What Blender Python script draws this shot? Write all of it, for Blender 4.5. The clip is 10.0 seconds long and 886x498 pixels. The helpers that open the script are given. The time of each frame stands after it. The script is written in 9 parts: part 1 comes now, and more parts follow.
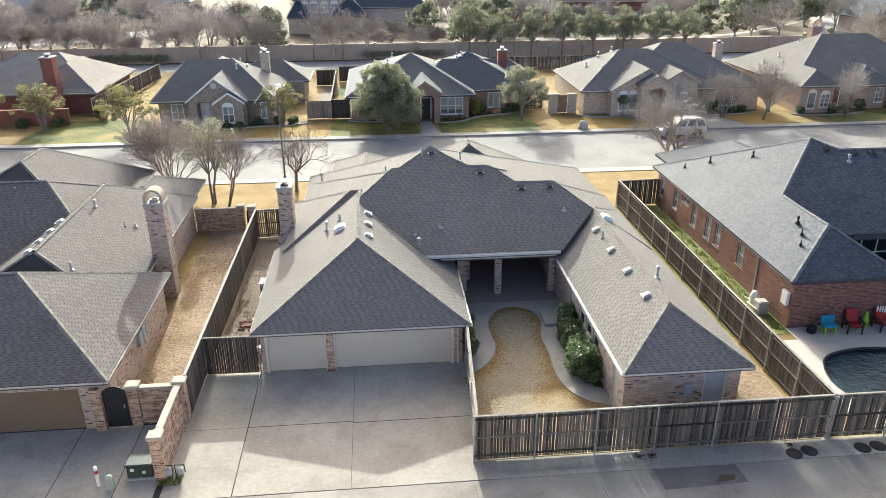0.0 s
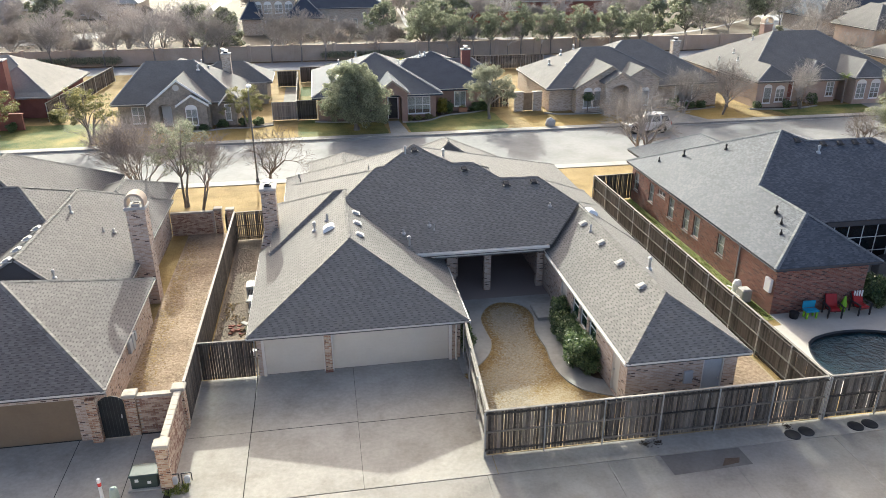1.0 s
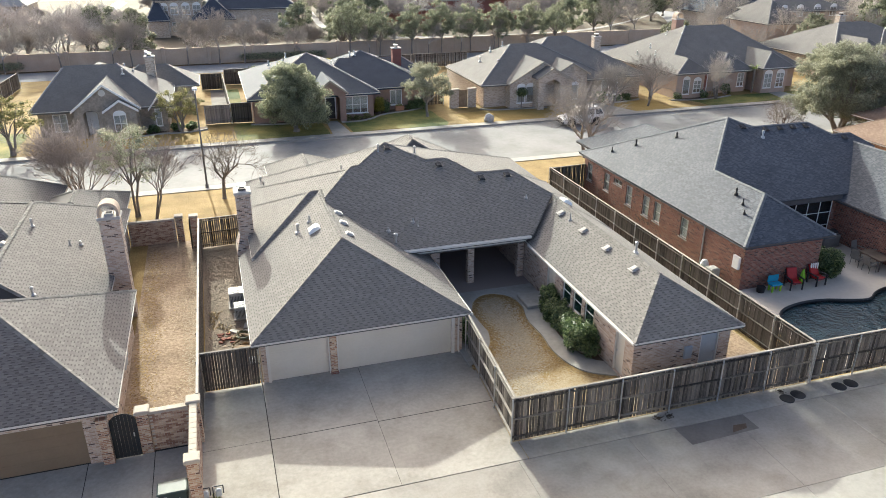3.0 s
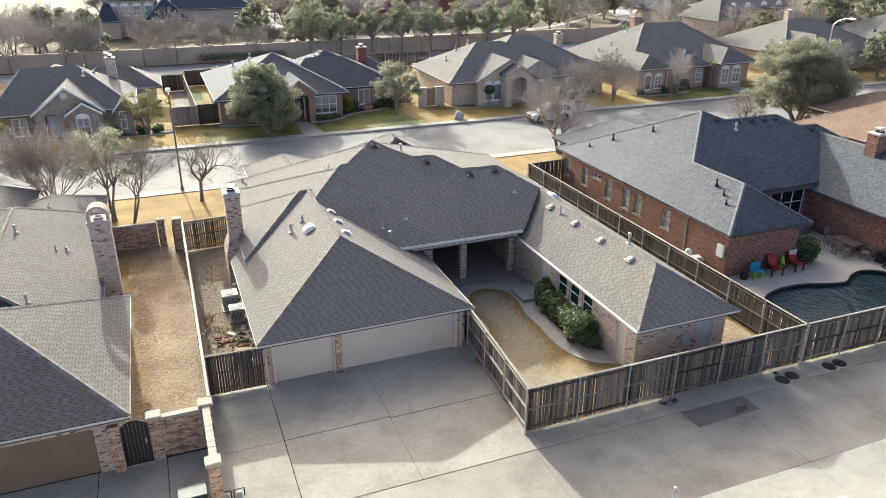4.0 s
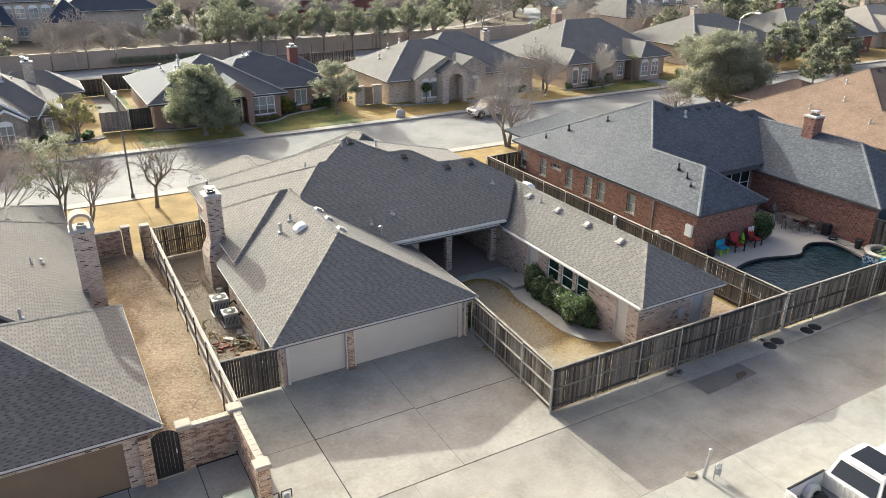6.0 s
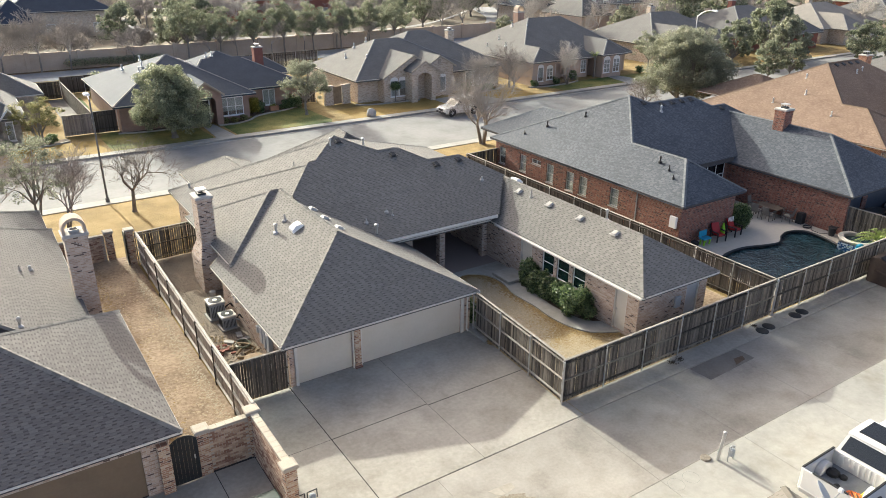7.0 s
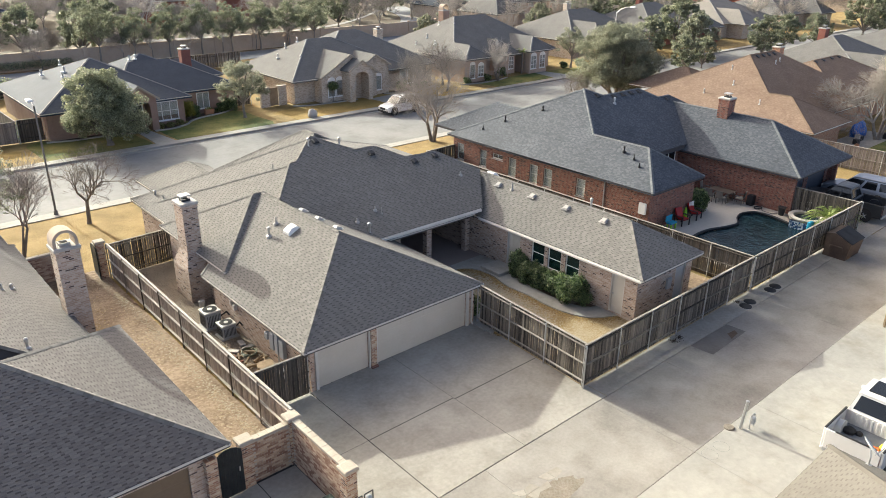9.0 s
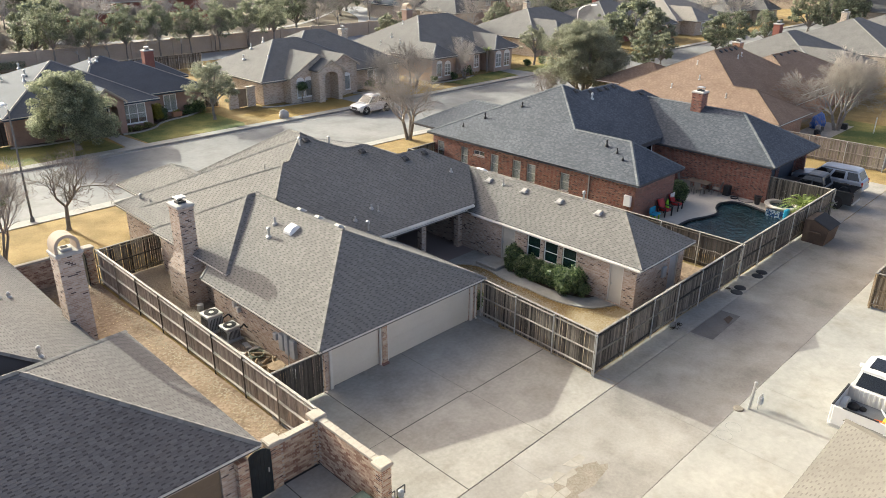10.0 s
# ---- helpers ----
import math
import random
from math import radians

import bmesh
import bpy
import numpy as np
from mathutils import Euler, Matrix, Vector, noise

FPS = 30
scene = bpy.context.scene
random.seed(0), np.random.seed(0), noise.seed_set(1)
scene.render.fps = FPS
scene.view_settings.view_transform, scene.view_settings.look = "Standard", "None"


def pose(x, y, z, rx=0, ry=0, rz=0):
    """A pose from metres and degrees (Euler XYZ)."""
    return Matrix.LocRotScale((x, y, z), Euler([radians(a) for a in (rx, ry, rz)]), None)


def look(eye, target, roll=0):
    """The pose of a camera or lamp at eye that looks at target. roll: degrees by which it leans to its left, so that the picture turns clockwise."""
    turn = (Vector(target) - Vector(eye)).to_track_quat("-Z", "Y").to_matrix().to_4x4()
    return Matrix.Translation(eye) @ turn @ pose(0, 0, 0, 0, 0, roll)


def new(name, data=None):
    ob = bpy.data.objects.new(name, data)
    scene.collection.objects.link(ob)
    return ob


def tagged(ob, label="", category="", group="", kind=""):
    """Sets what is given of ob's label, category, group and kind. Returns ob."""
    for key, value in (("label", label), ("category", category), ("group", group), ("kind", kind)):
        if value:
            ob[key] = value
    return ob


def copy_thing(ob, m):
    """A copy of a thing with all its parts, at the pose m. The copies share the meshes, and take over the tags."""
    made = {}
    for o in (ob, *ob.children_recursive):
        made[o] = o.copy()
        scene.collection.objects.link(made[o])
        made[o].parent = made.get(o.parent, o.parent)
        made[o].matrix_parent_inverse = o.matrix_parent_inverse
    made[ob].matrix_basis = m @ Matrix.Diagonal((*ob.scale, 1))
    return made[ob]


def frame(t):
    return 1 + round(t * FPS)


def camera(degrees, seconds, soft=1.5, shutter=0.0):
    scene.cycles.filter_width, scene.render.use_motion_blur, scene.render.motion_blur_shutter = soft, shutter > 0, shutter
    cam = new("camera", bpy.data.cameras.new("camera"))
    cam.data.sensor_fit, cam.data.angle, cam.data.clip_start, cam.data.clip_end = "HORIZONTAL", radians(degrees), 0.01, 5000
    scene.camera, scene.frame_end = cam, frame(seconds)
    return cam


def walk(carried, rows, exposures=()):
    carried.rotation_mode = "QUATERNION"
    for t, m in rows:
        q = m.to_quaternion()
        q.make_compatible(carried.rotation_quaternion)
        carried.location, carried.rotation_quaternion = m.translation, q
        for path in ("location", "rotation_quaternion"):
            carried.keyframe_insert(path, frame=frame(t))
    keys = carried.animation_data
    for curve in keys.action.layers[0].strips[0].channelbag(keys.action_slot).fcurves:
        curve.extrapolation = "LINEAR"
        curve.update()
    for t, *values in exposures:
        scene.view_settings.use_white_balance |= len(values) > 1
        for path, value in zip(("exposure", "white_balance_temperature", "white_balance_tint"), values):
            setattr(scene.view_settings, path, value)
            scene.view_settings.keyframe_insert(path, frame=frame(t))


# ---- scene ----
import itertools

cam = camera(62.4, 10.0, soft=0.75)
PATH = [
    (0, (1.263, -0.910, 17.843), (1.4268, 0.9158, 17.0438), -0.31),
    (0.5, (0.315, -0.816, 17.735), (0.5439, 1.0035, 16.9368), -0.25),
    (1, (-0.661, -0.704, 17.672), (-0.3673, 1.1061, 16.8748), -0.19),
    (1.5, (-1.662, -0.575, 17.635), (-1.3041, 1.2238, 16.8378), -0.12),
    (2, (-2.684, -0.427, 17.608), (-2.2630, 1.3581, 16.8107), -0.06),
    (2.5, (-3.724, -0.257, 17.581), (-3.2392, 1.5115, 16.7829), -0.00),
    (3, (-4.774, -0.063, 17.545), (-4.2274, 1.6879, 16.7476), 0.06),
    (3.5, (-5.831, 0.161, 17.499), (-5.2221, 1.8915, 16.7014), 0.11),
    (4, (-6.887, 0.419, 17.441), (-6.2174, 2.1267, 16.6434), 0.16),
    (4.5, (-7.937, 0.715, 17.372), (-7.2076, 2.3982, 16.5748), 0.22),
    (5, (-8.976, 1.053, 17.295), (-8.1875, 2.7101, 16.4985), 0.27),
    (5.5, (-9.999, 1.438, 17.213), (-9.1525, 3.0659, 16.4182), 0.34),
    (6, (-11.003, 1.870, 17.132), (-10.0990, 3.4682, 16.3379), 0.40),
    (6.5, (-11.984, 2.353, 17.055), (-11.0245, 3.9183, 16.2613), 0.47),
    (7, (-12.942, 2.885, 16.984), (-11.9281, 4.4159, 16.1913), 0.54),
    (7.5, (-13.878, 3.465, 16.921), (-12.8103, 4.9589, 16.1293), 0.61),
    (8, (-14.794, 4.087, 16.866), (-13.6740, 5.5430, 16.0749), 0.68),
    (8.5, (-15.694, 4.745, 16.815), (-14.5239, 6.1611, 16.0247), 0.74),
    (9, (-16.587, 5.429, 16.762), (-15.3674, 6.8038, 15.9724), 0.77),
    (9.5, (-17.481, 6.126, 16.697), (-16.2147, 7.4581, 15.9078), 0.77),
    (10, (-18.391, 6.820, 16.604), (-17.0788, 8.1079, 15.8162), 0.72),
]
EXPOSURE, EXPOSURE_END = 2.05, 1.9
walk(cam, [(t, look(eye, target, roll)) for t, eye, target, roll in PATH], [(0, EXPOSURE, 6850, 4), (10, EXPOSURE_END, 7150, 4)])

# ---- light ----
SUN_EL, SUN_X = 21.6, -0.072
world = bpy.data.worlds.new("world")
scene.world = world
world.use_nodes = True
wn = world.node_tree.nodes
sky = wn.new("ShaderNodeTexSky")
sky.sky_type = "NISHITA"
sky.sun_disc = False
sky.sun_elevation = radians(SUN_EL)
sky.sun_rotation = math.atan2(SUN_X, 1.0)
sky.air_density, sky.dust_density, sky.ozone_density = 0.24, 2.7, 0.0
wn["Background"].inputs["Strength"].default_value = 0.178
world.node_tree.links.new(sky.outputs[0], wn["Background"].inputs["Color"])
sun_data = bpy.data.lights.new("sun", "SUN")
sun_data.energy, sun_data.angle, sun_data.color = 2.2, radians(0.53), (0.91, 0.965, 0.93)
sun = new("sun", sun_data)
flat = math.sqrt(SUN_X ** 2 + 1)
sun.matrix_world = look((SUN_X * 60, 60, 60 * flat * math.tan(radians(SUN_EL))), (0, 0, 0))


# ---- materials ----
def material(name, low, high, scale=0.6, fine=14.0, rough=0.85, bump=0.25, metal=0.0, local=False, vary=0.0, island=0.0,
             stretch=(1, 1, 1), depth=0.02, fine_mix=0.35, spec=0.3, span=(0.28, 0.72)):
    """Two tones mixed at a broad and a fine scale, with relief; vary: by object, island: by loose piece."""
    m = bpy.data.materials.new(name)
    m.use_nodes = True
    t = m.node_tree
    n, link = t.nodes, t.links.new
    b = n["Principled BSDF"]
    if local:
        src = n.new("ShaderNodeTexCoord").outputs["Object"]
    else:
        src = n.new("ShaderNodeNewGeometry").outputs["Position"]
    mp = n.new("ShaderNodeMapping")
    mp.inputs["Scale"].default_value = stretch
    link(src, mp.inputs["Vector"])
    big, small = n.new("ShaderNodeTexNoise"), n.new("ShaderNodeTexNoise")
    for node, s, d in ((big, scale, 5), (small, fine, 4)):
        node.inputs["Scale"].default_value, node.inputs["Detail"].default_value = s, d
        node.inputs["Roughness"].default_value = 0.62
        link(mp.outputs[0], node.inputs["Vector"])
    mix = n.new("ShaderNodeMath")
    mix.operation = "MULTIPLY_ADD"
    mix.inputs[1].default_value = fine_mix
    link(small.outputs["Fac"], mix.inputs[0])
    sc = n.new("ShaderNodeMath")
    sc.operation = "MULTIPLY"
    sc.inputs[1].default_value = 1 - fine_mix
    link(big.outputs["Fac"], sc.inputs[0])
    link(sc.outputs[0], mix.inputs[2])
    value = mix.outputs[0]
    if vary or island:
        if vary:
            r = n.new("ShaderNodeObjectInfo").outputs["Random"]
        else:
            r = n.new("ShaderNodeNewGeometry").outputs["Random Per Island"]
        a = n.new("ShaderNodeMath")
        a.operation = "MULTIPLY_ADD"
        a.inputs[1].default_value = vary or island
        link(r, a.inputs[0])
        s2 = n.new("ShaderNodeMath")
        s2.operation = "SUBTRACT"
        s2.inputs[1].default_value = (vary or island) / 2
        link(value, s2.inputs[0])
        link(s2.outputs[0], a.inputs[2])
        value = a.outputs[0]
    ramp = n.new("ShaderNodeValToRGB")
    ramp.color_ramp.elements[0].position, ramp.color_ramp.elements[1].position = span
    ramp.color_ramp.elements[0].color, ramp.color_ramp.elements[1].color = (*low, 1), (*high, 1)
    link(value, ramp.inputs[0])
    link(ramp.outputs[0], b.inputs["Base Color"])
    b.inputs["Roughness"].default_value, b.inputs["Metallic"].default_value = rough, metal
    b.inputs["Specular IOR Level"].default_value = spec
    if bump:
        bp = n.new("ShaderNodeBump")
        bp.inputs["Strength"].default_value, bp.inputs["Distance"].default_value = bump, depth
        link(small.outputs["Fac"], bp.inputs["Height"])
        link(bp.outputs[0], b.inputs["Normal"])
    return m


def stained(m, colour, scale, low, high, strength):
    """Adds old stains of uneven outline to a material: broad blots broken up by a finer noise."""
    t = m.node_tree
    n, link = t.nodes, t.links.new
    b = n["Principled BSDF"]
    base = b.inputs["Base Color"].links[0].from_socket
    pos = n.new("ShaderNodeNewGeometry").outputs["Position"]
    blot = n.new("ShaderNodeTexNoise")
    blot.inputs["Scale"].default_value, blot.inputs["Detail"].default_value, blot.inputs["Roughness"].default_value = scale, 8, 0.68
    blot.inputs["Distortion"].default_value = 0.25
    link(pos, blot.inputs["Vector"])
    r = n.new("ShaderNodeMapRange")
    r.inputs["From Min"].default_value, r.inputs["From Max"].default_value = low, high
    r.inputs["To Max"].default_value = strength
    link(blot.outputs["Fac"], r.inputs["Value"])
    mix = n.new("ShaderNodeMix")
    mix.data_type, mix.blend_type = "RGBA", "MULTIPLY"
    link(r.outputs[0], mix.inputs["Factor"])
    link(base, mix.inputs["A"])
    mix.inputs["B"].default_value = (*colour, 1)
    link(mix.outputs["Result"], b.inputs["Base Color"])


def brick_material(name, tones, mortar, width=0.21, row=0.072, joint=0.009):
    """Brickwork on upright faces; tones: (position, colour) steps for the single bricks."""
    m = bpy.data.materials.new(name)
    m.use_nodes = True
    t = m.node_tree
    n, link = t.nodes, t.links.new
    b = n["Principled BSDF"]
    g = n.new("ShaderNodeNewGeometry")
    pos, nor = n.new("ShaderNodeSeparateXYZ"), n.new("ShaderNodeSeparateXYZ")
    link(g.outputs["Position"], pos.inputs[0])
    link(g.outputs["True Normal"], nor.inputs[0])
    ab = n.new("ShaderNodeMath")
    ab.operation = "ABSOLUTE"
    link(nor.outputs["X"], ab.inputs[0])
    st = n.new("ShaderNodeMath")
    st.operation = "GREATER_THAN"
    st.inputs[1].default_value = 0.6
    link(ab.outputs[0], st.inputs[0])
    u = n.new("ShaderNodeMix")
    link(st.outputs[0], u.inputs["Factor"])
    link(pos.outputs["X"], u.inputs["A"])
    link(pos.outputs["Y"], u.inputs["B"])
    c = n.new("ShaderNodeCombineXYZ")
    link(u.outputs["Result"], c.inputs["X"])
    link(pos.outputs["Z"], c.inputs["Y"])
    br = n.new("ShaderNodeTexBrick")
    br.inputs["Color1"].default_value, br.inputs["Color2"].default_value = (0, 0, 0, 1), (1, 1, 1, 1)
    br.inputs["Mortar"].default_value = (0.5, 0.5, 0.5, 1)
    br.inputs["Scale"].default_value, br.inputs["Mortar Size"].default_value = 1.0, joint
    br.inputs["Brick Width"].default_value, br.inputs["Row Height"].default_value = width, row
    br.inputs["Mortar Smooth"].default_value = 0.2
    link(c.outputs[0], br.inputs["Vector"])
    ramp = n.new("ShaderNodeValToRGB")
    ramp.color_ramp.interpolation = "CONSTANT"
    for i, (p, col) in enumerate(tones):
        e = ramp.color_ramp.elements[i] if i < 2 else ramp.color_ramp.elements.new(p)
        e.position, e.color = p, (*col, 1)
    link(br.outputs["Color"], ramp.inputs[0])
    noise_node = n.new("ShaderNodeTexNoise")
    noise_node.inputs["Scale"].default_value, noise_node.inputs["Detail"].default_value = 9.0, 6
    link(g.outputs["Position"], noise_node.inputs["Vector"])
    nm = n.new("ShaderNodeMapRange")
    nm.inputs["To Min"].default_value, nm.inputs["To Max"].default_value = 0.72, 1.25
    link(noise_node.outputs["Fac"], nm.inputs["Value"])
    mul = n.new("ShaderNodeMix")
    mul.data_type, mul.blend_type = "RGBA", "MULTIPLY"
    mul.inputs["Factor"].default_value = 1.0
    link(ramp.outputs[0], mul.inputs["A"])
    link(nm.outputs[0], mul.inputs["B"])
    mo = n.new("ShaderNodeMix")
    mo.data_type = "RGBA"
    link(br.outputs["Fac"], mo.inputs["Factor"])
    link(mul.outputs["Result"], mo.inputs["A"])
    mo.inputs["B"].default_value = (*mortar, 1)
    link(mo.outputs["Result"], b.inputs["Base Color"])
    bp = n.new("ShaderNodeBump")
    bp.invert = True
    bp.inputs["Strength"].default_value, bp.inputs["Distance"].default_value = 0.6, 0.012
    link(br.outputs["Fac"], bp.inputs["Height"])
    link(bp.outputs[0], b.inputs["Normal"])
    b.inputs["Roughness"].default_value = 0.9
    return m


def glass_material(name, tint=(0.02, 0.03, 0.035), rough=0.05):
    m = bpy.data.materials.new(name)
    m.use_nodes = True
    b = m.node_tree.nodes["Principled BSDF"]
    b.inputs["Base Color"].default_value = (*tint, 1)
    b.inputs["Roughness"].default_value = rough
    b.inputs["IOR"].default_value = 1.5
    b.inputs["Transmission Weight"].default_value = 0.35
    return m


SHINGLE = material("shingle_grey", (0.142, 0.134, 0.124), (0.204, 0.193, 0.178), 0.3, 45, 0.95, 0.35, island=0.28, depth=0.006, fine_mix=0.5)
SHINGLE_BASE = material("shingle_base", (0.084, 0.080, 0.074), (0.128, 0.121, 0.112), 0.3, 45, 0.95, 0.3, depth=0.006, fine_mix=0.5)
SHINGLE_CAP = material("shingle_cap", (0.138, 0.131, 0.121), (0.212, 0.201, 0.185), 2, 60, 0.95, 0.3, island=0.5, depth=0.006)
SHINGLE_N_BASE = material("shingle_pale_base", (0.062, 0.056, 0.054), (0.096, 0.088, 0.084), 0.3, 45, 0.95, 0.3, depth=0.006, fine_mix=0.5)
SHINGLE_N = material("shingle_pale_grey", (0.106, 0.097, 0.093), (0.165, 0.152, 0.146), 0.3, 45, 0.95, 0.35, island=0.25, depth=0.006, fine_mix=0.5)
SHINGLE_B = material("shingle_slate_blue", (0.038, 0.045, 0.057), (0.100, 0.111, 0.131), 0.3, 45, 0.8, 0.35, island=0.28, depth=0.006, fine_mix=0.5, spec=0.35)
SHINGLE_C = material("shingle_brown", (0.168, 0.112, 0.080), (0.252, 0.178, 0.133), 0.6, 40, 0.95, 0.3, island=0.3, depth=0.006)
SHINGLE_T = material("shingle_tan", (0.104, 0.095, 0.083), (0.154, 0.141, 0.125), 0.7, 40, 0.95, 0.3, island=0.12, depth=0.006)
FAR_GREY = material("shingle_far_grey", (0.098, 0.094, 0.09), (0.18, 0.173, 0.164), 0.9, 7, 0.95, 0.3, fine_mix=0.6)
FAR_CAP = material("far_ridge_cap", (0.15, 0.148, 0.146), (0.25, 0.245, 0.24), 2, 9, 0.9, 0.2)
FAR_DARK = material("shingle_far_dark", (0.026, 0.035, 0.052), (0.058, 0.072, 0.096), 0.9, 7, 0.9, 0.3, fine_mix=0.6, spec=0.27)
FAR_TAN = material("shingle_far_tan", (0.17, 0.155, 0.14), (0.28, 0.255, 0.225), 0.9, 7, 0.95, 0.3, fine_mix=0.6)
FAR_WARM = material("shingle_far_warm", (0.17, 0.125, 0.105), (0.28, 0.215, 0.175), 0.9, 7, 0.95, 0.3, fine_mix=0.6)
CONCRETE = material("concrete_drive", (0.235, 0.213, 0.185), (0.41, 0.38, 0.335), 0.3, 6, 0.9, 0.15, depth=0.004, fine_mix=0.35, span=(0.32, 0.68))
CONCRETE_OLD = material("concrete_alley", (0.198, 0.180, 0.160), (0.36, 0.333, 0.298), 0.35, 9, 0.92, 0.12, depth=0.004, fine_mix=0.25, span=(0.32, 0.68))
CONCRETE_DARK = material("concrete_patch_and_shade", (0.125, 0.112, 0.10), (0.205, 0.187, 0.169), 0.8, 8, 0.92, 0.15, depth=0.004)
CONCRETE_PALE = material("concrete_pale", (0.262, 0.250, 0.225), (0.372, 0.355, 0.322), 0.4, 4, 0.9, 0.1, depth=0.004, span=(0.34, 0.66))
ROAD = material("street_concrete", (0.165, 0.163, 0.160), (0.262, 0.257, 0.250), 0.12, 3, 0.9, 0.1, depth=0.004)
BOULEVARD = material("boulevard_concrete", (0.29, 0.282, 0.27), (0.38, 0.368, 0.352), 0.15, 3, 0.9, 0.1)
BACK_ALLEY = material("back_alley_asphalt", (0.20, 0.205, 0.215), (0.30, 0.305, 0.315), 0.3, 5, 0.9, 0.1)
stained(CONCRETE, (0.54, 0.52, 0.50), 0.55, 0.50, 0.75, 0.6)
stained(CONCRETE_OLD, (0.58, 0.55, 0.52), 0.8, 0.50, 0.76, 0.5)
stained(CONCRETE_PALE, (0.66, 0.62, 0.55), 0.7, 0.50, 0.75, 0.6)
stained(ROAD, (0.62, 0.60, 0.58), 0.25, 0.48, 0.72, 0.7)
DRY_GRASS = material("dormant_grass", (0.16, 0.104, 0.035), (0.365, 0.258, 0.108), 0.45, 12, 0.98, 0.8, depth=0.05, fine_mix=0.4, span=(0.36, 0.64))
DRY_GRASS_GOLD = material("golden_grass", (0.20, 0.128, 0.032), (0.385, 0.268, 0.095), 0.5, 12, 0.98, 0.9, depth=0.06, fine_mix=0.45)
DRY_DIRT = material("worn_grass_dirt", (0.165, 0.112, 0.072), (0.365, 0.272, 0.192), 0.55, 6, 0.98, 1.0, depth=0.06, fine_mix=0.5, span=(0.38, 0.62))
FAR_GROUND = material("far_dry_ground", (0.12, 0.095, 0.072), (0.235, 0.19, 0.145), 0.08, 2, 0.98, 0.5, depth=0.05, fine_mix=0.42)
COURT_GRASS = material("courtyard_grass", (0.225, 0.15, 0.058), (0.365, 0.302, 0.205), 0.4, 13, 0.98, 0.9, depth=0.05, fine_mix=0.42, span=(0.40, 0.60))
PARK_GRASS = material("park_grass", (0.070, 0.056, 0.040), (0.165, 0.135, 0.092), 0.12, 4, 0.98, 0.8, depth=0.05, fine_mix=0.4)
LUSH_GRASS = material("lush_grass", (0.06, 0.10, 0.022), (0.26, 0.26, 0.085), 0.5, 12, 0.98, 0.8, depth=0.05, fine_mix=0.5)
GREEN_GRASS = material("green_grass", (0.062, 0.094, 0.024), (0.33, 0.262, 0.085), 0.22, 12, 0.98, 0.8, depth=0.05, fine_mix=0.3, span=(0.42, 0.68))
JOINT = material("joint_grit", (0.025, 0.022, 0.02), (0.06, 0.052, 0.045), 2, 25, 0.98, 0.5)
JOINT_BROWN = material("brown_joint_grit", (0.07, 0.058, 0.046), (0.13, 0.11, 0.09), 2, 25, 0.98, 0.5)
WORN_TURF = material("worn_turf", (0.27, 0.222, 0.155), (0.37, 0.318, 0.24), 1.5, 14, 0.98, 0.7, depth=0.03, island=0.6)
BROWN_TURF = material("brown_turf", (0.17, 0.105, 0.045), (0.31, 0.21, 0.085), 1.5, 14, 0.98, 0.7, depth=0.03, island=0.6)
SOIL = material("mulch", (0.07, 0.05, 0.035), (0.17, 0.12, 0.085), 1.5, 25, 0.98, 0.9, depth=0.04)
GRAVEL = material("gravel", (0.135, 0.104, 0.076), (0.33, 0.268, 0.205), 1.0, 16, 0.95, 1.0, depth=0.05, fine_mix=0.7)
PAVER = brick_material("red_paver", [(0, (0.24, 0.105, 0.085)), (0.5, (0.31, 0.14, 0.115)), (0.8, (0.36, 0.18, 0.15))], (0.26, 0.21, 0.19))
BRICK_TAN = brick_material("tan_brick", [(0, (0.10, 0.065, 0.055)), (0.085, (0.40, 0.29, 0.225)), (0.35, (0.46, 0.35, 0.28)), (0.6, (0.36, 0.25, 0.19)), (0.8, (0.50, 0.40, 0.33))], (0.47, 0.41, 0.35))
BRICK_RED = brick_material("red_brick", [(0, (0.075, 0.035, 0.03)), (0.12, (0.19, 0.068, 0.046)), (0.4, (0.24, 0.09, 0.06)), (0.7, (0.19, 0.062, 0.042)), (0.88, (0.30, 0.14, 0.10))], (0.25, 0.19, 0.16))
BRICK_MIX = brick_material("mixed_brick", [(0, (0.12, 0.06, 0.045)), (0.12, (0.36, 0.20, 0.125)), (0.4, (0.47, 0.33, 0.22)), (0.65, (0.30, 0.155, 0.10)), (0.82, (0.54, 0.42, 0.31))], (0.48, 0.41, 0.33))
BRICK_BEIGE = brick_material("beige_brick", [(0, (0.36, 0.28, 0.21)), (0.3, (0.50, 0.41, 0.32)), (0.7, (0.57, 0.48, 0.385))], (0.52, 0.46, 0.39))
BRICK_FAR_PINK = material("far_pink_brick", (0.35, 0.262, 0.21), (0.49, 0.385, 0.315), 1, 9, 0.95, 0.4)
STONE = material("ledge_stone", (0.17, 0.14, 0.115), (0.46, 0.40, 0.33), 2.2, 7, 0.95, 0.9, depth=0.05, fine_mix=0.5)
BRICK_FAR_BROWN = material("far_brown_brick", (0.24, 0.155, 0.122), (0.35, 0.245, 0.197), 1, 9, 0.95, 0.4)
BRICK_FAR_RED = material("far_red_brick", (0.19, 0.07, 0.055), (0.29, 0.125, 0.095), 1, 9, 0.95, 0.4)
MASONRY = material("tan_block_wall", (0.33, 0.26, 0.20), (0.46, 0.375, 0.30), 0.5, 6, 0.95, 0.4)
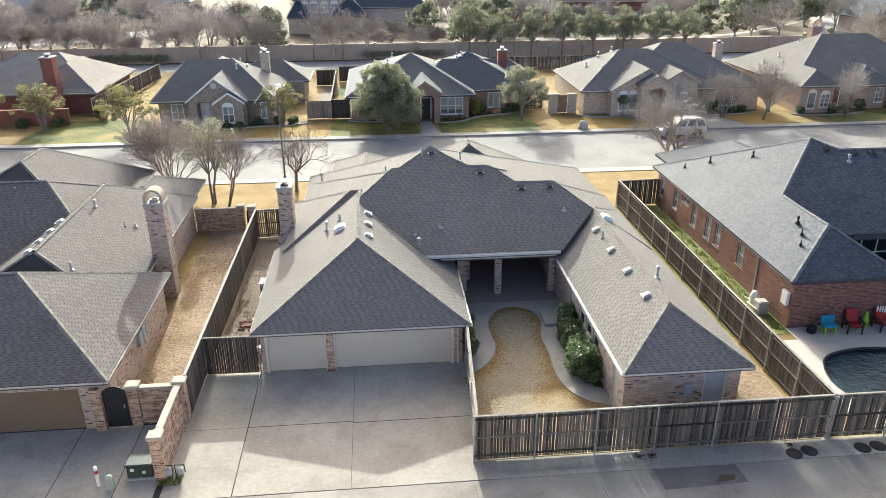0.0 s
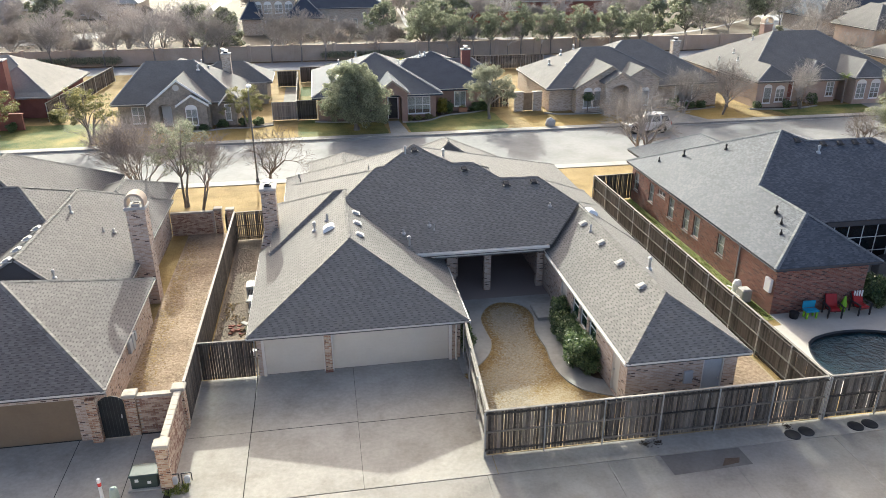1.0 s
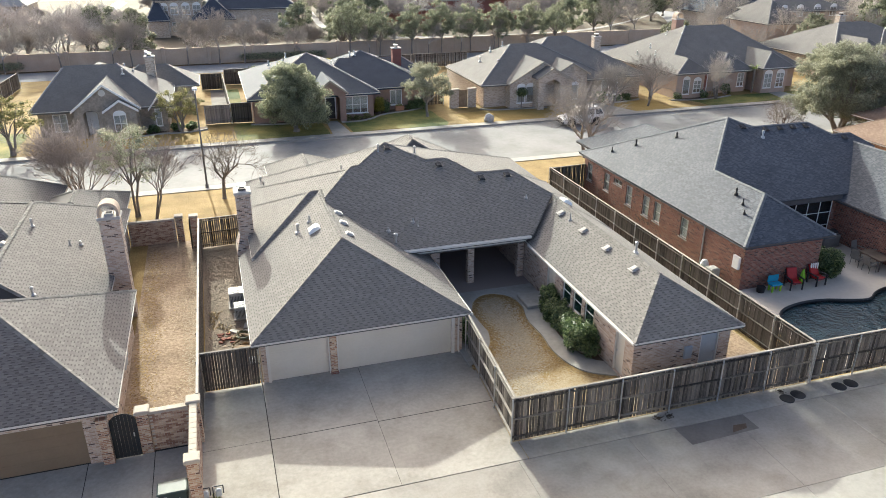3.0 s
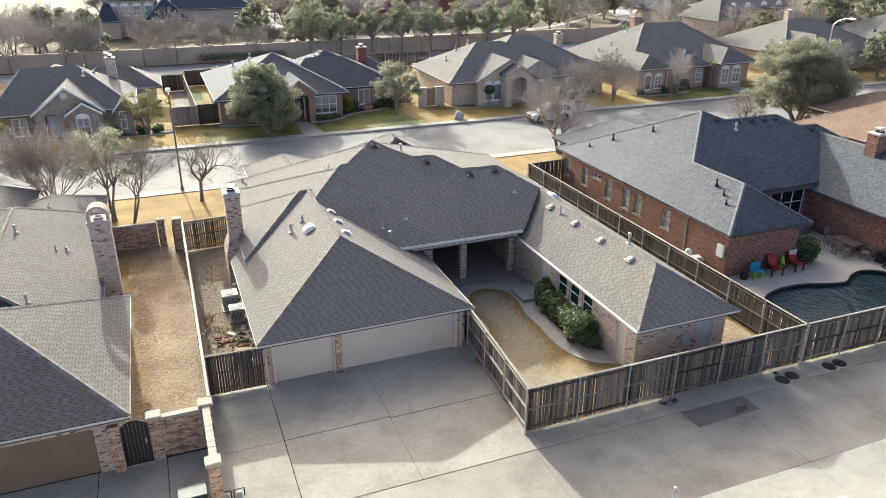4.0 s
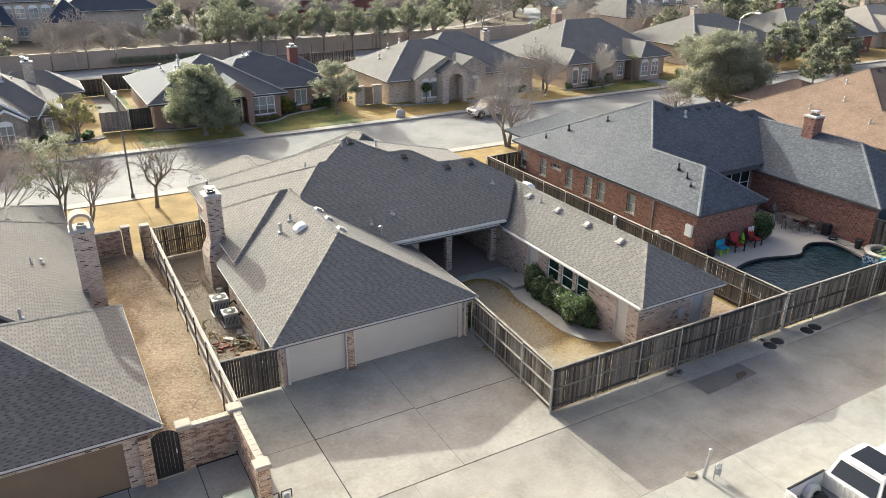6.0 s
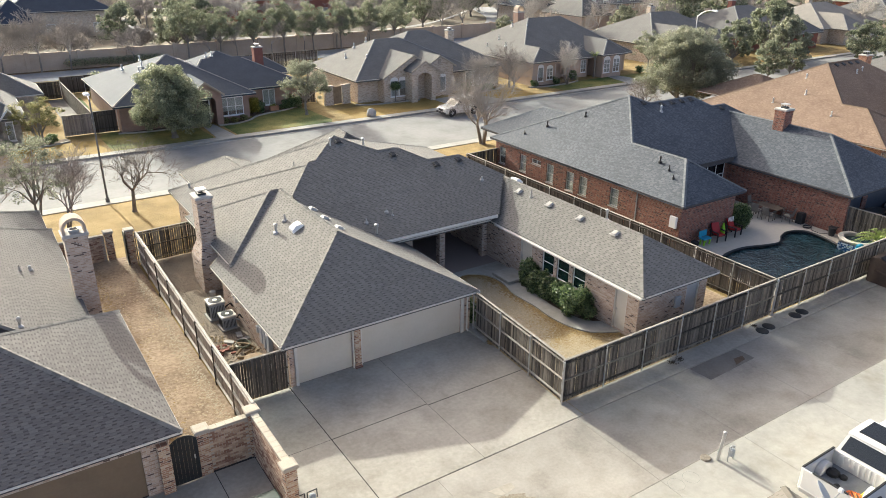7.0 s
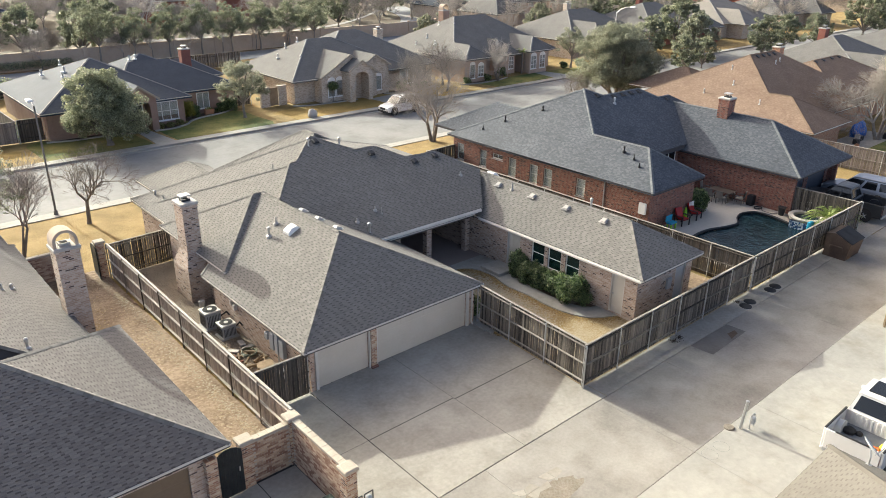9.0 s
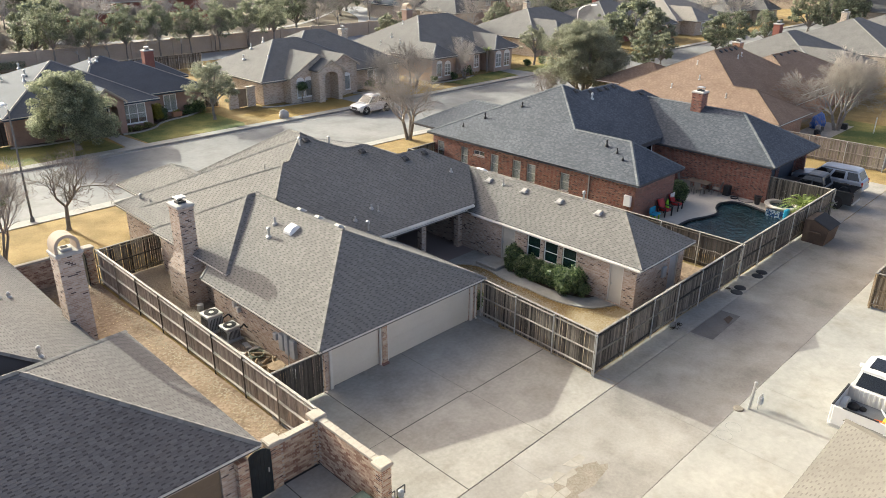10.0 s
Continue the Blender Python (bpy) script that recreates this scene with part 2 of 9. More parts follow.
WOOD = material("weathered_fence_wood", (0.026, 0.022, 0.019), (0.215, 0.186, 0.155), 1.2, 10, 0.95, 0.5, vary=0.3, stretch=(9, 9, 0.35), depth=0.01, fine_mix=0.62, span=(0.34, 0.70))
# Side-yard fence: sun is put into the pale outer face colour.
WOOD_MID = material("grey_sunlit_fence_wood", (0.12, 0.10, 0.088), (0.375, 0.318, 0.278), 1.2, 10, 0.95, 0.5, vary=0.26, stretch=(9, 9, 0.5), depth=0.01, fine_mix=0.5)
# Dark boards, and the shade put into the side-yard fence's inner faces.
WOOD_BLACK = material("dark_shaded_fence_wood", (0.028, 0.024, 0.02), (0.12, 0.105, 0.09), 1.2, 10, 0.95, 0.5, vary=0.34, stretch=(9, 9, 0.5), depth=0.01, fine_mix=0.55)
# Grey wood lightened so caps and rails carry their sunlight in the colour.
WOOD_PALE = material("silvered_sunlit_wood", (0.16, 0.145, 0.125), (0.36, 0.33, 0.29), 1.2, 10, 0.95, 0.5, vary=0.3, stretch=(4, 4, 0.6), depth=0.01)
# Palest wood: sun catching the rail tops is put into the colour.
RAIL_WOOD = material("sunlit_rail_wood", (0.30, 0.27, 0.24), (0.52, 0.48, 0.43), 1.2, 10, 0.95, 0.4, vary=0.2, stretch=(4, 4, 0.6), depth=0.008)
WOOD_BROWN = material("split_logs", (0.13, 0.085, 0.05), (0.38, 0.28, 0.18), 2, 20, 0.95, 0.5, local=True)
TRIM = material("painted_trim", (0.52, 0.49, 0.44), (0.64, 0.61, 0.56), 1, 12, 0.55, 0.05)
WHITE = material("white_paint", (0.70, 0.69, 0.66), (0.82, 0.81, 0.79), 1, 12, 0.5, 0.05)
GARAGE_PAINT = material("beige_garage_paint", (0.50, 0.46, 0.39), (0.58, 0.54, 0.47), 0.8, 10, 0.6, 0.06)
BROWN_PAINT = material("brown_garage_paint", (0.16, 0.115, 0.075), (0.21, 0.155, 0.105), 0.8, 10, 0.6, 0.06)
DARK_PAINT = material("dark_blue_paint", (0.035, 0.045, 0.06), (0.06, 0.07, 0.09), 0.8, 10, 0.5, 0.06)
STUCCO = material("taupe_stucco", (0.33, 0.28, 0.22), (0.42, 0.36, 0.29), 0.7, 20, 0.95, 0.3)
METAL = material("galvanised_metal", (0.38, 0.38, 0.38), (0.55, 0.55, 0.55), 2, 20, 0.45, 0.05, metal=0.8)
METAL_DARK = material("dark_metal", (0.025, 0.026, 0.028), (0.06, 0.06, 0.065), 2, 20, 0.5, 0.05, metal=0.4)
METAL_BOX = material("grey_utility_paint", (0.30, 0.32, 0.34), (0.40, 0.42, 0.44), 2, 20, 0.5, 0.05)
IRON = material("iron_gate", (0.012, 0.016, 0.018), (0.03, 0.034, 0.036), 2, 20, 0.5, 0.05)
GREEN_BOX = material("green_transformer", (0.034, 0.052, 0.046), (0.056, 0.08, 0.072), 2, 12, 0.5, 0.05)
ASH = material("stained_concrete", (0.30, 0.28, 0.26), (0.48, 0.46, 0.43), 2, 12, 0.9, 0.2)
VENT_PAINT = material("weathered_vent_paint", (0.36, 0.345, 0.315), (0.50, 0.48, 0.445), 4, 20, 0.6, 0.05)
BLACK = material("black_rubber", (0.012, 0.012, 0.013), (0.03, 0.03, 0.032), 3, 20, 0.7, 0.1)
GLASS = glass_material("window_glass")
GLASS_CLEAR = glass_material("clear_window_glass", (0.75, 0.78, 0.78))
GLASS_CLEAR.node_tree.nodes["Principled BSDF"].inputs["Transmission Weight"].default_value = 0.92
DECK = material("pool_deck_concrete", (0.401, 0.366, 0.321), (0.543, 0.500, 0.444), 0.4, 4, 0.9, 0.1, depth=0.004)
GLASS_GREEN = glass_material("green_window_glass", (0.012, 0.04, 0.036))
BLIND = material("window_blind", (0.55, 0.54, 0.50), (0.70, 0.69, 0.65), 2, 30, 0.8, 0.05)
BARK = material("grey_bark", (0.12, 0.104, 0.09), (0.28, 0.25, 0.22), 3, 20, 0.95, 0.8, local=True, depth=0.02)
TWIG = material("bare_twigs", (0.25, 0.222, 0.20), (0.45, 0.41, 0.37), 0.6, 9, 0.95, 0.0, local=True, vary=0.35)
TWIG_DARK = material("dark_bare_twigs", (0.115, 0.09, 0.076), (0.255, 0.215, 0.185), 0.6, 9, 0.95, 0.0, local=True, vary=0.2)
# Paler than TWIG: distance haze is put into this colour.
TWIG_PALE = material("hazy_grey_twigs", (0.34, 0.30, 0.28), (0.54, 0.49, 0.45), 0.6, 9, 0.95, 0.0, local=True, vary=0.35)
TWIG_RED = material("russet_twigs", (0.20, 0.165, 0.148), (0.36, 0.31, 0.285), 0.6, 9, 0.95, 0.0, local=True, vary=0.35)


def leaf_material(name, low, high):
    m = material(name, low, high, 0.8, 6, 0.55, 0.0, local=True, island=0.7, spec=0.4)
    t = m.node_tree
    b = t.nodes["Principled BSDF"]
    out = next(k for k in t.nodes if k.type == "OUTPUT_MATERIAL")
    tr = t.nodes.new("ShaderNodeBsdfTranslucent")
    mx = t.nodes.new("ShaderNodeMixShader")
    mx.inputs[0].default_value = 0.45
    t.links.new(b.inputs["Base Color"].links[0].from_socket, tr.inputs["Color"])
    t.links.new(b.outputs[0], mx.inputs[1])
    t.links.new(tr.outputs[0], mx.inputs[2])
    t.links.new(mx.outputs[0], out.inputs["Surface"])
    return m


LEAF_OAK = leaf_material("live_oak_leaves", (0.13, 0.145, 0.09), (0.37, 0.39, 0.255))
LEAF_GREY = leaf_material("grey_green_leaves", (0.15, 0.158, 0.108), (0.325, 0.332, 0.238))
LEAF_MID = leaf_material("soft_green_leaves", (0.112, 0.126, 0.082), (0.30, 0.318, 0.215))
LEAF_OLIVE = leaf_material("olive_leaves", (0.12, 0.12, 0.045), (0.31, 0.285, 0.135))
LEAF_HOLLY = leaf_material("holly_leaves", (0.03, 0.065, 0.022), (0.20, 0.26, 0.11))
for key, v in (("Roughness", 0.3), ("Specular IOR Level", 0.6)):
    LEAF_HOLLY.node_tree.nodes["Principled BSDF"].inputs[key].default_value = v
LEAF_BRIGHT = leaf_material("palm_leaves", (0.13, 0.19, 0.04), (0.36, 0.42, 0.14))
STRAW = material("straw_blades", (0.36, 0.26, 0.13), (0.66, 0.53, 0.33), 0.7, 9, 0.9, 0.0, island=0.5)
STRAW_GREEN = material("green_blades", (0.09, 0.12, 0.025), (0.26, 0.27, 0.08), 0.7, 9, 0.9, 0.0, island=0.6)
WATER = material("pool_water", (0.006, 0.024, 0.033), (0.028, 0.072, 0.088), 0.6, 2.6, 0.05, 0.8, depth=0.18, spec=0.5)


# ---- building helpers ----
RNG = random.Random(7)


def origin(ob):
    v = Vector()
    while ob is not None:
        v += ob.location
        ob = ob.parent
    return v


class Shape:
    """Collects faces, and links them as one mesh object."""

    def __init__(self):
        self.v, self.f = [], []

    def face(self, *pts):
        i = len(self.v)
        self.v += [tuple(p) for p in pts]
        self.f.append(tuple(range(i, i + len(pts))))

    def box(self, x0, x1, y0, y1, z0, z1):
        i = len(self.v)
        self.v += [(x, y, z) for z in (z0, z1) for y in (y0, y1) for x in (x0, x1)]
        self.f += [tuple(i + k for k in q) for q in ((0, 2, 3, 1), (4, 5, 7, 6), (0, 1, 5, 4), (2, 6, 7, 3), (0, 4, 6, 2), (1, 3, 7, 5))]
        return self

    def rbox(self, x0, x1, y0, y1, z0, z1, r=0.03):
        """A box with chamfered upright and top edges."""
        ring = lambda a: [(x0 + r, y0 + a), (x1 - r, y0 + a), (x1 - a, y0 + r), (x1 - a, y1 - r), (x1 - r, y1 - a), (x0 + r, y1 - a), (x0 + a, y1 - r), (x0 + a, y0 + r)]
        levels = [(ring(0), z0), (ring(0), z1 - r), ([(x0 + 1.5 * r if x < (x0 + x1) / 2 else x1 - 1.5 * r, y0 + 1.5 * r if y < (y0 + y1) / 2 else y1 - 1.5 * r) for x, y in ring(0)], z1)]
        i = len(self.v)
        for pts, z in levels:
            self.v += [(x, y, z) for x, y in pts]
        for a in (0, 8):
            self.f += [(i + a + k, i + a + (k + 1) % 8, i + a + 8 + (k + 1) % 8, i + a + 8 + k) for k in range(8)]
        self.f += [tuple(i + 16 + k for k in range(8)), tuple(i + k for k in reversed(range(8)))]
        return self

    def prism(self, pts, z0, z1):
        """A flat polygon (counter-clockwise) drawn up from z0 to z1."""
        i, n = len(self.v), len(pts)
        self.v += [(x, y, z) for z in (z0, z1) for x, y in pts]
        self.f += [tuple(i + n + k for k in range(n)), tuple(i + k for k in reversed(range(n)))]
        self.f += [(i + k, i + (k + 1) % n, i + n + (k + 1) % n, i + n + k) for k in range(n)]
        return self

    def tube(self, a, b, r0, r1, n=6, caps=True):
        a, b = Vector(a), Vector(b)
        d = (b - a).normalized()
        p = d.orthogonal().normalized()
        q = d.cross(p)
        i = len(self.v)
        for c, r in ((a, r0), (b, r1)):
            self.v += [tuple(c + p * (r * math.cos(k * math.tau / n)) + q * (r * math.sin(k * math.tau / n))) for k in range(n)]
        self.f += [(i + k, i + (k + 1) % n, i + n + (k + 1) % n, i + n + k) for k in range(n)]
        if caps:
            self.f += [tuple(i + k for k in reversed(range(n))), tuple(i + n + k for k in range(n))]
        return self

    def path(self, pts, r, n=6):
        for a, b in zip(pts, pts[1:]):
            self.tube(a, b, r, r, n)
        return self

    def lathe(self, centre, profile, n=16, caps=True):
        """profile: (radius, height) from the bottom up."""
        cx, cy, cz = centre
        i = len(self.v)
        for r, z in profile:
            self.v += [(cx + r * math.cos(k * math.tau / n), cy + r * math.sin(k * math.tau / n), cz + z) for k in range(n)]
        for j in range(len(profile) - 1):
            a = i + j * n
            self.f += [(a + k, a + (k + 1) % n, a + n + (k + 1) % n, a + n + k) for k in range(n)]
        if caps:
            self.f += [tuple(i + k for k in reversed(range(n))), tuple(i + (len(profile) - 1) * n + k for k in range(n))]
        return self

    def ring(self, axis, u0, u1, w0, w1, t, d0, d1):
        """A rectangular frame in one piece, of bar width t, in an upright plane along x or y."""
        i = len(self.v)
        for d in (d0, d1):
            for e in (0, t):
                for u, w in ((u0 + e, w0 + e), (u1 - e, w0 + e), (u1 - e, w1 - e), (u0 + e, w1 - e)):
                    self.v.append((u, d, w) if axis == "x" else (d, u, w))
        for k in range(4):
            j = (k + 1) % 4
            self.f += [(i + k, i + j, i + 4 + j, i + 4 + k), (i + 8 + k, i + 12 + k, i + 12 + j, i + 8 + j), (i + k, i + 8 + k, i + 8 + j, i + j), (i + 4 + k, i + 4 + j, i + 12 + j, i + 12 + k)]
        return self

    def mesh(self, name, mat, smooth=False, off=(0, 0, 0)):
        me = bpy.data.meshes.new(name)
        ox, oy, oz = off
        me.from_pydata([(x - ox, y - oy, z - oz) for x, y, z in self.v], [], self.f)
        me.materials.append(mat)
        if smooth:
            me.polygons.foreach_set("use_smooth", [True] * len(me.polygons))
        me.update()
        return me

    def part(self, name, mat, parent, label="", smooth=False, kind=""):
        """One mesh object under parent, built in world coordinates."""
        ob = new(name, self.mesh(name, mat, smooth, origin(parent)))
        ob.parent = parent
        return tagged(ob, label, "", "", kind)

    def thing(self, name, mat, label, category, base=None, smooth=False, group="", kind=""):
        if base is None:
            n = len(self.v)
            base = (sum(v[0] for v in self.v) / n, sum(v[1] for v in self.v) / n, min(v[2] for v in self.v))
        ob = new(name, self.mesh(name, mat, smooth, base))
        ob.location = base
        return tagged(ob, label, category, group, kind)


def empty(name, at, label, category, group="", kind=""):
    ob = new(name)
    ob.location = at
    ob.empty_display_size = 0.3
    return tagged(ob, label, category, group, kind)


def sheet(name, pts, z, mat, label, category="ground", thick=0.1, kind="structure"):
    s = Shape().prism(pts, z - thick, z)
    return s.thing(name, mat, label, category, kind=kind)


def rect(x0, x1, y0, y1):
    return [(x0, y0), (x1, y0), (x1, y1), (x0, y1)]


def spans(poly, v):
    """The stretches of u inside a polygon at the height v."""
    cuts = []
    for (u0, v0), (u1, v1) in zip(poly, poly[1:] + poly[:1]):
        if (v0 <= v) != (v1 <= v):
            cuts.append(u0 + (v - v0) / (v1 - v0) * (u1 - u0))
    cuts.sort()
    return list(zip(cuts[::2], cuts[1::2]))


PIECE_MESHES = {}


def shingle_face(base, tabs, pts, seed, course=0.116, pieces=None):
    """Lays courses of laminated shingles over a sloping face: a continuous under-course and raised tabs of uneven width."""
    rng = random.Random(seed)
    P = [Vector(p) for p in pts]
    nrm = Vector()
    for a, b in zip(P, P[1:] + P[:1]):
        nrm += a.cross(b)
    nrm.normalize()
    if nrm.z < 0:
        nrm = -nrm
    U = Vector((0, 0, 1)).cross(nrm).normalized()
    V = nrm.cross(U)
    o = P[0]
    poly = [((p - o).dot(U), (p - o).dot(V)) for p in P]
    v0, v1 = min(v for _, v in poly), max(v for _, v in poly)
    at = lambda u, v, h: o + U * u + V * v + nrm * h
    rows = int((v1 - v0) / course) + 1
    for r in range(rows):
        va = v0 + r * course
        vb = min(va + course, v1)
        vm = va + (vb - va) * 0.42
        for (a0, a1), (b0, b1) in zip(spans(poly, va + 0.002), spans(poly, max(vb - 0.004, va + 0.003))):
            base.face(at(a0, va, 0.013), at(a1, va, 0.013), at(b1, vb, 0.007), at(b0, vb, 0.007))
            base.face(at(a0, va, 0.001), at(a1, va, 0.001), at(a1, va, 0.013), at(a0, va, 0.013))
            lo, hi = max(a0, b0), min(a1, b1)
            start = lo - 0.34 + (0.17 * (r % 2) + 0.11 * (r % 3) + rng.uniform(-0.03, 0.03) - lo) % 0.34
            while start < hi:
                w = rng.uniform(0.18, 0.23)
                u, e = max(start, lo), min(start + w, hi)
                nxt = start + w + rng.uniform(0.11, 0.15)
                if e - u > 0.03:
                    if pieces is not None and len(pieces) < 300 and e - u > 0.17:
                        pieces.append((at(u, va, 0.012), U, V, nrm, round(e - u, 2)))
                    else:
                        tabs.face(at(u, va - 0.003, 0.019), at(e, va - 0.003, 0.019), at(e, vb, 0.0135), at(u, vb, 0.0135))
                        tabs.face(at(u, va - 0.003, 0.012), at(e, va - 0.003, 0.012), at(e, va - 0.003, 0.019), at(u, va - 0.003, 0.019))
                f0, f1 = max(start + w, lo), min(nxt, hi)
                if f1 - f0 > 0.02:
                    tabs.face(at(f0, vm, 0.0165), at(f1, vm, 0.0165), at(f1, vb, 0.0135), at(f0, vb, 0.0135))
                    tabs.face(at(f0, vm, 0.010), at(f1, vm, 0.010), at(f1, vm, 0.0165), at(f0, vm, 0.0165))
                start = nxt


def cap_line(caps, a, b, half=0.12, step=0.16):
    """Overlapping cap shingles bent over a ridge or hip, from a up to b."""
    a, b = Vector(a), Vector(b)
    d = b - a
    n = max(1, int(d.length / step))
    d.normalize()
    side = d.cross(Vector((0, 0, 1))).normalized()
    up = side.cross(d)
    for k in range(n):
        p, q = a + d * (k * step), a + d * ((k + 1.25) * step)
        drop = up * -0.055
        for s in (side, -side):
            caps.face(p + up * 0.052, q + up * 0.034, q + s * half + drop + up * 0.034, p + s * half + drop + up * 0.052)
            caps.face(p + up * 0.052, p + s * half + drop + up * 0.052, p + s * half + drop + up * 0.02, p + up * 0.02)


def hip_faces(x0, x1, y0, y1, ze, A, B, zr):
    """Faces of a hip roof over a rectangle, with its ridge from A to B."""
    c = [(x0, y0, ze), (x1, y0, ze), (x1, y1, ze), (x0, y1, ze)]
    a, b = (*A, zr), (*B, zr)
    if abs(A[1] - B[1]) < 1e-6:
        return {"S": [c[0], c[1], b, a], "E": [c[1], c[2], b], "N": [c[2], c[3], a, b], "W": [c[3], c[0], a]}
    return {"S": [c[0], c[1], a], "E": [c[1], c[2], b, a], "N": [c[2], c[3], b], "W": [c[3], c[0], a, b]}


class Roof:
    """The roof of one house: solid blocks, shingles, cap shingles and fascia boards."""

    def __init__(self, seed):
        self.tabs, self.caps, self.under = Shape(), Shape(), Shape()
        self.solids, self.boards = [], []
        self.seed, self.pieces, self.board_mat = seed, [], TRIM

    def hip(self, x0, x1, y0, y1, ze, A, B, zr, show="SEW", thick=0.15, cap=True, pieces="", detail=True):
        f = hip_faces(x0, x1, y0, y1, ze, A, B, zr)
        solid = Shape()
        self.solids.append(solid)
        for k, pts in f.items():
            solid.face(*pts)
            if detail and k in show:
                self.seed += 1
                shingle_face(self.under, self.tabs, pts, self.seed, pieces=self.pieces if k in pieces else None)
        c = [(x0, y0), (x1, y0), (x1, y1), (x0, y1)]
        for (ax, ay), (bx, by) in zip(c, c[1:] + c[:1]):
            solid.face((ax, ay, ze - thick), (bx, by, ze - thick), (bx, by, ze), (ax, ay, ze))
        solid.face(*[(x, y, ze - thick) for x, y in reversed(c)])
        t = 0.025
        for q in ((x0 - t, x1 + t, y0 - t, y0), (x0 - t, x0, y0, y1), (x1, x1 + t, y0, y1)):
            self.board(*q, ze - 0.085, ze - 0.014)
        if cap and detail:
            a, b = (*A, zr), (*B, zr)
            along_x = abs(A[1] - B[1]) < 1e-6
            ends = [((x0, y0), a), ((x1, y0), b if along_x else a), ((x1, y1), b), ((x0, y1), a if along_x else b)]
            for (cx, cy), top in ends:
                cap_line(self.caps, (cx, cy, ze), top)
            if (Vector(a) - Vector(b)).length > 0.4:
                cap_line(self.caps, a, b)
        return f

    def board(self, *q):
        self.boards.append(Shape().box(*q))

    def slab(self, *q):
        self.solids.append(Shape().box(*q))

    def plane(self, pts):
        self.seed += 1
        deck = Shape()
        deck.face(*pts)
        deck.face(*[(x, y, z - 0.12) for x, y, z in reversed(pts)])
        self.solids.append(deck)
        shingle_face(self.under, self.tabs, pts, self.seed)

    def build(self, house, mats, label):
        base, tab, cap = mats
        roof = self.solids[0].part("roof", base, house, label)
        for extra in self.solids[1:]:
            extra.part("roof_section", base, roof)
        if self.tabs.f:
            self.under.part("shingle_course", base, roof, kind="stuff")
            self.tabs.part("shingling", tab, roof, kind="stuff")
        if self.caps.f:
            self.caps.part("ridge_capping", cap, roof, kind="stuff")
        for extra in self.boards:
            extra.part("fascia", self.board_mat, roof)
        for at, U, V, nrm, w in self.pieces:
            key = (tab.name, round(w, 2))
            if key not in PIECE_MESHES:
                s = Shape()
                s.face((0, -0.004, 0.007), (w, -0.004, 0.007), (w, 0.116, 0.002), (0, 0.116, 0.002))
                s.face((0, -0.004, 0), (w, -0.004, 0), (w, -0.004, 0.007), (0, -0.004, 0.007))
                s.face((0, -0.004, 0), (0, -0.004, 0.007), (0, 0.116, 0.002))
                s.face((w, -0.004, 0), (w, 0.116, 0.002), (w, -0.004, 0.007))
                PIECE_MESHES[key] = s.mesh("shingle", SHINGLE_PIECE)
            ob = new("shingle", PIECE_MESHES[key])
            ob.parent = roof
            m = Matrix((U, V, nrm)).transposed().to_4x4()
            m.translation = at - origin(roof)
            ob.matrix_basis = m
        return roof


SHINGLE_PIECE = material("shingle_grey_single", (0.142, 0.134, 0.124), (0.204, 0.193, 0.178), 0.3, 45, 0.95, 0.35, vary=0.2, depth=0.006, fine_mix=0.5)


def wall(parent, mat, axis, at, a0, a1, z0, z1, holes=(), thick=0.2, name="wall", butt=(True, True)):
    """An upright wall along x or y whose outer face lies at `at`; thick reaches inwards (its sign gives the side). holes: (a, b, low, high)."""
    s = Shape()
    lo, hi = min(at, at + thick), max(at, at + thick)

    def piece(u0, u1, w0, w1):
        if u1 - u0 > 1e-4 and w1 - w0 > 1e-4:
            if axis == "x":
                s.box(u0, u1, lo, hi, w0, w1)
            else:
                s.box(lo, hi, u0, u1, w0, w1)
    if axis == "y":
        a0, a1 = a0 + (abs(thick) + 0.003) * butt[0], a1 - (abs(thick) + 0.003) * butt[1]
    edges = sorted({a0, a1, *[h[0] for h in holes], *[h[1] for h in holes]})
    for u0, u1 in zip(edges, edges[1:]):
        mid, z = (u0 + u1) / 2, z0
        for h in sorted((h for h in holes if h[0] < mid < h[1]), key=lambda h: h[2]):
            piece(u0, u1, z, h[2])
            z = h[3]
        piece(u0, u1, z, z1)
    return s.part(name, mat, parent)


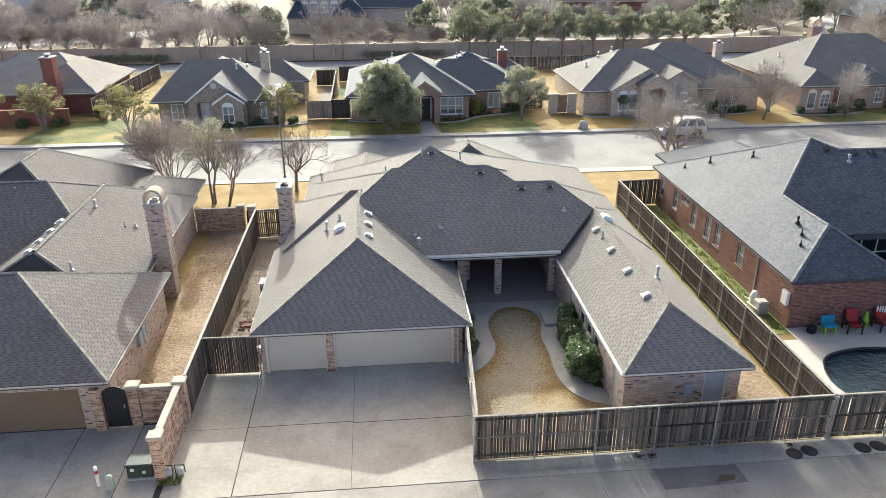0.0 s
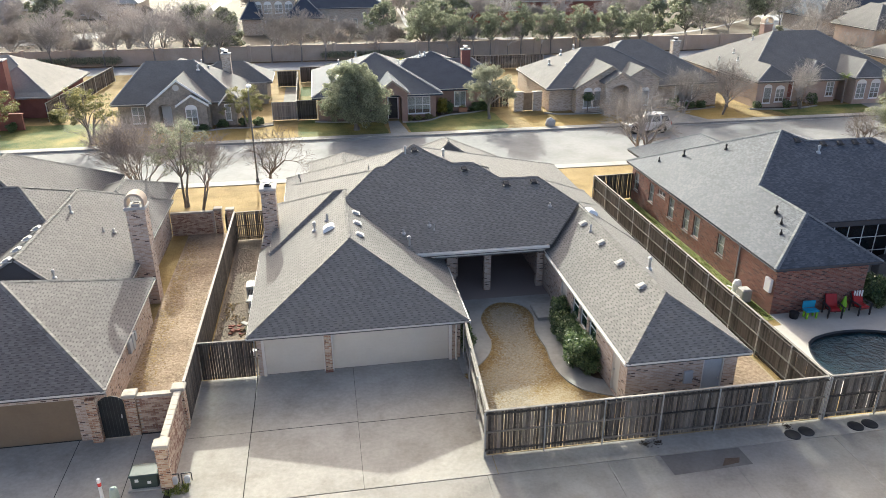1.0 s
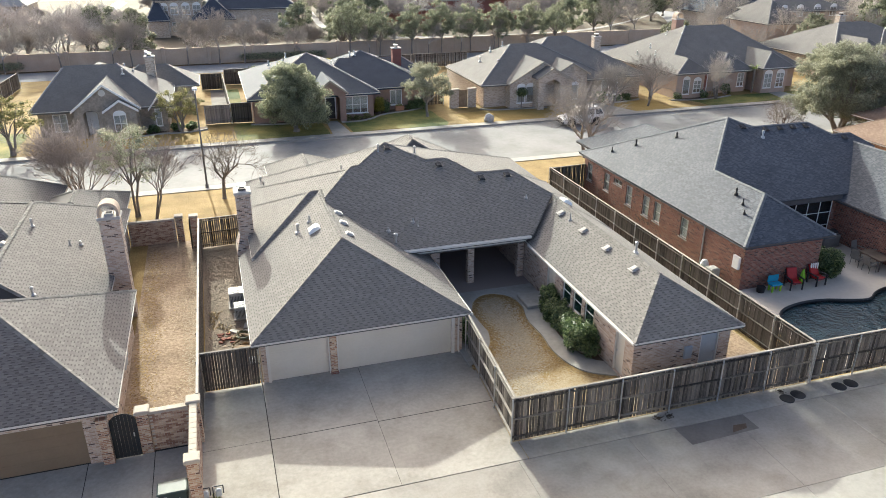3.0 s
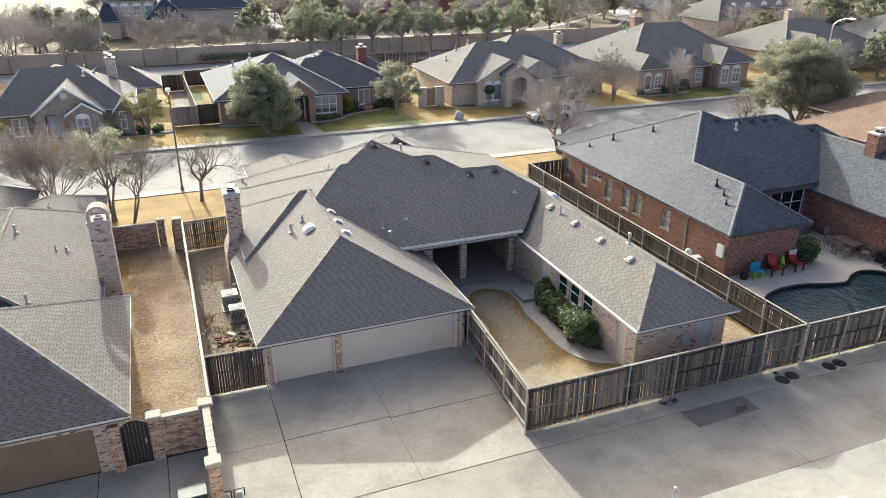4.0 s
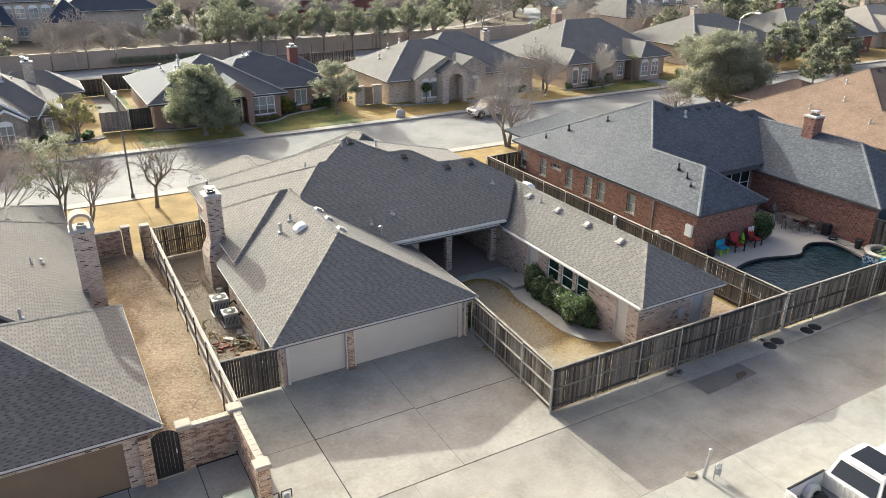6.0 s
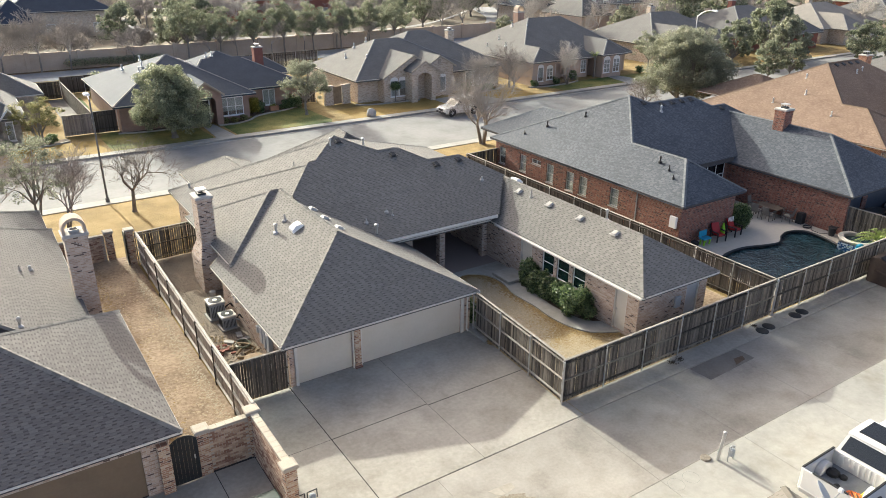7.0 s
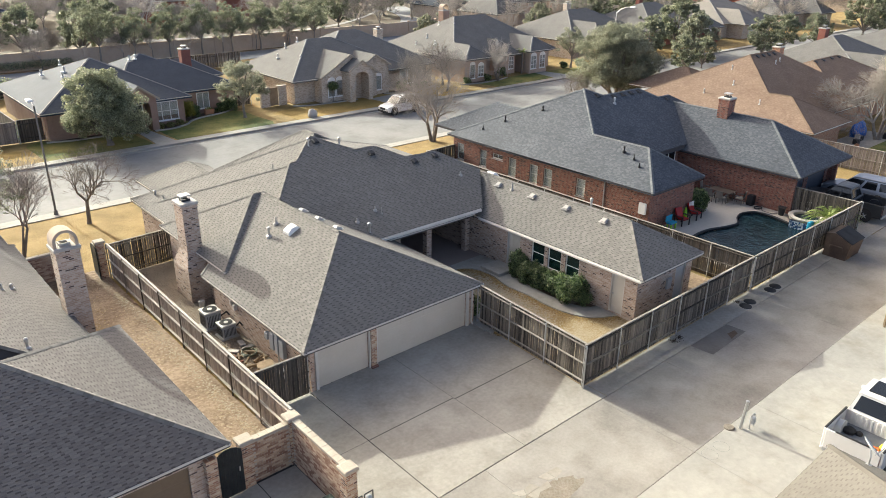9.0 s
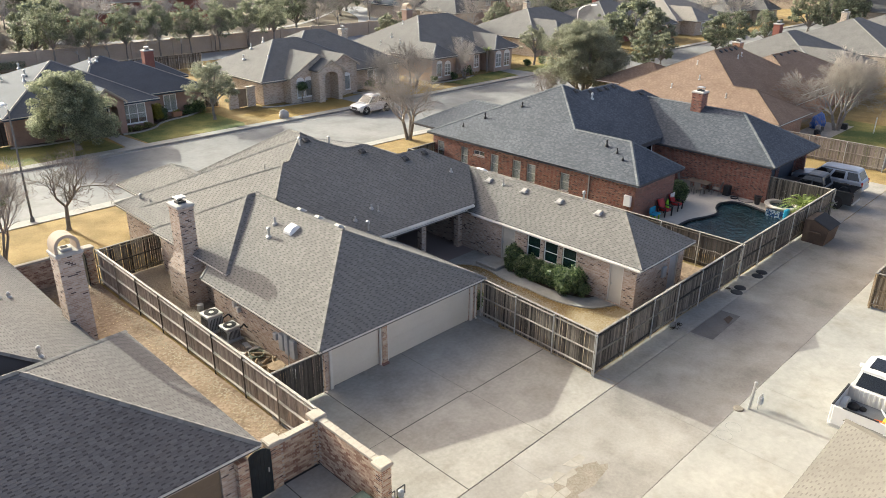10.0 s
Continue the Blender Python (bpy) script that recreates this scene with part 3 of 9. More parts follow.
def window(parent, axis, at, a, b, z0, z1, inward, bars=(1, 2), blind=False, glass=None, trim=None, depth=0.06, label="white-framed window"):
    """A window in a wall opening: frame with bars, set back by depth, its panes, and a blind behind them."""
    s, t = Shape(), 0.055
    sign = 1 if inward > 0 else -1
    p, q = at + sign * depth, at + sign * (depth + 0.06)

    def bx(sh, u0, u1, w0, w1, d0, d1):
        d0, d1 = min(d0, d1), max(d0, d1)
        if axis == "x":
            sh.box(u0, u1, d0, d1, w0, w1)
        else:
            sh.box(d0, d1, u0, u1, w0, w1)
    nx, nz = bars
    w = s.ring(axis, a, b, z0, z1, t, p, q).part("window", trim or WHITE, parent, label)
    for k in range(1, nx):
        u, g = a + (b - a) * k / nx, Shape()
        bx(g, u - 0.02, u + 0.02, z0 + t, z1 - t, p, q)
        g.part("mullion", trim or WHITE, w)
    for k in range(1, nz):
        z, g = z0 + (z1 - z0) * k / nz, Shape()
        bx(g, a + t, b - t, z - 0.02, z + 0.02, p + sign * 0.004, q - sign * 0.004)
        g.part("glazing_bar", trim or WHITE, w)
    for i in range(nx):
        g = Shape()
        u0, u1 = a + (b - a) * i / nx, a + (b - a) * (i + 1) / nx
        bx(g, u0 + 0.02, u1 - 0.02, z0 + 0.03, z1 - 0.03, p + sign * 0.026, p + sign * 0.032)
        g.part("pane", glass or GLASS, w).visible_shadow = False
    if blind:
        g = Shape()
        z = z1 - 0.05
        low = z0 + 0.05 + (z1 - z0) * RNG.choice((0, 0, 0, 0.35))
        while z > low:
            bx(g, a + 0.05, b - 0.05, z - 0.045, z, p + sign * 0.08, p + sign * 0.088)
            z -= 0.05
        g.part("blind", BLIND, w)
    sill = Shape()
    bx(sill, a - 0.05, b + 0.05, z0 - 0.07, z0 - 0.004, at - sign * 0.04, at + sign * 0.1)
    sill.part("sill", ASH, w)
    return w


def door(parent, axis, at, a, b, z0, z1, inward, mat, panels=True, knob=True, name="door", label=""):
    s = Shape()
    sign = 1 if inward > 0 else -1

    def bx(sh, u0, u1, w0, w1, d0, d1):
        d0, d1 = sorted((at + sign * d0, at + sign * d1))
        if axis == "x":
            sh.box(u0, u1, d0, d1, w0, w1)
        else:
            sh.box(d0, d1, u0, u1, w0, w1)
    bx(s, a + 0.05, b - 0.05, z0, z1 - 0.05, 0.09, 0.14)
    if panels:
        w = (b - a - 0.1) / 2
        for i in range(2):
            for lo, hi in ((0.12, 0.38), (0.44, 0.68), (0.74, 0.93)):
                u = a + 0.05 + i * w
                bx(s, u + 0.09, u + w - 0.09, z0 + (z1 - z0) * lo, z0 + (z1 - z0) * hi, 0.075, 0.09)
    d = s.part(name, mat, parent, label)
    fr = Shape()
    bx(fr, a, a + 0.05, z0, z1, 0.02, 0.14)
    bx(fr, b - 0.05, b, z0, z1, 0.02, 0.14)
    bx(fr, a + 0.05, b - 0.05, z1 - 0.05, z1, 0.02, 0.14)
    fr.part("door_frame", TRIM, d)
    if knob:
        k = Shape()
        bx(k, b - 0.16, b - 0.11, z0 + 0.95, z0 + 1.0, 0.03, 0.09)
        k.part("door_handle", METAL, d)
    return d


def garage_door(parent, a, b, y, z0, z1, mat, label):
    """A sectional door seen from the alley: four leaves with pressed panels."""
    n, cols = 4, max(3, round((b - a) / 0.61))
    first = None
    for i in range(n):
        s = Shape()
        h = (z1 - z0) / n
        lo = z0 + i * h
        s.box(a, b, y + 0.02, y + 0.07, lo + 0.002, lo + h - 0.002)
        for k in range(cols):
            u = a + (b - a) * k / cols
            s.box(u + 0.06, u + (b - a) / cols - 0.06, y + 0.017, y + 0.02, lo + 0.1, lo + h - 0.1)
        if first is None:
            first = s.part("garage_door", mat, parent, label)
            seal = Shape().box(a, b, y + 0.01, y + 0.06, z0 - 0.03, z0 + 0.008)
            seal.part("door_seal", BLACK, first)
        else:
            s.part("door_panel", mat, first)
    return first


def vent_pipe(parent, at, h=0.45, r=0.05, cap=False, name="vent_pipe", mat=None):
    x, y, z = at
    s = Shape().lathe((x, y, z), [(r * 2.6, -0.08), (r * 2.4, 0.04), (r * 1.2, 0.09), (r, 0.12), (r, h), (r * 0.75, h), (r * 0.75, h - 0.06)], 10)
    if cap:
        s.lathe((x, y, z + h - 0.1), [(r * 1.5, 0), (r * 1.5, 0.12), (r * 0.4, 0.17)], 10)
    return s.part(name, mat or (METAL if cap else ASH), parent)


def box_vent(parent, at, slope, turn=0.0, mat=None):
    """A low slant-backed roof vent; slope: rise of the roof along its own y."""
    s = Shape()
    w, d, h = 0.165, 0.175, 0.13
    pts = [(-w, -d, 0.02), (w, -d, 0.02), (w, d, 0.0), (-w, d, 0.0), (-w * 0.8, -d * 0.95, h), (w * 0.8, -d * 0.95, h), (w * 0.7, d * 0.4, h), (-w * 0.7, d * 0.4, h)]
    pts = [(x, y, z + y * slope) for x, y, z in pts]
    for q in ((4, 5, 6, 7), (0, 1, 5, 4), (1, 2, 6, 5), (2, 3, 7, 6), (3, 0, 4, 7)):
        s.face(*[pts[k] for k in q])
    s.box(-w - 0.05, w + 0.05, -d - 0.05, d + 0.05, -0.02, 0.0)
    me_mat = mat or VENT_PAINT
    ob = new("roof_vent", s.mesh("roof_vent", me_mat))
    ob.parent = parent
    ob.matrix_basis = Matrix.Translation(Vector(at) - origin(parent)) @ pose(0, 0, 0, 0, 0, turn)
    return ob


def chimney(parent, x0, x1, y0, y1, z0, z1, mat, foot=None, arch=False, pots=False, label="brick chimney"):
    """Brick stack with a corbelled crown, a flue, and a flared foot where it stands against a wall."""
    s = Shape()
    if foot:
        fx0, fx1, fy0, fy1, fz, sz = foot
        s.box(fx0, fx1, fy0, fy1, z0, fz)
        lo = [(fx0, fy0, fz), (fx1, fy0, fz), (fx1, fy1, fz), (fx0, fy1, fz)]
        hi = [(x0, y0, sz), (x1, y0, sz), (x1, y1, sz), (x0, y1, sz)]
        for k in range(4):
            s.face(lo[k], lo[(k + 1) % 4], hi[(k + 1) % 4], hi[k])
        s.box(x0, x1, y0, y1, sz, z1 - 0.22)
    else:
        s.box(x0, x1, y0, y1, z0, z1 - 0.22)
    s.box(x0 - 0.03, x1 + 0.03, y0 - 0.03, y1 + 0.03, z1 - 0.22, z1 - 0.12)
    c = s.part("chimney", mat, parent, label)
    Shape().rbox(x0 - 0.07, x1 + 0.07, y0 - 0.07, y1 + 0.07, z1 - 0.12, z1, 0.03).part("chimney_crown", ASH, c)
    cx, cy = (x0 + x1) / 2, (y0 + y1) / 2
    fl = Shape()
    for a in ((cx - 0.2, cx - 0.14, cy - 0.2, cy + 0.2), (cx + 0.14, cx + 0.2, cy - 0.2, cy + 0.2), (cx - 0.14, cx + 0.14, cy - 0.2, cy - 0.14), (cx - 0.14, cx + 0.14, cy + 0.14, cy + 0.2)):
        fl.box(*a, z1, z1 + 0.1)
    fl.box(cx - 0.14, cx + 0.14, cy - 0.14, cy + 0.14, z1, z1 + 0.012)
    fl.part("flue", METAL_DARK if not arch else ASH, c)
    if arch:
        ar = Shape()
        n, r0, r1 = 14, (x1 - x0) / 2 - 0.1, (x1 - x0) / 2 + 0.02
        prof = [(math.cos(math.pi * k / n), math.sin(math.pi * k / n)) for k in range(n + 1)]
        rise = z1 + 0.22
        for (ca, sa), (cb, sb) in zip(prof, prof[1:]):
            for ya, yb in ((y0 + 0.06, y1 - 0.06),):
                o0, o1 = (cx + r1 * ca, rise + r1 * sa), (cx + r1 * cb, rise + r1 * sb)
                i0, i1 = (cx + r0 * ca, rise + r0 * sa), (cx + r0 * cb, rise + r0 * sb)
                ar.face((o0[0], ya, o0[1]), (o0[0], yb, o0[1]), (o1[0], yb, o1[1]), (o1[0], ya, o1[1]))
                ar.face((i0[0], ya, i0[1]), (i1[0], ya, i1[1]), (i1[0], yb, i1[1]), (i0[0], yb, i0[1]))
                ar.face((o0[0], ya, o0[1]), (o1[0], ya, o1[1]), (i1[0], ya, i1[1]), (i0[0], ya, i0[1]))
                ar.face((o0[0], yb, o0[1]), (i0[0], yb, i0[1]), (i1[0], yb, i1[1]), (o1[0], yb, o1[1]))
        for sx in (-1, 1):
            a, b = sorted((cx + sx * r0, cx + sx * r1))
            ar.box(a, b, y0 + 0.06, y1 - 0.06, z1, rise)
        ar.part("chimney_hood", MASONRY, c, "arched masonry hood")
    else:
        cp = Shape()
        for sx, sy in itertools.product((-1, 1), repeat=2):
            cp.box(cx + sx * 0.17 - 0.012, cx + sx * 0.17 + 0.012, cy + sy * 0.17 - 0.012, cy + sy * 0.17 + 0.012, z1 + 0.1, z1 + 0.24)
        cp.rbox(cx - 0.24, cx + 0.24, cy - 0.24, cy + 0.24, z1 + 0.24, z1 + 0.3, 0.02)
        cp.part("chimney_cap", METAL, c)
        if pots:
            Shape().lathe((cx - 0.25, cy, z1 + 0.05), [(0.16, 0), (0.16, 0.35), (0.2, 0.36), (0.2, 0.42)], 10).part("flue_pot", METAL, c)
    return c


FENCE_MESHES = {}


def fence(name, p0, p1, h, label, picket_side=1, inner=None, post_gap=2.4, wood=None, rails=(0.25, 1.0, 1.72), cap=True, lean=0.0, metal_posts=True, group="", holes=(), board=0.104, gaps=(0.001, 0.003, 0.004, 0.006, 0.014, 0.026), rail_wood=None, post_wood=None):
    """A board fence from p0 to p1: posts, rails and single pickets. picket_side: +1 puts the boards to the left of p0-p1."""
    wood = wood or WOOD
    (xa, ya), (xb, yb) = p0, p1
    L = math.hypot(xb - xa, yb - ya)
    ang = math.atan2(yb - ya, xb - xa)
    f = empty(name, (xa, ya, 0), label, "fence", group)
    f.rotation_euler.z = ang

    def add(nm, me, x, y, z, tilt=0.0, roll=0.0):
        ob = new(nm, me)
        ob.parent = f
        ob.location = (x, y, z)
        ob.rotation_euler = (roll, tilt, 0)
        return ob
    n = max(1, round(L / post_gap))
    gap = L / n
    key = (wood.name, round(gap, 2), round(h, 2), metal_posts, board, inner and (inner.name, picket_side), rail_wood and rail_wood.name, post_wood and post_wood.name)
    if key not in FENCE_MESHES:
        post = Shape().lathe((0, 0, 0), [(0.032, 0), (0.032, h - 0.06), (0.036, h - 0.05), (0.02, h - 0.02)], 8).mesh("post", post_wood or METAL) if metal_posts \
            else Shape().rbox(-0.045, 0.045, -0.045, 0.045, 0, h, 0.01).mesh("post", post_wood or wood)
        rail = Shape().rbox(0.0, gap, -0.044, 0.044, -0.02, 0.02, 0.006).mesh("rail", rail_wood or wood)
        top = Shape().rbox(-0.02, gap - 0.004, -0.055, 0.05, 0, 0.035, 0.008).mesh("cap_rail", rail_wood or WOOD_PALE)
        picks = []
        for k in range(5):
            w, hh = board - 0.006 * k % 0.018, h - (0.0, 0.003, 0.006, 0.002, 0.008)[k]
            s = Shape()
            s.box(-w / 2, w / 2, -0.009, 0.009, 0.055, hh)
            picks.append(s.mesh("picket", wood))
            # inner: darker colour on one board face, in place of its shade
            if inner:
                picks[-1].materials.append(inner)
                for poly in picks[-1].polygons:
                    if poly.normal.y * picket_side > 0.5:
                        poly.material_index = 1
        FENCE_MESHES[key] = post, rail, top, picks
    post, rail, top, picks = FENCE_MESHES[key]
    for i in range(n + 1):
        add("post", post, i * gap, 0, 0)
    for i in range(n):
        for z in rails:
            add("rail", rail, i * gap, picket_side * 0.03, z * h / 1.85)
        if cap:
            add("cap_rail", top, i * gap, picket_side * 0.06, h - 0.01, 0.0)
    x, k = 0.07, 0
    while x < L - 0.05:
        add("picket", RNG.choice(picks), x, picket_side * 0.085 + RNG.uniform(-0.003, 0.003), RNG.uniform(-0.004, 0.004), RNG.gauss(0, 0.004))
        x += board + 0.004 + RNG.choice(gaps)
    return f


# ---- plants ----
TWIG_MIN = [0.006]


def grow(wood, tips, rng, p, d, length, r, level, levels, spread, kids, droop, sides=5, gnarl=0.18):
    """One branch and, from it, its own branches."""
    seg = 3 if level < 2 else 2
    q, rr = p.copy(), r
    taper = 0.62 if level < levels else 0.3
    for k in range(seg):
        d2 = (d + Vector((rng.gauss(0, gnarl), rng.gauss(0, gnarl), rng.gauss(0, gnarl * 0.6) + droop * 0.5))).normalized()
        e = q + d2 * (length / seg)
        r2 = max(r * (1 - (1 - taper) * (k + 1) / seg), TWIG_MIN[0])
        wood.tube(q, e, rr, r2, sides if level < 2 else (4 if level < 3 else 3), caps=False)
        if level < levels and k >= (0 if level else seg - 2):
            for _ in range(kids if k == seg - 1 else max(1, kids // 2)):
                a = rng.uniform(0, math.tau)
                side = d2.orthogonal().normalized()
                side.rotate(Matrix.Rotation(a, 3, d2))
                nd = (d2 * math.cos(spread) + side * math.sin(spread)).normalized()
                grow(wood, tips, rng, e, nd, length * rng.uniform(0.58, 0.86), r2 * rng.uniform(0.55, 0.75), level + 1, levels, spread * rng.uniform(0.8, 1.2), kids, droop, sides, gnarl)
        q, d, rr = e, d2, r2
    if level >= levels - 1:
        tips.append(q)


def bare_tree(name, seed, h, r, label, levels=5, kids=3, spread=0.55, stems=1, twig=None, droop=0.06, first=0.3, lean=(0.18, 0.4)):
    rng = random.Random(seed)
    t = empty(name, (0, 0, 0), label, "tree")
    trunk, limbs, tips = Shape(), Shape(), []
    for s in range(stems):
        a = rng.uniform(0, math.tau)
        tilt = 0.06 if stems == 1 else rng.uniform(*lean)
        d = Vector((math.cos(a) * tilt, math.sin(a) * tilt, 1)).normalized()
        p = Vector((math.cos(a) * 0.1 * (stems > 1), math.sin(a) * 0.1 * (stems > 1), -0.1))
        e = p + d * (h * first)
        trunk.tube(p, p + d * 0.25, r * 1.5, r * 1.05, 8, caps=False)
        trunk.tube(p + d * 0.25, e, r * 1.05, r * 0.8, 8, caps=False)
        for k in range(kids + (1 if stems == 1 else 0)):
            b = rng.uniform(0, math.tau)
            side = d.orthogonal().normalized()
            side.rotate(Matrix.Rotation(b, 3, d))
            nd = (d * math.cos(spread * 0.9) + side * math.sin(spread * 0.9)).normalized()
            grow(limbs, tips, rng, e, nd, h * rng.uniform(0.24, 0.34), r * 0.62, 1, levels, spread, kids, droop)
    trunk.part("trunk", BARK, t, smooth=True)
    limbs.part("branchwork", twig or TWIG, t, smooth=True)
    return t


def leaf_cloud(leaves, rng, centre, radii, count, size, flat=0.0):
    cx, cy, cz = centre
    for _ in range(count):
        while True:
            x, y, z = rng.uniform(-1, 1), rng.uniform(-1, 1), rng.uniform(-1, 1)
            m = x * x + y * y + z * z
            if 0.15 < m < 1:
                break
        p = Vector((cx + x * radii[0], cy + y * radii[1], cz + z * radii[2]))
        n = Vector((x + rng.gauss(0, 0.6), y + rng.gauss(0, 0.6), z + rng.gauss(0, 0.6) + flat)).normalized()
        u = n.orthogonal().normalized()
        u.rotate(Matrix.Rotation(rng.uniform(0, math.tau), 3, n))
        w = n.cross(u)
        s = size * rng.uniform(0.6, 1.3)
        leaves.face(p - u * s, p + w * s * 0.5 + n * s * 0.12, p + u * s, p - w * s * 0.5 + n * s * 0.12)


def leafy_tree(name, seed, h, spread, r, label, leaf, clumps=60, per=90, size=0.13, trunk_h=0.28, stems=1, hollow=0.35, lobe_count=11, low=0.18, lobe_size=(0.34, 0.5)):
    """Trunk, limbs, and a crown of leaf clumps with an uneven outline and gaps."""
    rng = random.Random(seed)
    t = empty(name, (0, 0, 0), label, "tree")
    trunk, leaves = Shape(), Shape()
    fork = Vector((rng.uniform(-0.1, 0.1), rng.uniform(-0.1, 0.1), h * trunk_h))
    tops = []
    for s in range(stems):
        a = math.tau * s / stems + 0.4
        off = Vector((math.cos(a), math.sin(a), 0)) * (0.1 if stems > 1 else 0)
        top = fork + off * (spread * 1.3 if stems > 1 else 0)
        mid = off.lerp(top, 0.5) + Vector((rng.uniform(-0.08, 0.08), rng.uniform(-0.08, 0.08), 0))
        trunk.tube(off + Vector((0, 0, -0.1)), off + Vector((0, 0, 0.3)), r * 1.5, r, 8, caps=False)
        trunk.tube(off + Vector((0, 0, 0.3)), mid, r, r * 0.85, 8, caps=False)
        trunk.tube(mid, top, r * 0.85, r * 0.7, 8, caps=False)
        tops.append(top)
    base, tall = h * trunk_h, h * (1 - trunk_h)
    lobes = []
    for k in range(lobe_count):
        a = 2.4 * k + rng.uniform(-0.4, 0.4)
        up = (k + 0.5) / lobe_count
        out = spread * (0.60 - 0.46 * up ** 3) * rng.uniform(0.8, 1.15)
        size_l = spread * rng.uniform(*lobe_size)
        lobes.append((Vector((math.cos(a) * out, math.sin(a) * out, base + tall * (low + (0.84 - low) * up) * rng.uniform(0.92, 1.06))), size_l))
    for c in range(clumps):
        centre, r_l = lobes[c % len(lobes)]
        d = Vector((rng.gauss(0, 1), rng.gauss(0, 1), rng.gauss(0.25, 0.9))).normalized()
        p = centre + Vector((d.x, d.y, d.z * 0.72)) * (r_l * rng.uniform(hollow, 1.12))
        p.z = max(p.z, base * rng.uniform(0.8, 1.1))
        if c < len(lobes):
            start = min(tops, key=lambda q: (q - centre).length)
            a = start.lerp(centre, 0.5) + Vector((0, 0, 0.25))
            trunk.tube(start, a, r * 0.6, r * 0.36, 6, caps=False)
            trunk.tube(a, centre, r * 0.36, r * 0.16, 5, caps=False)
        if c % 3 == 0:
            trunk.tube(centre, p, r * 0.14, r * 0.04, 4, caps=False)
        q = spread * rng.uniform(0.07, 0.19)
        leaf_cloud(leaves, rng, p, (q, q, q * 0.7), per, size, 0.5)
    trunk.part("trunk", BARK, t, smooth=True)
    leaves.part("crown", leaf, t)
    return t


def shrub(name, at, radii, label, leaf, seed, clumps=14, per=120, size=0.06, group=""):
    rng = random.Random(seed)
    t = empty(name, at, label, "shrub", group)
    stems, leaves = Shape(), Shape()
    x0, y0, z0 = at
    for c in range(clumps):
        a, b = rng.uniform(0, math.tau), rng.uniform(0.1, 1)
        k = math.sqrt(rng.random()) * 0.75
        p = Vector((x0 + math.cos(a) * k * radii[0], y0 + math.sin(a) * k * radii[1], z0 + radii[2] * rng.uniform(0.35, 1.45)))
        stems.tube((x0 + math.cos(a) * 0.1, y0 + math.sin(a) * 0.1, z0 - 0.02), p, 0.02, 0.006, 4, caps=False)
        q = rng.uniform(0.35, 0.5)
        leaf_cloud(leaves, rng, p, (radii[0] * q, radii[1] * q, radii[2] * q), per, size, 0.3)
    stems.part("stem", BARK, t)
    leaves.part("foliage", leaf, t)
    return t


# ---- ground and paving ----
sheet("ground", rect(-2500, 2500, -2500, 2500), -0.20, FAR_GROUND, "flat dry ground reaching to the horizon", thick=0.5)
POOL_X0, POOL_X1, POOL_Y0, POOL_Y1 = 19.6, 31.0, 20.75, 27.4
for k, (a, b, c, d) in enumerate(((-90, POOL_X0, 19.35, 54.7), (POOL_X1, 150, 19.35, 54.7), (POOL_X0, POOL_X1, 19.35, POOL_Y0), (POOL_X0, POOL_X1, POOL_Y1, 54.7))):
    sheet("ground", rect(a, b, c, d), 0.0, DRY_GRASS, "dormant golden lawn round the houses", thick=0.3)
sheet("ground", rect(-120, 190, 67.0, 104.5), 0.0, DRY_GRASS, "dormant lawn of the lots across the street", thick=0.3)
sheet("road", rect(-150, 260, 55.4, 66.0), -0.13, ROAD, "pale concrete residential street", "road", thick=0.3)


def kerb(name, x0, x1, y0, y1, high, low):
    """Gutter pan and kerb in one casting; high: the y of the raised side."""
    s = Shape()
    step = 1.0
    yk = y0 + step if high == "S" else y1 - step
    if high == "S":
        s.box(x0, x1, y0, yk, -0.3, 0.045)
        s.box(x0, x1, yk, y1, -0.3, low)
    else:
        s.box(x0, x1, yk, y1, -0.3, 0.045)
        s.box(x0, x1, y0, yk, -0.3, low)
    return s.thing(name, CONCRETE_PALE, "pale concrete kerb and gutter", "kerb", kind="structure")


kerb("pavement", -150, 260, 53.95, 55.4, "S", -0.11)
kerb("pavement", -150, 260, 66.0, 67.4, "N", -0.11)

def curve_through(pts, n=5):
    out = []
    for i in range(len(pts) - 1):
        p0, p1, p2, p3 = pts[max(i - 1, 0)], pts[i], pts[i + 1], pts[min(i + 2, len(pts) - 1)]
        for k in range(n):
            t = k / n
            out.append(tuple(0.5 * (2 * b + (c - a) * t + (2 * a - 5 * b + 4 * c - d) * t * t + (3 * b - a - 3 * c + d) * t ** 3) for a, b, c, d in zip(p0, p1, p2, p3)))
    return out + [pts[-1]]


# the alley, in slabs
alley = empty("pavement", (0, 17, 0), "worn concrete alley with slab joints", "alley", kind="structure")
X_SLABS = [-70, -58, -46, -36, -28, -20, -12.4, -6.9, -2.2, 4.15, 8.6, 13.1, 17.6, 22.1, 26.6, 31.1, 36, 42, 50, 60, 75, 95, 120]
for xa, xb in zip(X_SLABS, X_SLABS[1:]):
    Shape().rbox(xa + 0.003, xb - 0.003, 15.2, 19.335, -0.3, -0.008, 0.006).part("slab", CONCRETE_OLD, alley)
    Shape().rbox(xa + 0.003, xb - 0.003, 11.2, 15.185, -0.3, -0.006, 0.006).part("slab", CONCRETE_PALE, alley)
sheet("ground", rect(-90, 120, -60, 11.2), -0.04, CONCRETE_PALE, "concrete yard south of the alley", thick=0.2)
gr = random.Random(3)
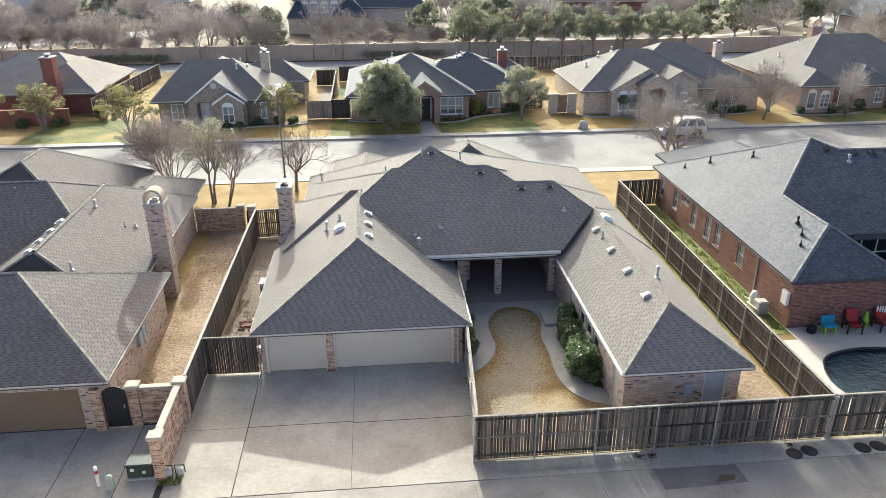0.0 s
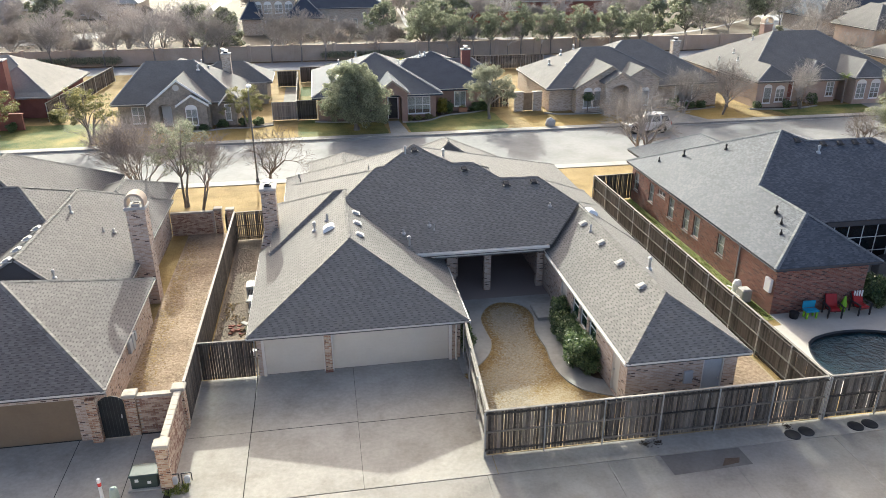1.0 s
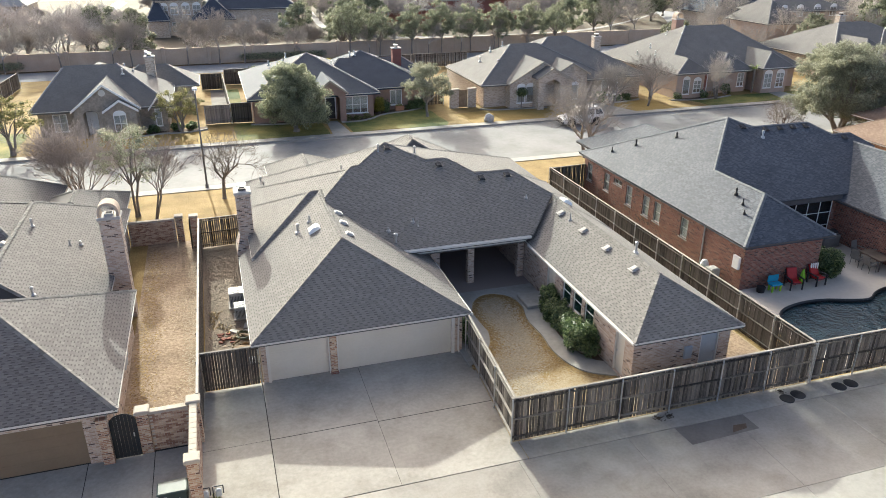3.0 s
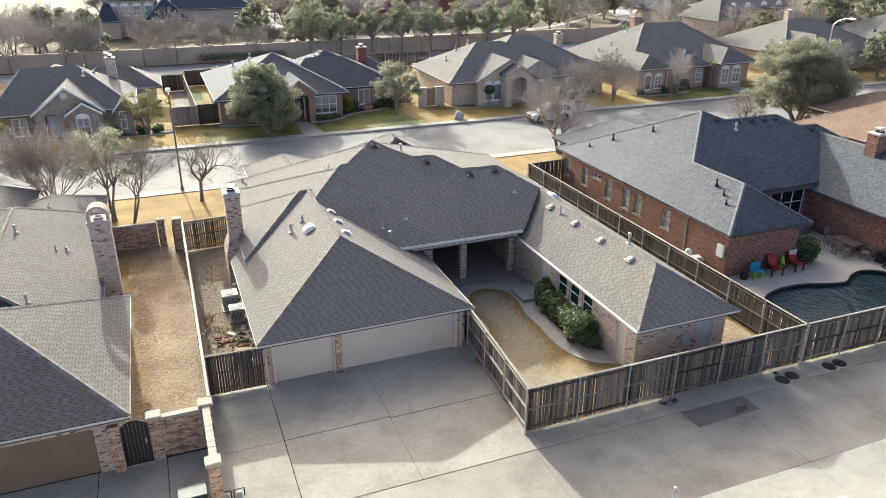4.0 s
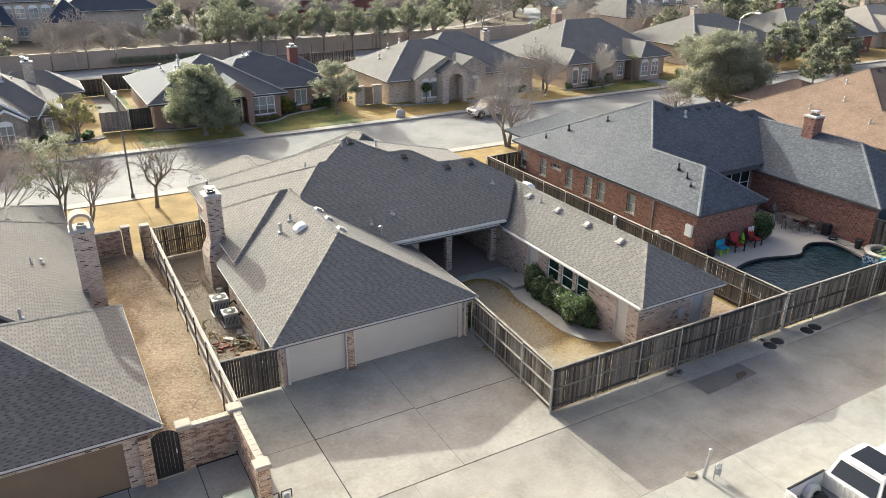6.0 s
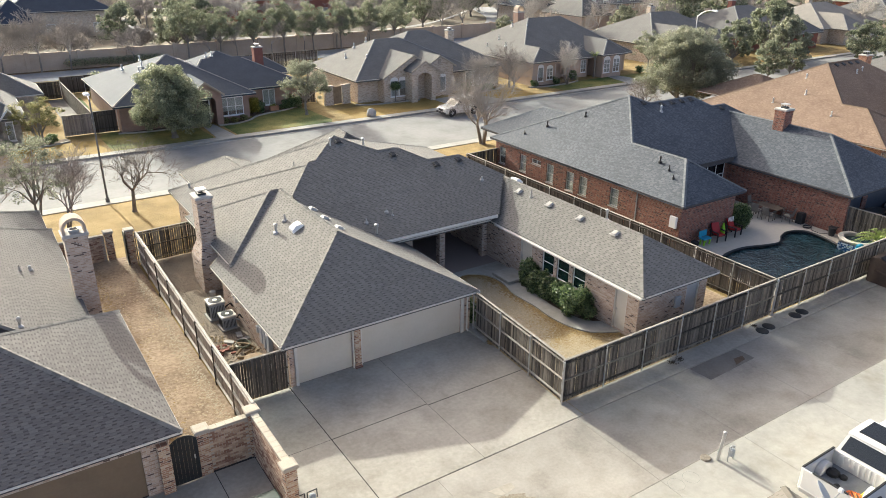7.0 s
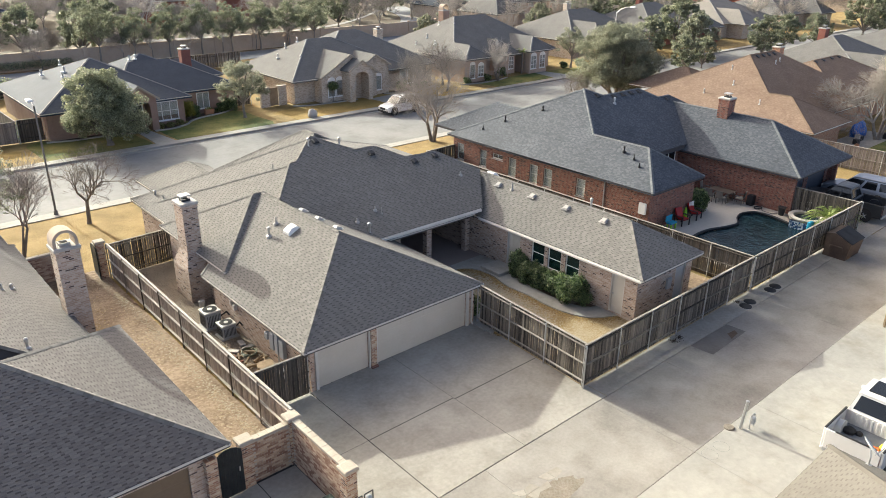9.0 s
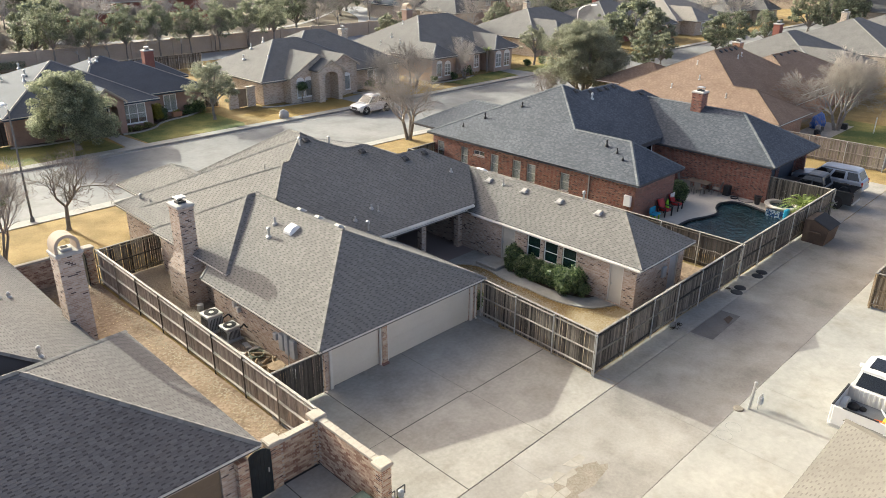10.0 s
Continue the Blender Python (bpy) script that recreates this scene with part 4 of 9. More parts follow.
Shape().prism([(10.7, 18.25), (13.75, 18.35), (13.7, 19.28), (10.62, 19.3)], -0.04, -0.0035).part("patch", CONCRETE_DARK, alley, "dark repaired patch")
Shape().prism([(12.6, 18.42), (13.3, 18.5), (13.45, 18.75), (12.9, 18.8)], -0.03, 0.001).part("stain", SOIL, alley)
METER_LID = material("meter_lid", (0.085, 0.09, 0.092), (0.14, 0.146, 0.15), 2, 20, 0.6, 0.1)
CRUMBLE = material("crumbled_concrete", (0.14, 0.115, 0.088), (0.31, 0.27, 0.22), 1.6, 12, 0.98, 0.9, depth=0.03, fine_mix=0.55)
CRACKED = material("cracked_concrete", (0.24, 0.215, 0.18), (0.40, 0.365, 0.315), 0.9, 8, 0.92, 0.4, depth=0.01, vary=0.2)
cr = [(-1.35 + (1.4 + gr.uniform(-0.4, 0.3)) * math.cos(a * math.tau / 26), 17.05 + (0.52 + gr.uniform(-0.2, 0.16)) * math.sin(a * math.tau / 26)) for a in range(26)]
Shape().prism(cr, -0.04, -0.0055).part("patch", CRUMBLE, alley, "crumbled concrete with bare grit")
nodes = {(i, j): (-3.6 + i * 0.42 + gr.uniform(-0.15, 0.15), 17.0 + j * 0.3 + gr.uniform(-0.1, 0.1)) for i in range(9) for j in range(4)}
for i in range(8):
    for j in range(3):
        quad = [nodes[q] for q in ((i, j), (i + 1, j), (i + 1, j + 1), (i, j + 1))]
        cx, cy = sum(p[0] for p in quad) / 4, sum(p[1] for p in quad) / 4
        if gr.random() < 0.72 and not (i > 4 and j == 0):
            Shape().prism([(cx + (x - cx) * 0.965, cy + (y - cy) * 0.95) for x, y in quad], -0.03, -0.003 + gr.uniform(-0.001, 0.006)).part("fragment", CRACKED, alley)
sheet("pavement", rect(4.57, 31.3, 19.34, 20.37), 0.0045, CONCRETE, "narrow concrete strip along the fence foot", "pavement", thick=0.2)
for x, y in ((16.13, 19.62), (16.76, 19.72), (18.84, 19.7), (19.48, 19.74)):
    Shape().lathe((x, y, 0.0), [(0.3, -0.05), (0.3, 0.02), (0.27, 0.035), (0.12, 0.04), (0.0, 0.04)], 20).thing("manhole_cover", METAL_DARK, "round black utility cover set in concrete", "manhole cover", group="black covers in the alley")
for x, y in ((4.46, 14.78), (5.17, 14.74)):
    Shape().lathe((x, y, -0.03), [(0.31, -0.05), (0.31, 0.02), (0.29, 0.025), (0.26, 0.012), (0.0, 0.012)], 20).thing("manhole_cover", METER_LID, "round grey meter cover in pale concrete", "manhole cover", group="grey covers by the bollard")
Shape().lathe((6.4, 15.12, -0.03), [(0.2, -0.05), (0.2, 0.05), (0.16, 0.08), (0.0, 0.085)], 20).thing("manhole_cover", CRUMBLE, "small raised rusty brown utility cover", "manhole cover")

sheet("ground", rect(-29.9, 4.5, 19.36, 27.1), 0.0022, JOINT, "dark grit in the joints of the paving", thick=0.03)
sheet("ground", rect(-69, 119, 11.3, 19.2), -0.03, JOINT_BROWN, "dark grit in the joints of the alley", thick=0.03)
# the driveway, in slabs
drive = empty("pavement", (0, 23, 0), "stained concrete driveway in large slabs", "driveway", kind="structure")
for xa, xb, ya, yb in ((-6.75, -4.3, 19.35, 23.185), (-6.75, -4.3, 23.193, 27.15), (-4.272, -0.187, 19.35, 23.175), (-0.181, 4.55, 19.35, 23.085), (-4.272, -0.187, 23.203, 27.2), (-0.181, 4.78, 23.113, 27.2)):
    Shape().rbox(xa, xb, ya, yb, -0.2, 0.006, 0.006).part("slab", CONCRETE, drive)
for xa, xb in ((-30, -15.8), (-15.78, -10.66), (-10.64, -8.4), (-8.38, -6.98)):
    Shape().rbox(xa, xb, 19.35, 23.75, -0.2, 0.006, 0.006).part("slab", CONCRETE, drive)


# the courtyard between garage and wing
sheet("ground", [(4.36, 20.38), (17.6, 20.38), (17.6, 33.3), (4.8, 33.3), (4.8, 27.0)], 0.02, COURT_GRASS, "brown dormant courtyard lawn")
inner = curve_through([(4.5, 25.7), (5.3, 26.3), (5.97, 27.17), (6.3, 28.2), (6.25, 29.3), (6.3, 30.55), (6.95, 31.7), (7.85, 32.0), (8.7, 31.4), (8.9, 30.2), (8.6, 28.8), (8.65, 27.2), (8.55, 25.9), (8.75, 24.6), (9.3, 23.7), (10.34, 23.1)])
outer = [(10.34, 24.3)] + curve_through([(10.0, 24.5), (9.6, 25.2), (9.42, 26.6), (9.5, 28.0), (9.75, 29.6)]) + [(10.34, 29.7), (10.34, 33.4), (4.62, 33.4), (4.5, 30), (4.5, 27)]
sheet("pavement", inner + outer, 0.07, CONCRETE_PALE, "curving concrete garden walk", "path")
sheet("pavement", rect(4.62, 10.34, 32.5, 39.0), 0.078, PAVER, "red brick paver patio", "patio")
sheet("ground", [(9.7, 24.4), (10.34, 24.3), (10.34, 29.7), (9.75, 29.6), (9.5, 28.0), (9.42, 26.6)], 0.05, SOIL, "dark planting bed under the windows")
Shape().rbox(9.0, 10.34, 29.75, 31.2, 0.0, 0.24, 0.02).thing("doorstep", CONCRETE_PALE, "raised concrete step before a side door", "step")
sheet("ground", [(-6.55, 27.3), (-4.2, 27.3), (-4.2, 35.7), (-3.62, 35.7), (-3.62, 42.0), (-3.2, 42.0), (-3.2, 43.0), (-6.55, 43.0)], 0.02, GRAVEL, "brown gravel side yard", "gravel yard")
sheet("ground", rect(-9.7, -6.7, 24.0, 44.3), 0.02, DRY_DIRT, "trampled dry grass side yard")
sheet("ground", rect(17.65, 20.6, 28.0, 46.0), 0.02, LUSH_GRASS, "green grass strip beside the brick house")
sheet("ground", rect(15.1, 17.5, 20.45, 46.0), 0.027, DRY_DIRT, "dry strip behind the wing")

def tufts(name, poly, density, tall, mat, label, seed, z=0.02, wide=0.03, keep=None):
    """Loose grass blades over a piece of ground, joined into one object."""
    rng = random.Random(seed)
    s = Shape()
    x0, x1 = min(p[0] for p in poly), max(p[0] for p in poly)
    y0, y1 = min(p[1] for p in poly), max(p[1] for p in poly)
    for _ in range(int((x1 - x0) * (y1 - y0) * density)):
        x, y = rng.uniform(x0, x1), rng.uniform(y0, y1)
        if not any(a < x < b for a, b in spans(poly, y)) or noise.noise((x * 0.8, y * 0.8, seed)) < -0.25:
            continue
        for _ in range(3):
            a, h = rng.uniform(0, math.tau), tall * rng.uniform(0.5, 1.3)
            c, d = math.cos(a), math.sin(a)
            ox, oy = rng.uniform(-0.04, 0.04), rng.uniform(-0.04, 0.04)
            lean = rng.uniform(0.3, 1.3) * h
            s.face((x + ox - d * wide, y + oy + c * wide, z - 0.01), (x + ox + d * wide, y + oy - c * wide, z - 0.01), (x + ox + c * lean, y + oy + d * lean, z + h))
    return s.thing(name, mat, label, "grass", base=(x0, y0, z), kind="stuff")


court = [(4.45, 20.5)] + [(4.5, 25.6)] + inner[1:] + [(10.3, 22.2), (15.0, 22.1), (17.5, 22.1), (17.5, 20.5)]
tufts("grass", rect(17.85, 20.5, 28.0, 45.8), 60, 0.06, STRAW_GREEN, "green grass strip by the brick house", 5)

def turf_patches(poly, line, reach, count, size, mat, label, seed, z=0.022):
    """Small worn patches of turf, thickest along a line and thinning out from it."""
    rng = random.Random(seed)
    s = Shape()
    done = 0
    for _ in range(count * 6):
        if done >= count:
            break
        k = rng.randrange(len(line) - 1)
        t = rng.random()
        x = line[k][0] * (1 - t) + line[k + 1][0] * t + rng.gauss(0, reach)
        y = line[k][1] * (1 - t) + line[k + 1][1] * t + rng.gauss(0, reach)
        if not any(a + 0.05 < x < b - 0.05 for a, b in spans(poly, y)):
            continue
        r, q = size * rng.uniform(0.3, 1.3), rng.uniform(0, 6.3)
        h = z + rng.uniform(0, 0.006)
        s.face(*[(x + r * rng.uniform(0.55, 1.3) * math.cos(q + a * math.tau / 7), y + r * rng.uniform(0.4, 1.1) * math.sin(q + a * math.tau / 7), h) for a in range(7)])
        done += 1
    return s.thing("grass", mat, label, "grass", base=(line[0][0], line[0][1], z), kind="stuff")


turf_patches(court, [(5.6, 21.4), (6.2, 24.0), (7.2, 26.5), (7.4, 29.0), (7.6, 30.6)], 0.55, 9500, 0.042, WORN_TURF, "pale worn dormant turf in the courtyard", 31)
turf_patches(court, [(6.0, 21.2), (9.5, 21.4), (13.5, 21.2)], 0.4, 4200, 0.038, WORN_TURF, "pale worn dormant turf along the fence", 32)
turf_patches(court, inner, 0.22, 6000, 0.038, BROWN_TURF, "golden-brown turf along the garden walk", 33)
yard = rect(-9.6, -6.85, 24.2, 44.2)
turf_patches(yard, [(-9.3, 25), (-9.2, 34), (-9.4, 43)], 0.35, 2600, 0.04, BROWN_TURF, "brown tufted turf in the side yard", 34)
turf_patches(yard, [(-7.0, 25), (-7.1, 33), (-7.0, 43)], 0.25, 1600, 0.036, WORN_TURF, "pale trampled turf along the side fence", 35)

# ---- the house with the courtyard ----
house = empty("house", (5, 35, 0), "tan brick ranch house with grey hip roofs around a courtyard", "house")
roof = Roof(11)
roof.hip(-4.56, 4.95, 26.9, 35.9, 2.02, (0.1, 31.25), (0.1, 38.6), 4.47, show="SEW", pieces="S")
roof.hip(-3.95, 9.0, 34.7, 42.3, 2.45, (-0.4, 38.35), (4.0, 38.35), 4.46, show="SW")
roof.hip(-3.5, 12.4, 33.4, 46.2, 2.3, (2.15, 38.55), (7.42, 38.55), 5.54, show="W")
roof.hip(-3.5, 15.2, 33.2, 47.7, 2.35, (4.24, 40.1), (4.26, 40.1), 6.28, show="WE")
roof.hip(4.0, 15.3, 33.0, 41.6, 2.45, (8.7, 37.2), (10.85, 37.2), 4.93, show="E")
roof.hip(10.18, 15.36, 21.87, 39.0, 2.38, (12.8, 24.55), (12.8, 36.0), 3.88, show="SEW")
roof.hip(2.0, 12.0, 40.0, 49.5, 2.4, (7.0, 44.2), (7.0, 45.4), 5.3, show="EW")
roof.hip(-2.0, 2.8, 43.0, 51.0, 2.4, (0.4, 45.5), (0.4, 48.4), 3.75, show="EW")
zs = lambda y: 2.85 + 0.465 * (y - 32.62)
roof.plane([(x, y, zs(y)) for x, y in ((0.12, 32.62), (10.45, 32.62), (12.62, 35.15), (10.87, 37.25), (8.75, 37.25), (7.42, 38.58), (5.99, 38.58), (4.26, 40.2), (2.4, 38.62), (2.0, 38.6), (0.12, 36.5))])
roof.board(3.3, 10.3, 32.58, 32.615, 2.66, 2.845)
roof.slab(3.4, 10.3, 32.62, 38.9, 2.62, 2.80)
for a, b in (((12.62, 35.15), (10.87, 37.25)), ((8.75, 37.25), (7.42, 38.58)), ((5.99, 38.58), (4.26, 40.2)), ((0.12, 36.5), (2.0, 38.6)), ((2.4, 38.6), (4.26, 40.2)), ((8.75, 37.25), (10.87, 37.25)), ((5.99, 38.58), (7.42, 38.58))):
    cap_line(roof.caps, (*a, zs(a[1])), (*b, zs(b[1])), 0.1)
roof_ob = roof.build(house, (SHINGLE_BASE, SHINGLE, SHINGLE_CAP), "weathered grey laminated shingles")
# eave gutter over the courtyard and along the wing
Shape().rbox(3.4, 10.3, 32.5, 32.578, 2.7, 2.82, 0.02).part("gutter", TRIM, roof_ob)
Shape().rbox(10.08, 10.155, 21.9, 32.6, 2.24, 2.35, 0.02).part("gutter", TRIM, roof_ob)
Shape().rbox(4.98, 5.05, 26.9, 32.6, 1.86, 1.99, 0.02).part("gutter", TRIM, roof_ob)

# walls
wall(house, BRICK_TAN, "x", 27.12, -4.2, 4.62, 0, 1.9, holes=[(-3.88, -1.42, 0, 1.84), (-1.0, 4.1, 0, 1.84)], thick=0.25)
for a, b in ((-1.42, -1.37), (-1.05, -1.0)):
    Shape().box(a, b, 27.02, 27.12, 0, 1.84).part("trim", TRIM, house)
Shape().rbox(-1.36, -1.06, 26.98, 27.118, 0, 1.84, 0.02).part("pillar", BRICK_MIX, house, "brick pillar between the garage doors")
Shape().rbox(-1.38, -1.04, 26.9, 27.118, 0.0, 0.09, 0.02).part("pillar_foot", BRICK_RED, house)
for a, b in ((-4.0, -3.88), (4.1, 4.24)):
    Shape().box(a, b, 27.04, 27.12, 0, 1.84).part("trim", TRIM, house)
garage_door(house, -3.88, -1.42, 27.16, 0.0, 1.84, GARAGE_PAINT, "single beige sectional garage door")
garage_door(house, -1.0, 4.1, 27.16, 0.0, 1.84, GARAGE_PAINT, "wide beige sectional garage door")
Shape().path([(4.42, 27.0, 1.85), (4.42, 27.04, 1.6), (4.42, 27.06, 0.15), (4.42, 26.95, 0.05)], 0.04, 6).part("downpipe", TRIM, house)
wall(house, BRICK_TAN, "y", -4.2, 27.12, 35.6, 0, 1.9, thick=0.22)
wall(house, BRICK_TAN, "x", 35.6, -4.2, -3.6, 0, 1.9, thick=-0.2)
wall(house, BRICK_TAN, "y", -3.6, 35.4, 42.0, 0, 2.3, holes=[(35.8, 36.6, 0.95, 2.1)], thick=0.22, butt=(True, False))
window(house, "y", -3.6, 35.8, 36.6, 0.95, 2.1, 1)
wall(house, BRICK_TAN, "y", -3.15, 42.0, 47.2, 0, 2.2, holes=[(42.6, 43.6, 0.8, 2.0)], thick=0.22, butt=(False, True))
wall(house, BRICK_TAN, "x", 42.0, -3.38, -3.15, 0, 2.2, thick=0.2)
window(house, "y", -3.15, 42.6, 43.6, 0.8, 2.0, 1, blind=True)
wall(house, BRICK_TAN, "x", 47.2, -3.15, 15.0, 0, 2.2, thick=-0.22)
wall(house, BRICK_TAN, "y", 15.0, 22.2, 47.2, 0, 2.2, thick=-0.22)
wall(house, BRICK_TAN, "y", 4.62, 27.15, 35.3, 0, 2.0, thick=-0.22, butt=(True, False))
wall(house, BRICK_TAN, "x", 35.3, 4.6, 6.0, 0, 2.63, holes=[(4.95, 5.65, 0.9, 2.2)], thick=0.22)
window(house, "x", 35.3, 4.95, 5.65, 0.9, 2.2, 1)
wall(house, BRICK_TAN, "y", 6.0, 35.3, 38.6, 0, 2.63, thick=-0.22, butt=(True, False))
wall(house, BRICK_TAN, "x", 38.6, 6.0, 10.35, 0, 2.63, holes=[(6.5, 8.9, 0.1, 2.2)], thick=0.22)
window(house, "x", 38.6, 6.5, 8.9, 0.1, 2.2, 1, bars=(3, 1), label="dark patio glass doors")
wall(house, BRICK_TAN, "y", 10.35, 22.2, 38.6, 0, 2.25, holes=[(29.6, 30.55, 0.22, 2.12), (27.9, 28.78, 0.95, 2.12), (26.78, 27.66, 0.95, 2.12), (25.62, 26.5, 0.95, 2.12), (22.9, 23.68, 0.1, 2.12)], thick=0.22, butt=(True, False))
door(house, "y", 10.35, 29.6, 30.55, 0.22, 2.12, 1, GARAGE_PAINT)
door(house, "y", 10.35, 22.9, 23.68, 0.1, 2.12, 1, GARAGE_PAINT, panels=False)
for a in (27.9, 26.78, 25.62):
    window(house, "y", 10.35, a, a + 0.88, 0.95, 2.12, 1, glass=GLASS_GREEN)
wall(house, BRICK_TAN, "x", 22.2, 10.35, 15.0, 0, 2.25, holes=[(13.55, 14.45, 0.08, 2.08)], thick=0.22)
door(house, "x", 22.2, 13.55, 14.45, 0.08, 2.08, 1, METAL_BOX, panels=False)
Shape().rbox(12.75, 13.12, 22.08, 22.2, 1.05, 1.6, 0.02).part("meter_box", METAL_BOX, house, "pale blue-grey electric box")
Shape().rbox(7.08, 7.44, 33.45, 33.8, 0.07, 2.63, 0.015).part("column", BRICK_TAN, house, "brick patio column")
Shape().rbox(9.95, 10.3, 33.45, 33.8, 0.07, 2.63, 0.015).part("column", BRICK_TAN, house, "brick patio column")
Shape().rbox(5.15, 5.65, 33.9, 34.35, 0.07, 2.63, 0.015).part("column", BRICK_TAN, house, "brick patio column")
chimney(house, -4.38, -3.62, 37.75, 38.7, 0, 4.98, BRICK_TAN, foot=(-4.62, -3.62, 37.35, 39.1, 1.7, 2.5), label="tall tan brick chimney on the outer wall")

# roof fittings
for x, y in ((0.55, 35.1), (0.55, 33.65), (0.58, 32.15)):
    box_vent(roof_ob, (x, y, 4.47 - (x - 0.1) * 0.505 + 0.02), 0.5, 90)
for y in (33.25, 30.65, 28.25, 25.8):
    box_vent(roof_ob, (12.3, y, 3.88 - 0.5 * 0.57 + 0.02), 0.5, -90, mat=ASH)
for x, y in ((4.25, 39.7), (6.85, 38.05), (8.98, 36.8), (10.55, 36.85)):
    box_vent(roof_ob, (x, y, zs(y) + 0.02), 0.465, 0, mat=METAL_DARK)
for x, y, h in ((-1.58, 34.68, 0.45), (-0.92, 35.15, 0.35)):
    vent_pipe(roof_ob, (x, y, 4.47 - (0.1 - x) * 0.525), h, 0.06, cap=h > 0.4)
vent_pipe(roof_ob, (3.1, 33.15, 2.95), 0.6, 0.07, cap=True)
vent_pipe(roof_ob, (12.3, 32.2, 3.6), 0.4, 0.04)
vent_pipe(roof_ob, (13.4, 27.5, 3.55), 0.55, 0.06, cap=True)
for x, y in ((11.0, 35.1), (2.9, 33.9), (4.3, 34.3)):
    vent_pipe(roof_ob, (x, y, zs(y)), 0.22, 0.05)
vent_pipe(roof_ob, (4.5, 34.0, zs(34.0)), 0.35, 0.025)
vent_pipe(roof_ob, (5.95, 39.9, 5.5), 0.55, 0.06, cap=True)
vent_pipe(roof_ob, (3.7, 39.5, 5.95), 0.5, 0.05, cap=True)
vent_pipe(roof_ob, (1.6, 39.8, 4.98), 0.4, 0.035)
vent_pipe(roof_ob, (-2.6, 46.2, 2.7), 0.35, 0.06, cap=True)
vent_pipe(roof_ob, (-2.5, 45.2, 2.75), 0.3, 0.035)
sky_l = Shape()
sky_l.face((-0.32, -0.3, 0.0), (0.32, -0.3, 0.0), (0.26, -0.24, 0.14), (-0.26, -0.24, 0.14))
sky_l.face((0.32, -0.3, 0.0), (0.32, 0.3, 0.0), (0.26, 0.24, 0.14), (0.26, -0.24, 0.14))
sky_l.face((0.32, 0.3, 0.0), (-0.32, 0.3, 0.0), (-0.26, 0.24, 0.14), (0.26, 0.24, 0.14))
sky_l.face((-0.32, 0.3, 0.0), (-0.32, -0.3, 0.0), (-0.26, -0.24, 0.14), (-0.26, 0.24, 0.14))
sky_l.face((-0.26, -0.24, 0.14), (0.26, -0.24, 0.14), (0.0, -0.2, 0.2), (0.0, 0.2, 0.2), (-0.26, 0.24, 0.14))
sky_l.face((0.26, -0.24, 0.14), (0.26, 0.24, 0.14), (0.0, 0.2, 0.2), (0.0, -0.2, 0.2))
for x, y, turn, pitch in ((-0.85, 33.85, 0, -27.5), (13.25, 34.7, 0, 29)):
    ob = new("skylight", sky_l.mesh("skylight", WHITE))
    ob.parent = roof_ob
    ob.matrix_basis = Matrix.Translation(Vector((x, y, (4.47 - (0.1 - x) * 0.525 if x < 5 else 3.88 - (x - 12.8) * 0.58) + 0.03)) - origin(roof_ob)) @ pose(0, 0, 0, 0, pitch, turn)
    tagged(ob, "white domed skylight")

# air conditioners and meters in the side yard
def air_conditioner(at, w, h):
    x, y, z = at
    a = empty("air_conditioner", at, "pale grey outdoor air conditioner on a pad", "air conditioner", "air conditioners beside the garage")
    Shape().rbox(x - w, x + w, y - w, y + w, z + 0.05, z + h, 0.05).part("body", METAL_BOX, a)
    for k in range(9):
        u = -w + 0.08 + k * (2 * w - 0.16) / 8
        Shape().box(x - w - 0.01, x - w, y + u - 0.012, y + u + 0.012, z + 0.12, z + h - 0.12).part("louvre", METAL_DARK, a)
        Shape().box(x + u - 0.012, x + u + 0.012, y - w - 0.01, y - w, z + 0.12, z + h - 0.12).part("louvre", METAL_DARK, a)
    Shape().rbox(x - w - 0.02, x + w + 0.02, y - w - 0.02, y + w + 0.02, z + h, z + h + 0.05, 0.02).part("top", TRIM, a)
    fan = Shape()
    for r in (0.1, 0.17, 0.24, 0.31):
        ring = [(x + r * w / 0.36 * math.cos(t * math.tau / 18), y + r * w / 0.36 * math.sin(t * math.tau / 18), z + h + 0.07) for t in range(19)]
        fan.path(ring, 0.006, 4)
    for t in range(10):
        fan.tube((x, y, z + h + 0.07), (x + 0.31 * w / 0.36 * math.cos(t * math.tau / 10), y + 0.31 * w / 0.36 * math.sin(t * math.tau / 10), z + h + 0.07), 0.005, 0.005, 4)
    fan.part("fan_grille", METAL_DARK, a)
    # Flat dark disc on the closed top imitates a shaded fan opening.
    Shape().lathe((x, y, z + h + 0.051), [(w * 0.88, 0), (w * 0.88, 0.006), (w * 0.2, 0.008), (0.0, 0.008)], 20).part("fan_well_disc", METAL_DARK, a)
    Shape().lathe((x, y, z + h + 0.05), [(w * 0.3, 0), (w * 0.3, 0.025), (0, 0.03)], 14).part("fan_hub", TRIM, a)
    Shape().rbox(x - w - 0.08, x + w + 0.08, y - w - 0.08, y + w + 0.08, z - 0.05, z + 0.05, 0.01).part("pad", ASH, a)
    return a


air_conditioner((-4.9, 34.65, 0.03), 0.37, 0.8)
air_conditioner((-4.75, 33.35, 0.03), 0.33, 0.62)
for y, w, h, z in ((30.35, 0.12, 0.3, 1.05), (29.9, 0.16, 0.75, 0.75), (29.5, 0.13, 0.95, 0.7), (29.1, 0.17, 0.8, 0.7)):
    Shape().rbox(-4.38, -4.2, y - w, y + w, z, z + h, 0.02).part("meter_box", METAL_BOX, house, "grey electric meter box")
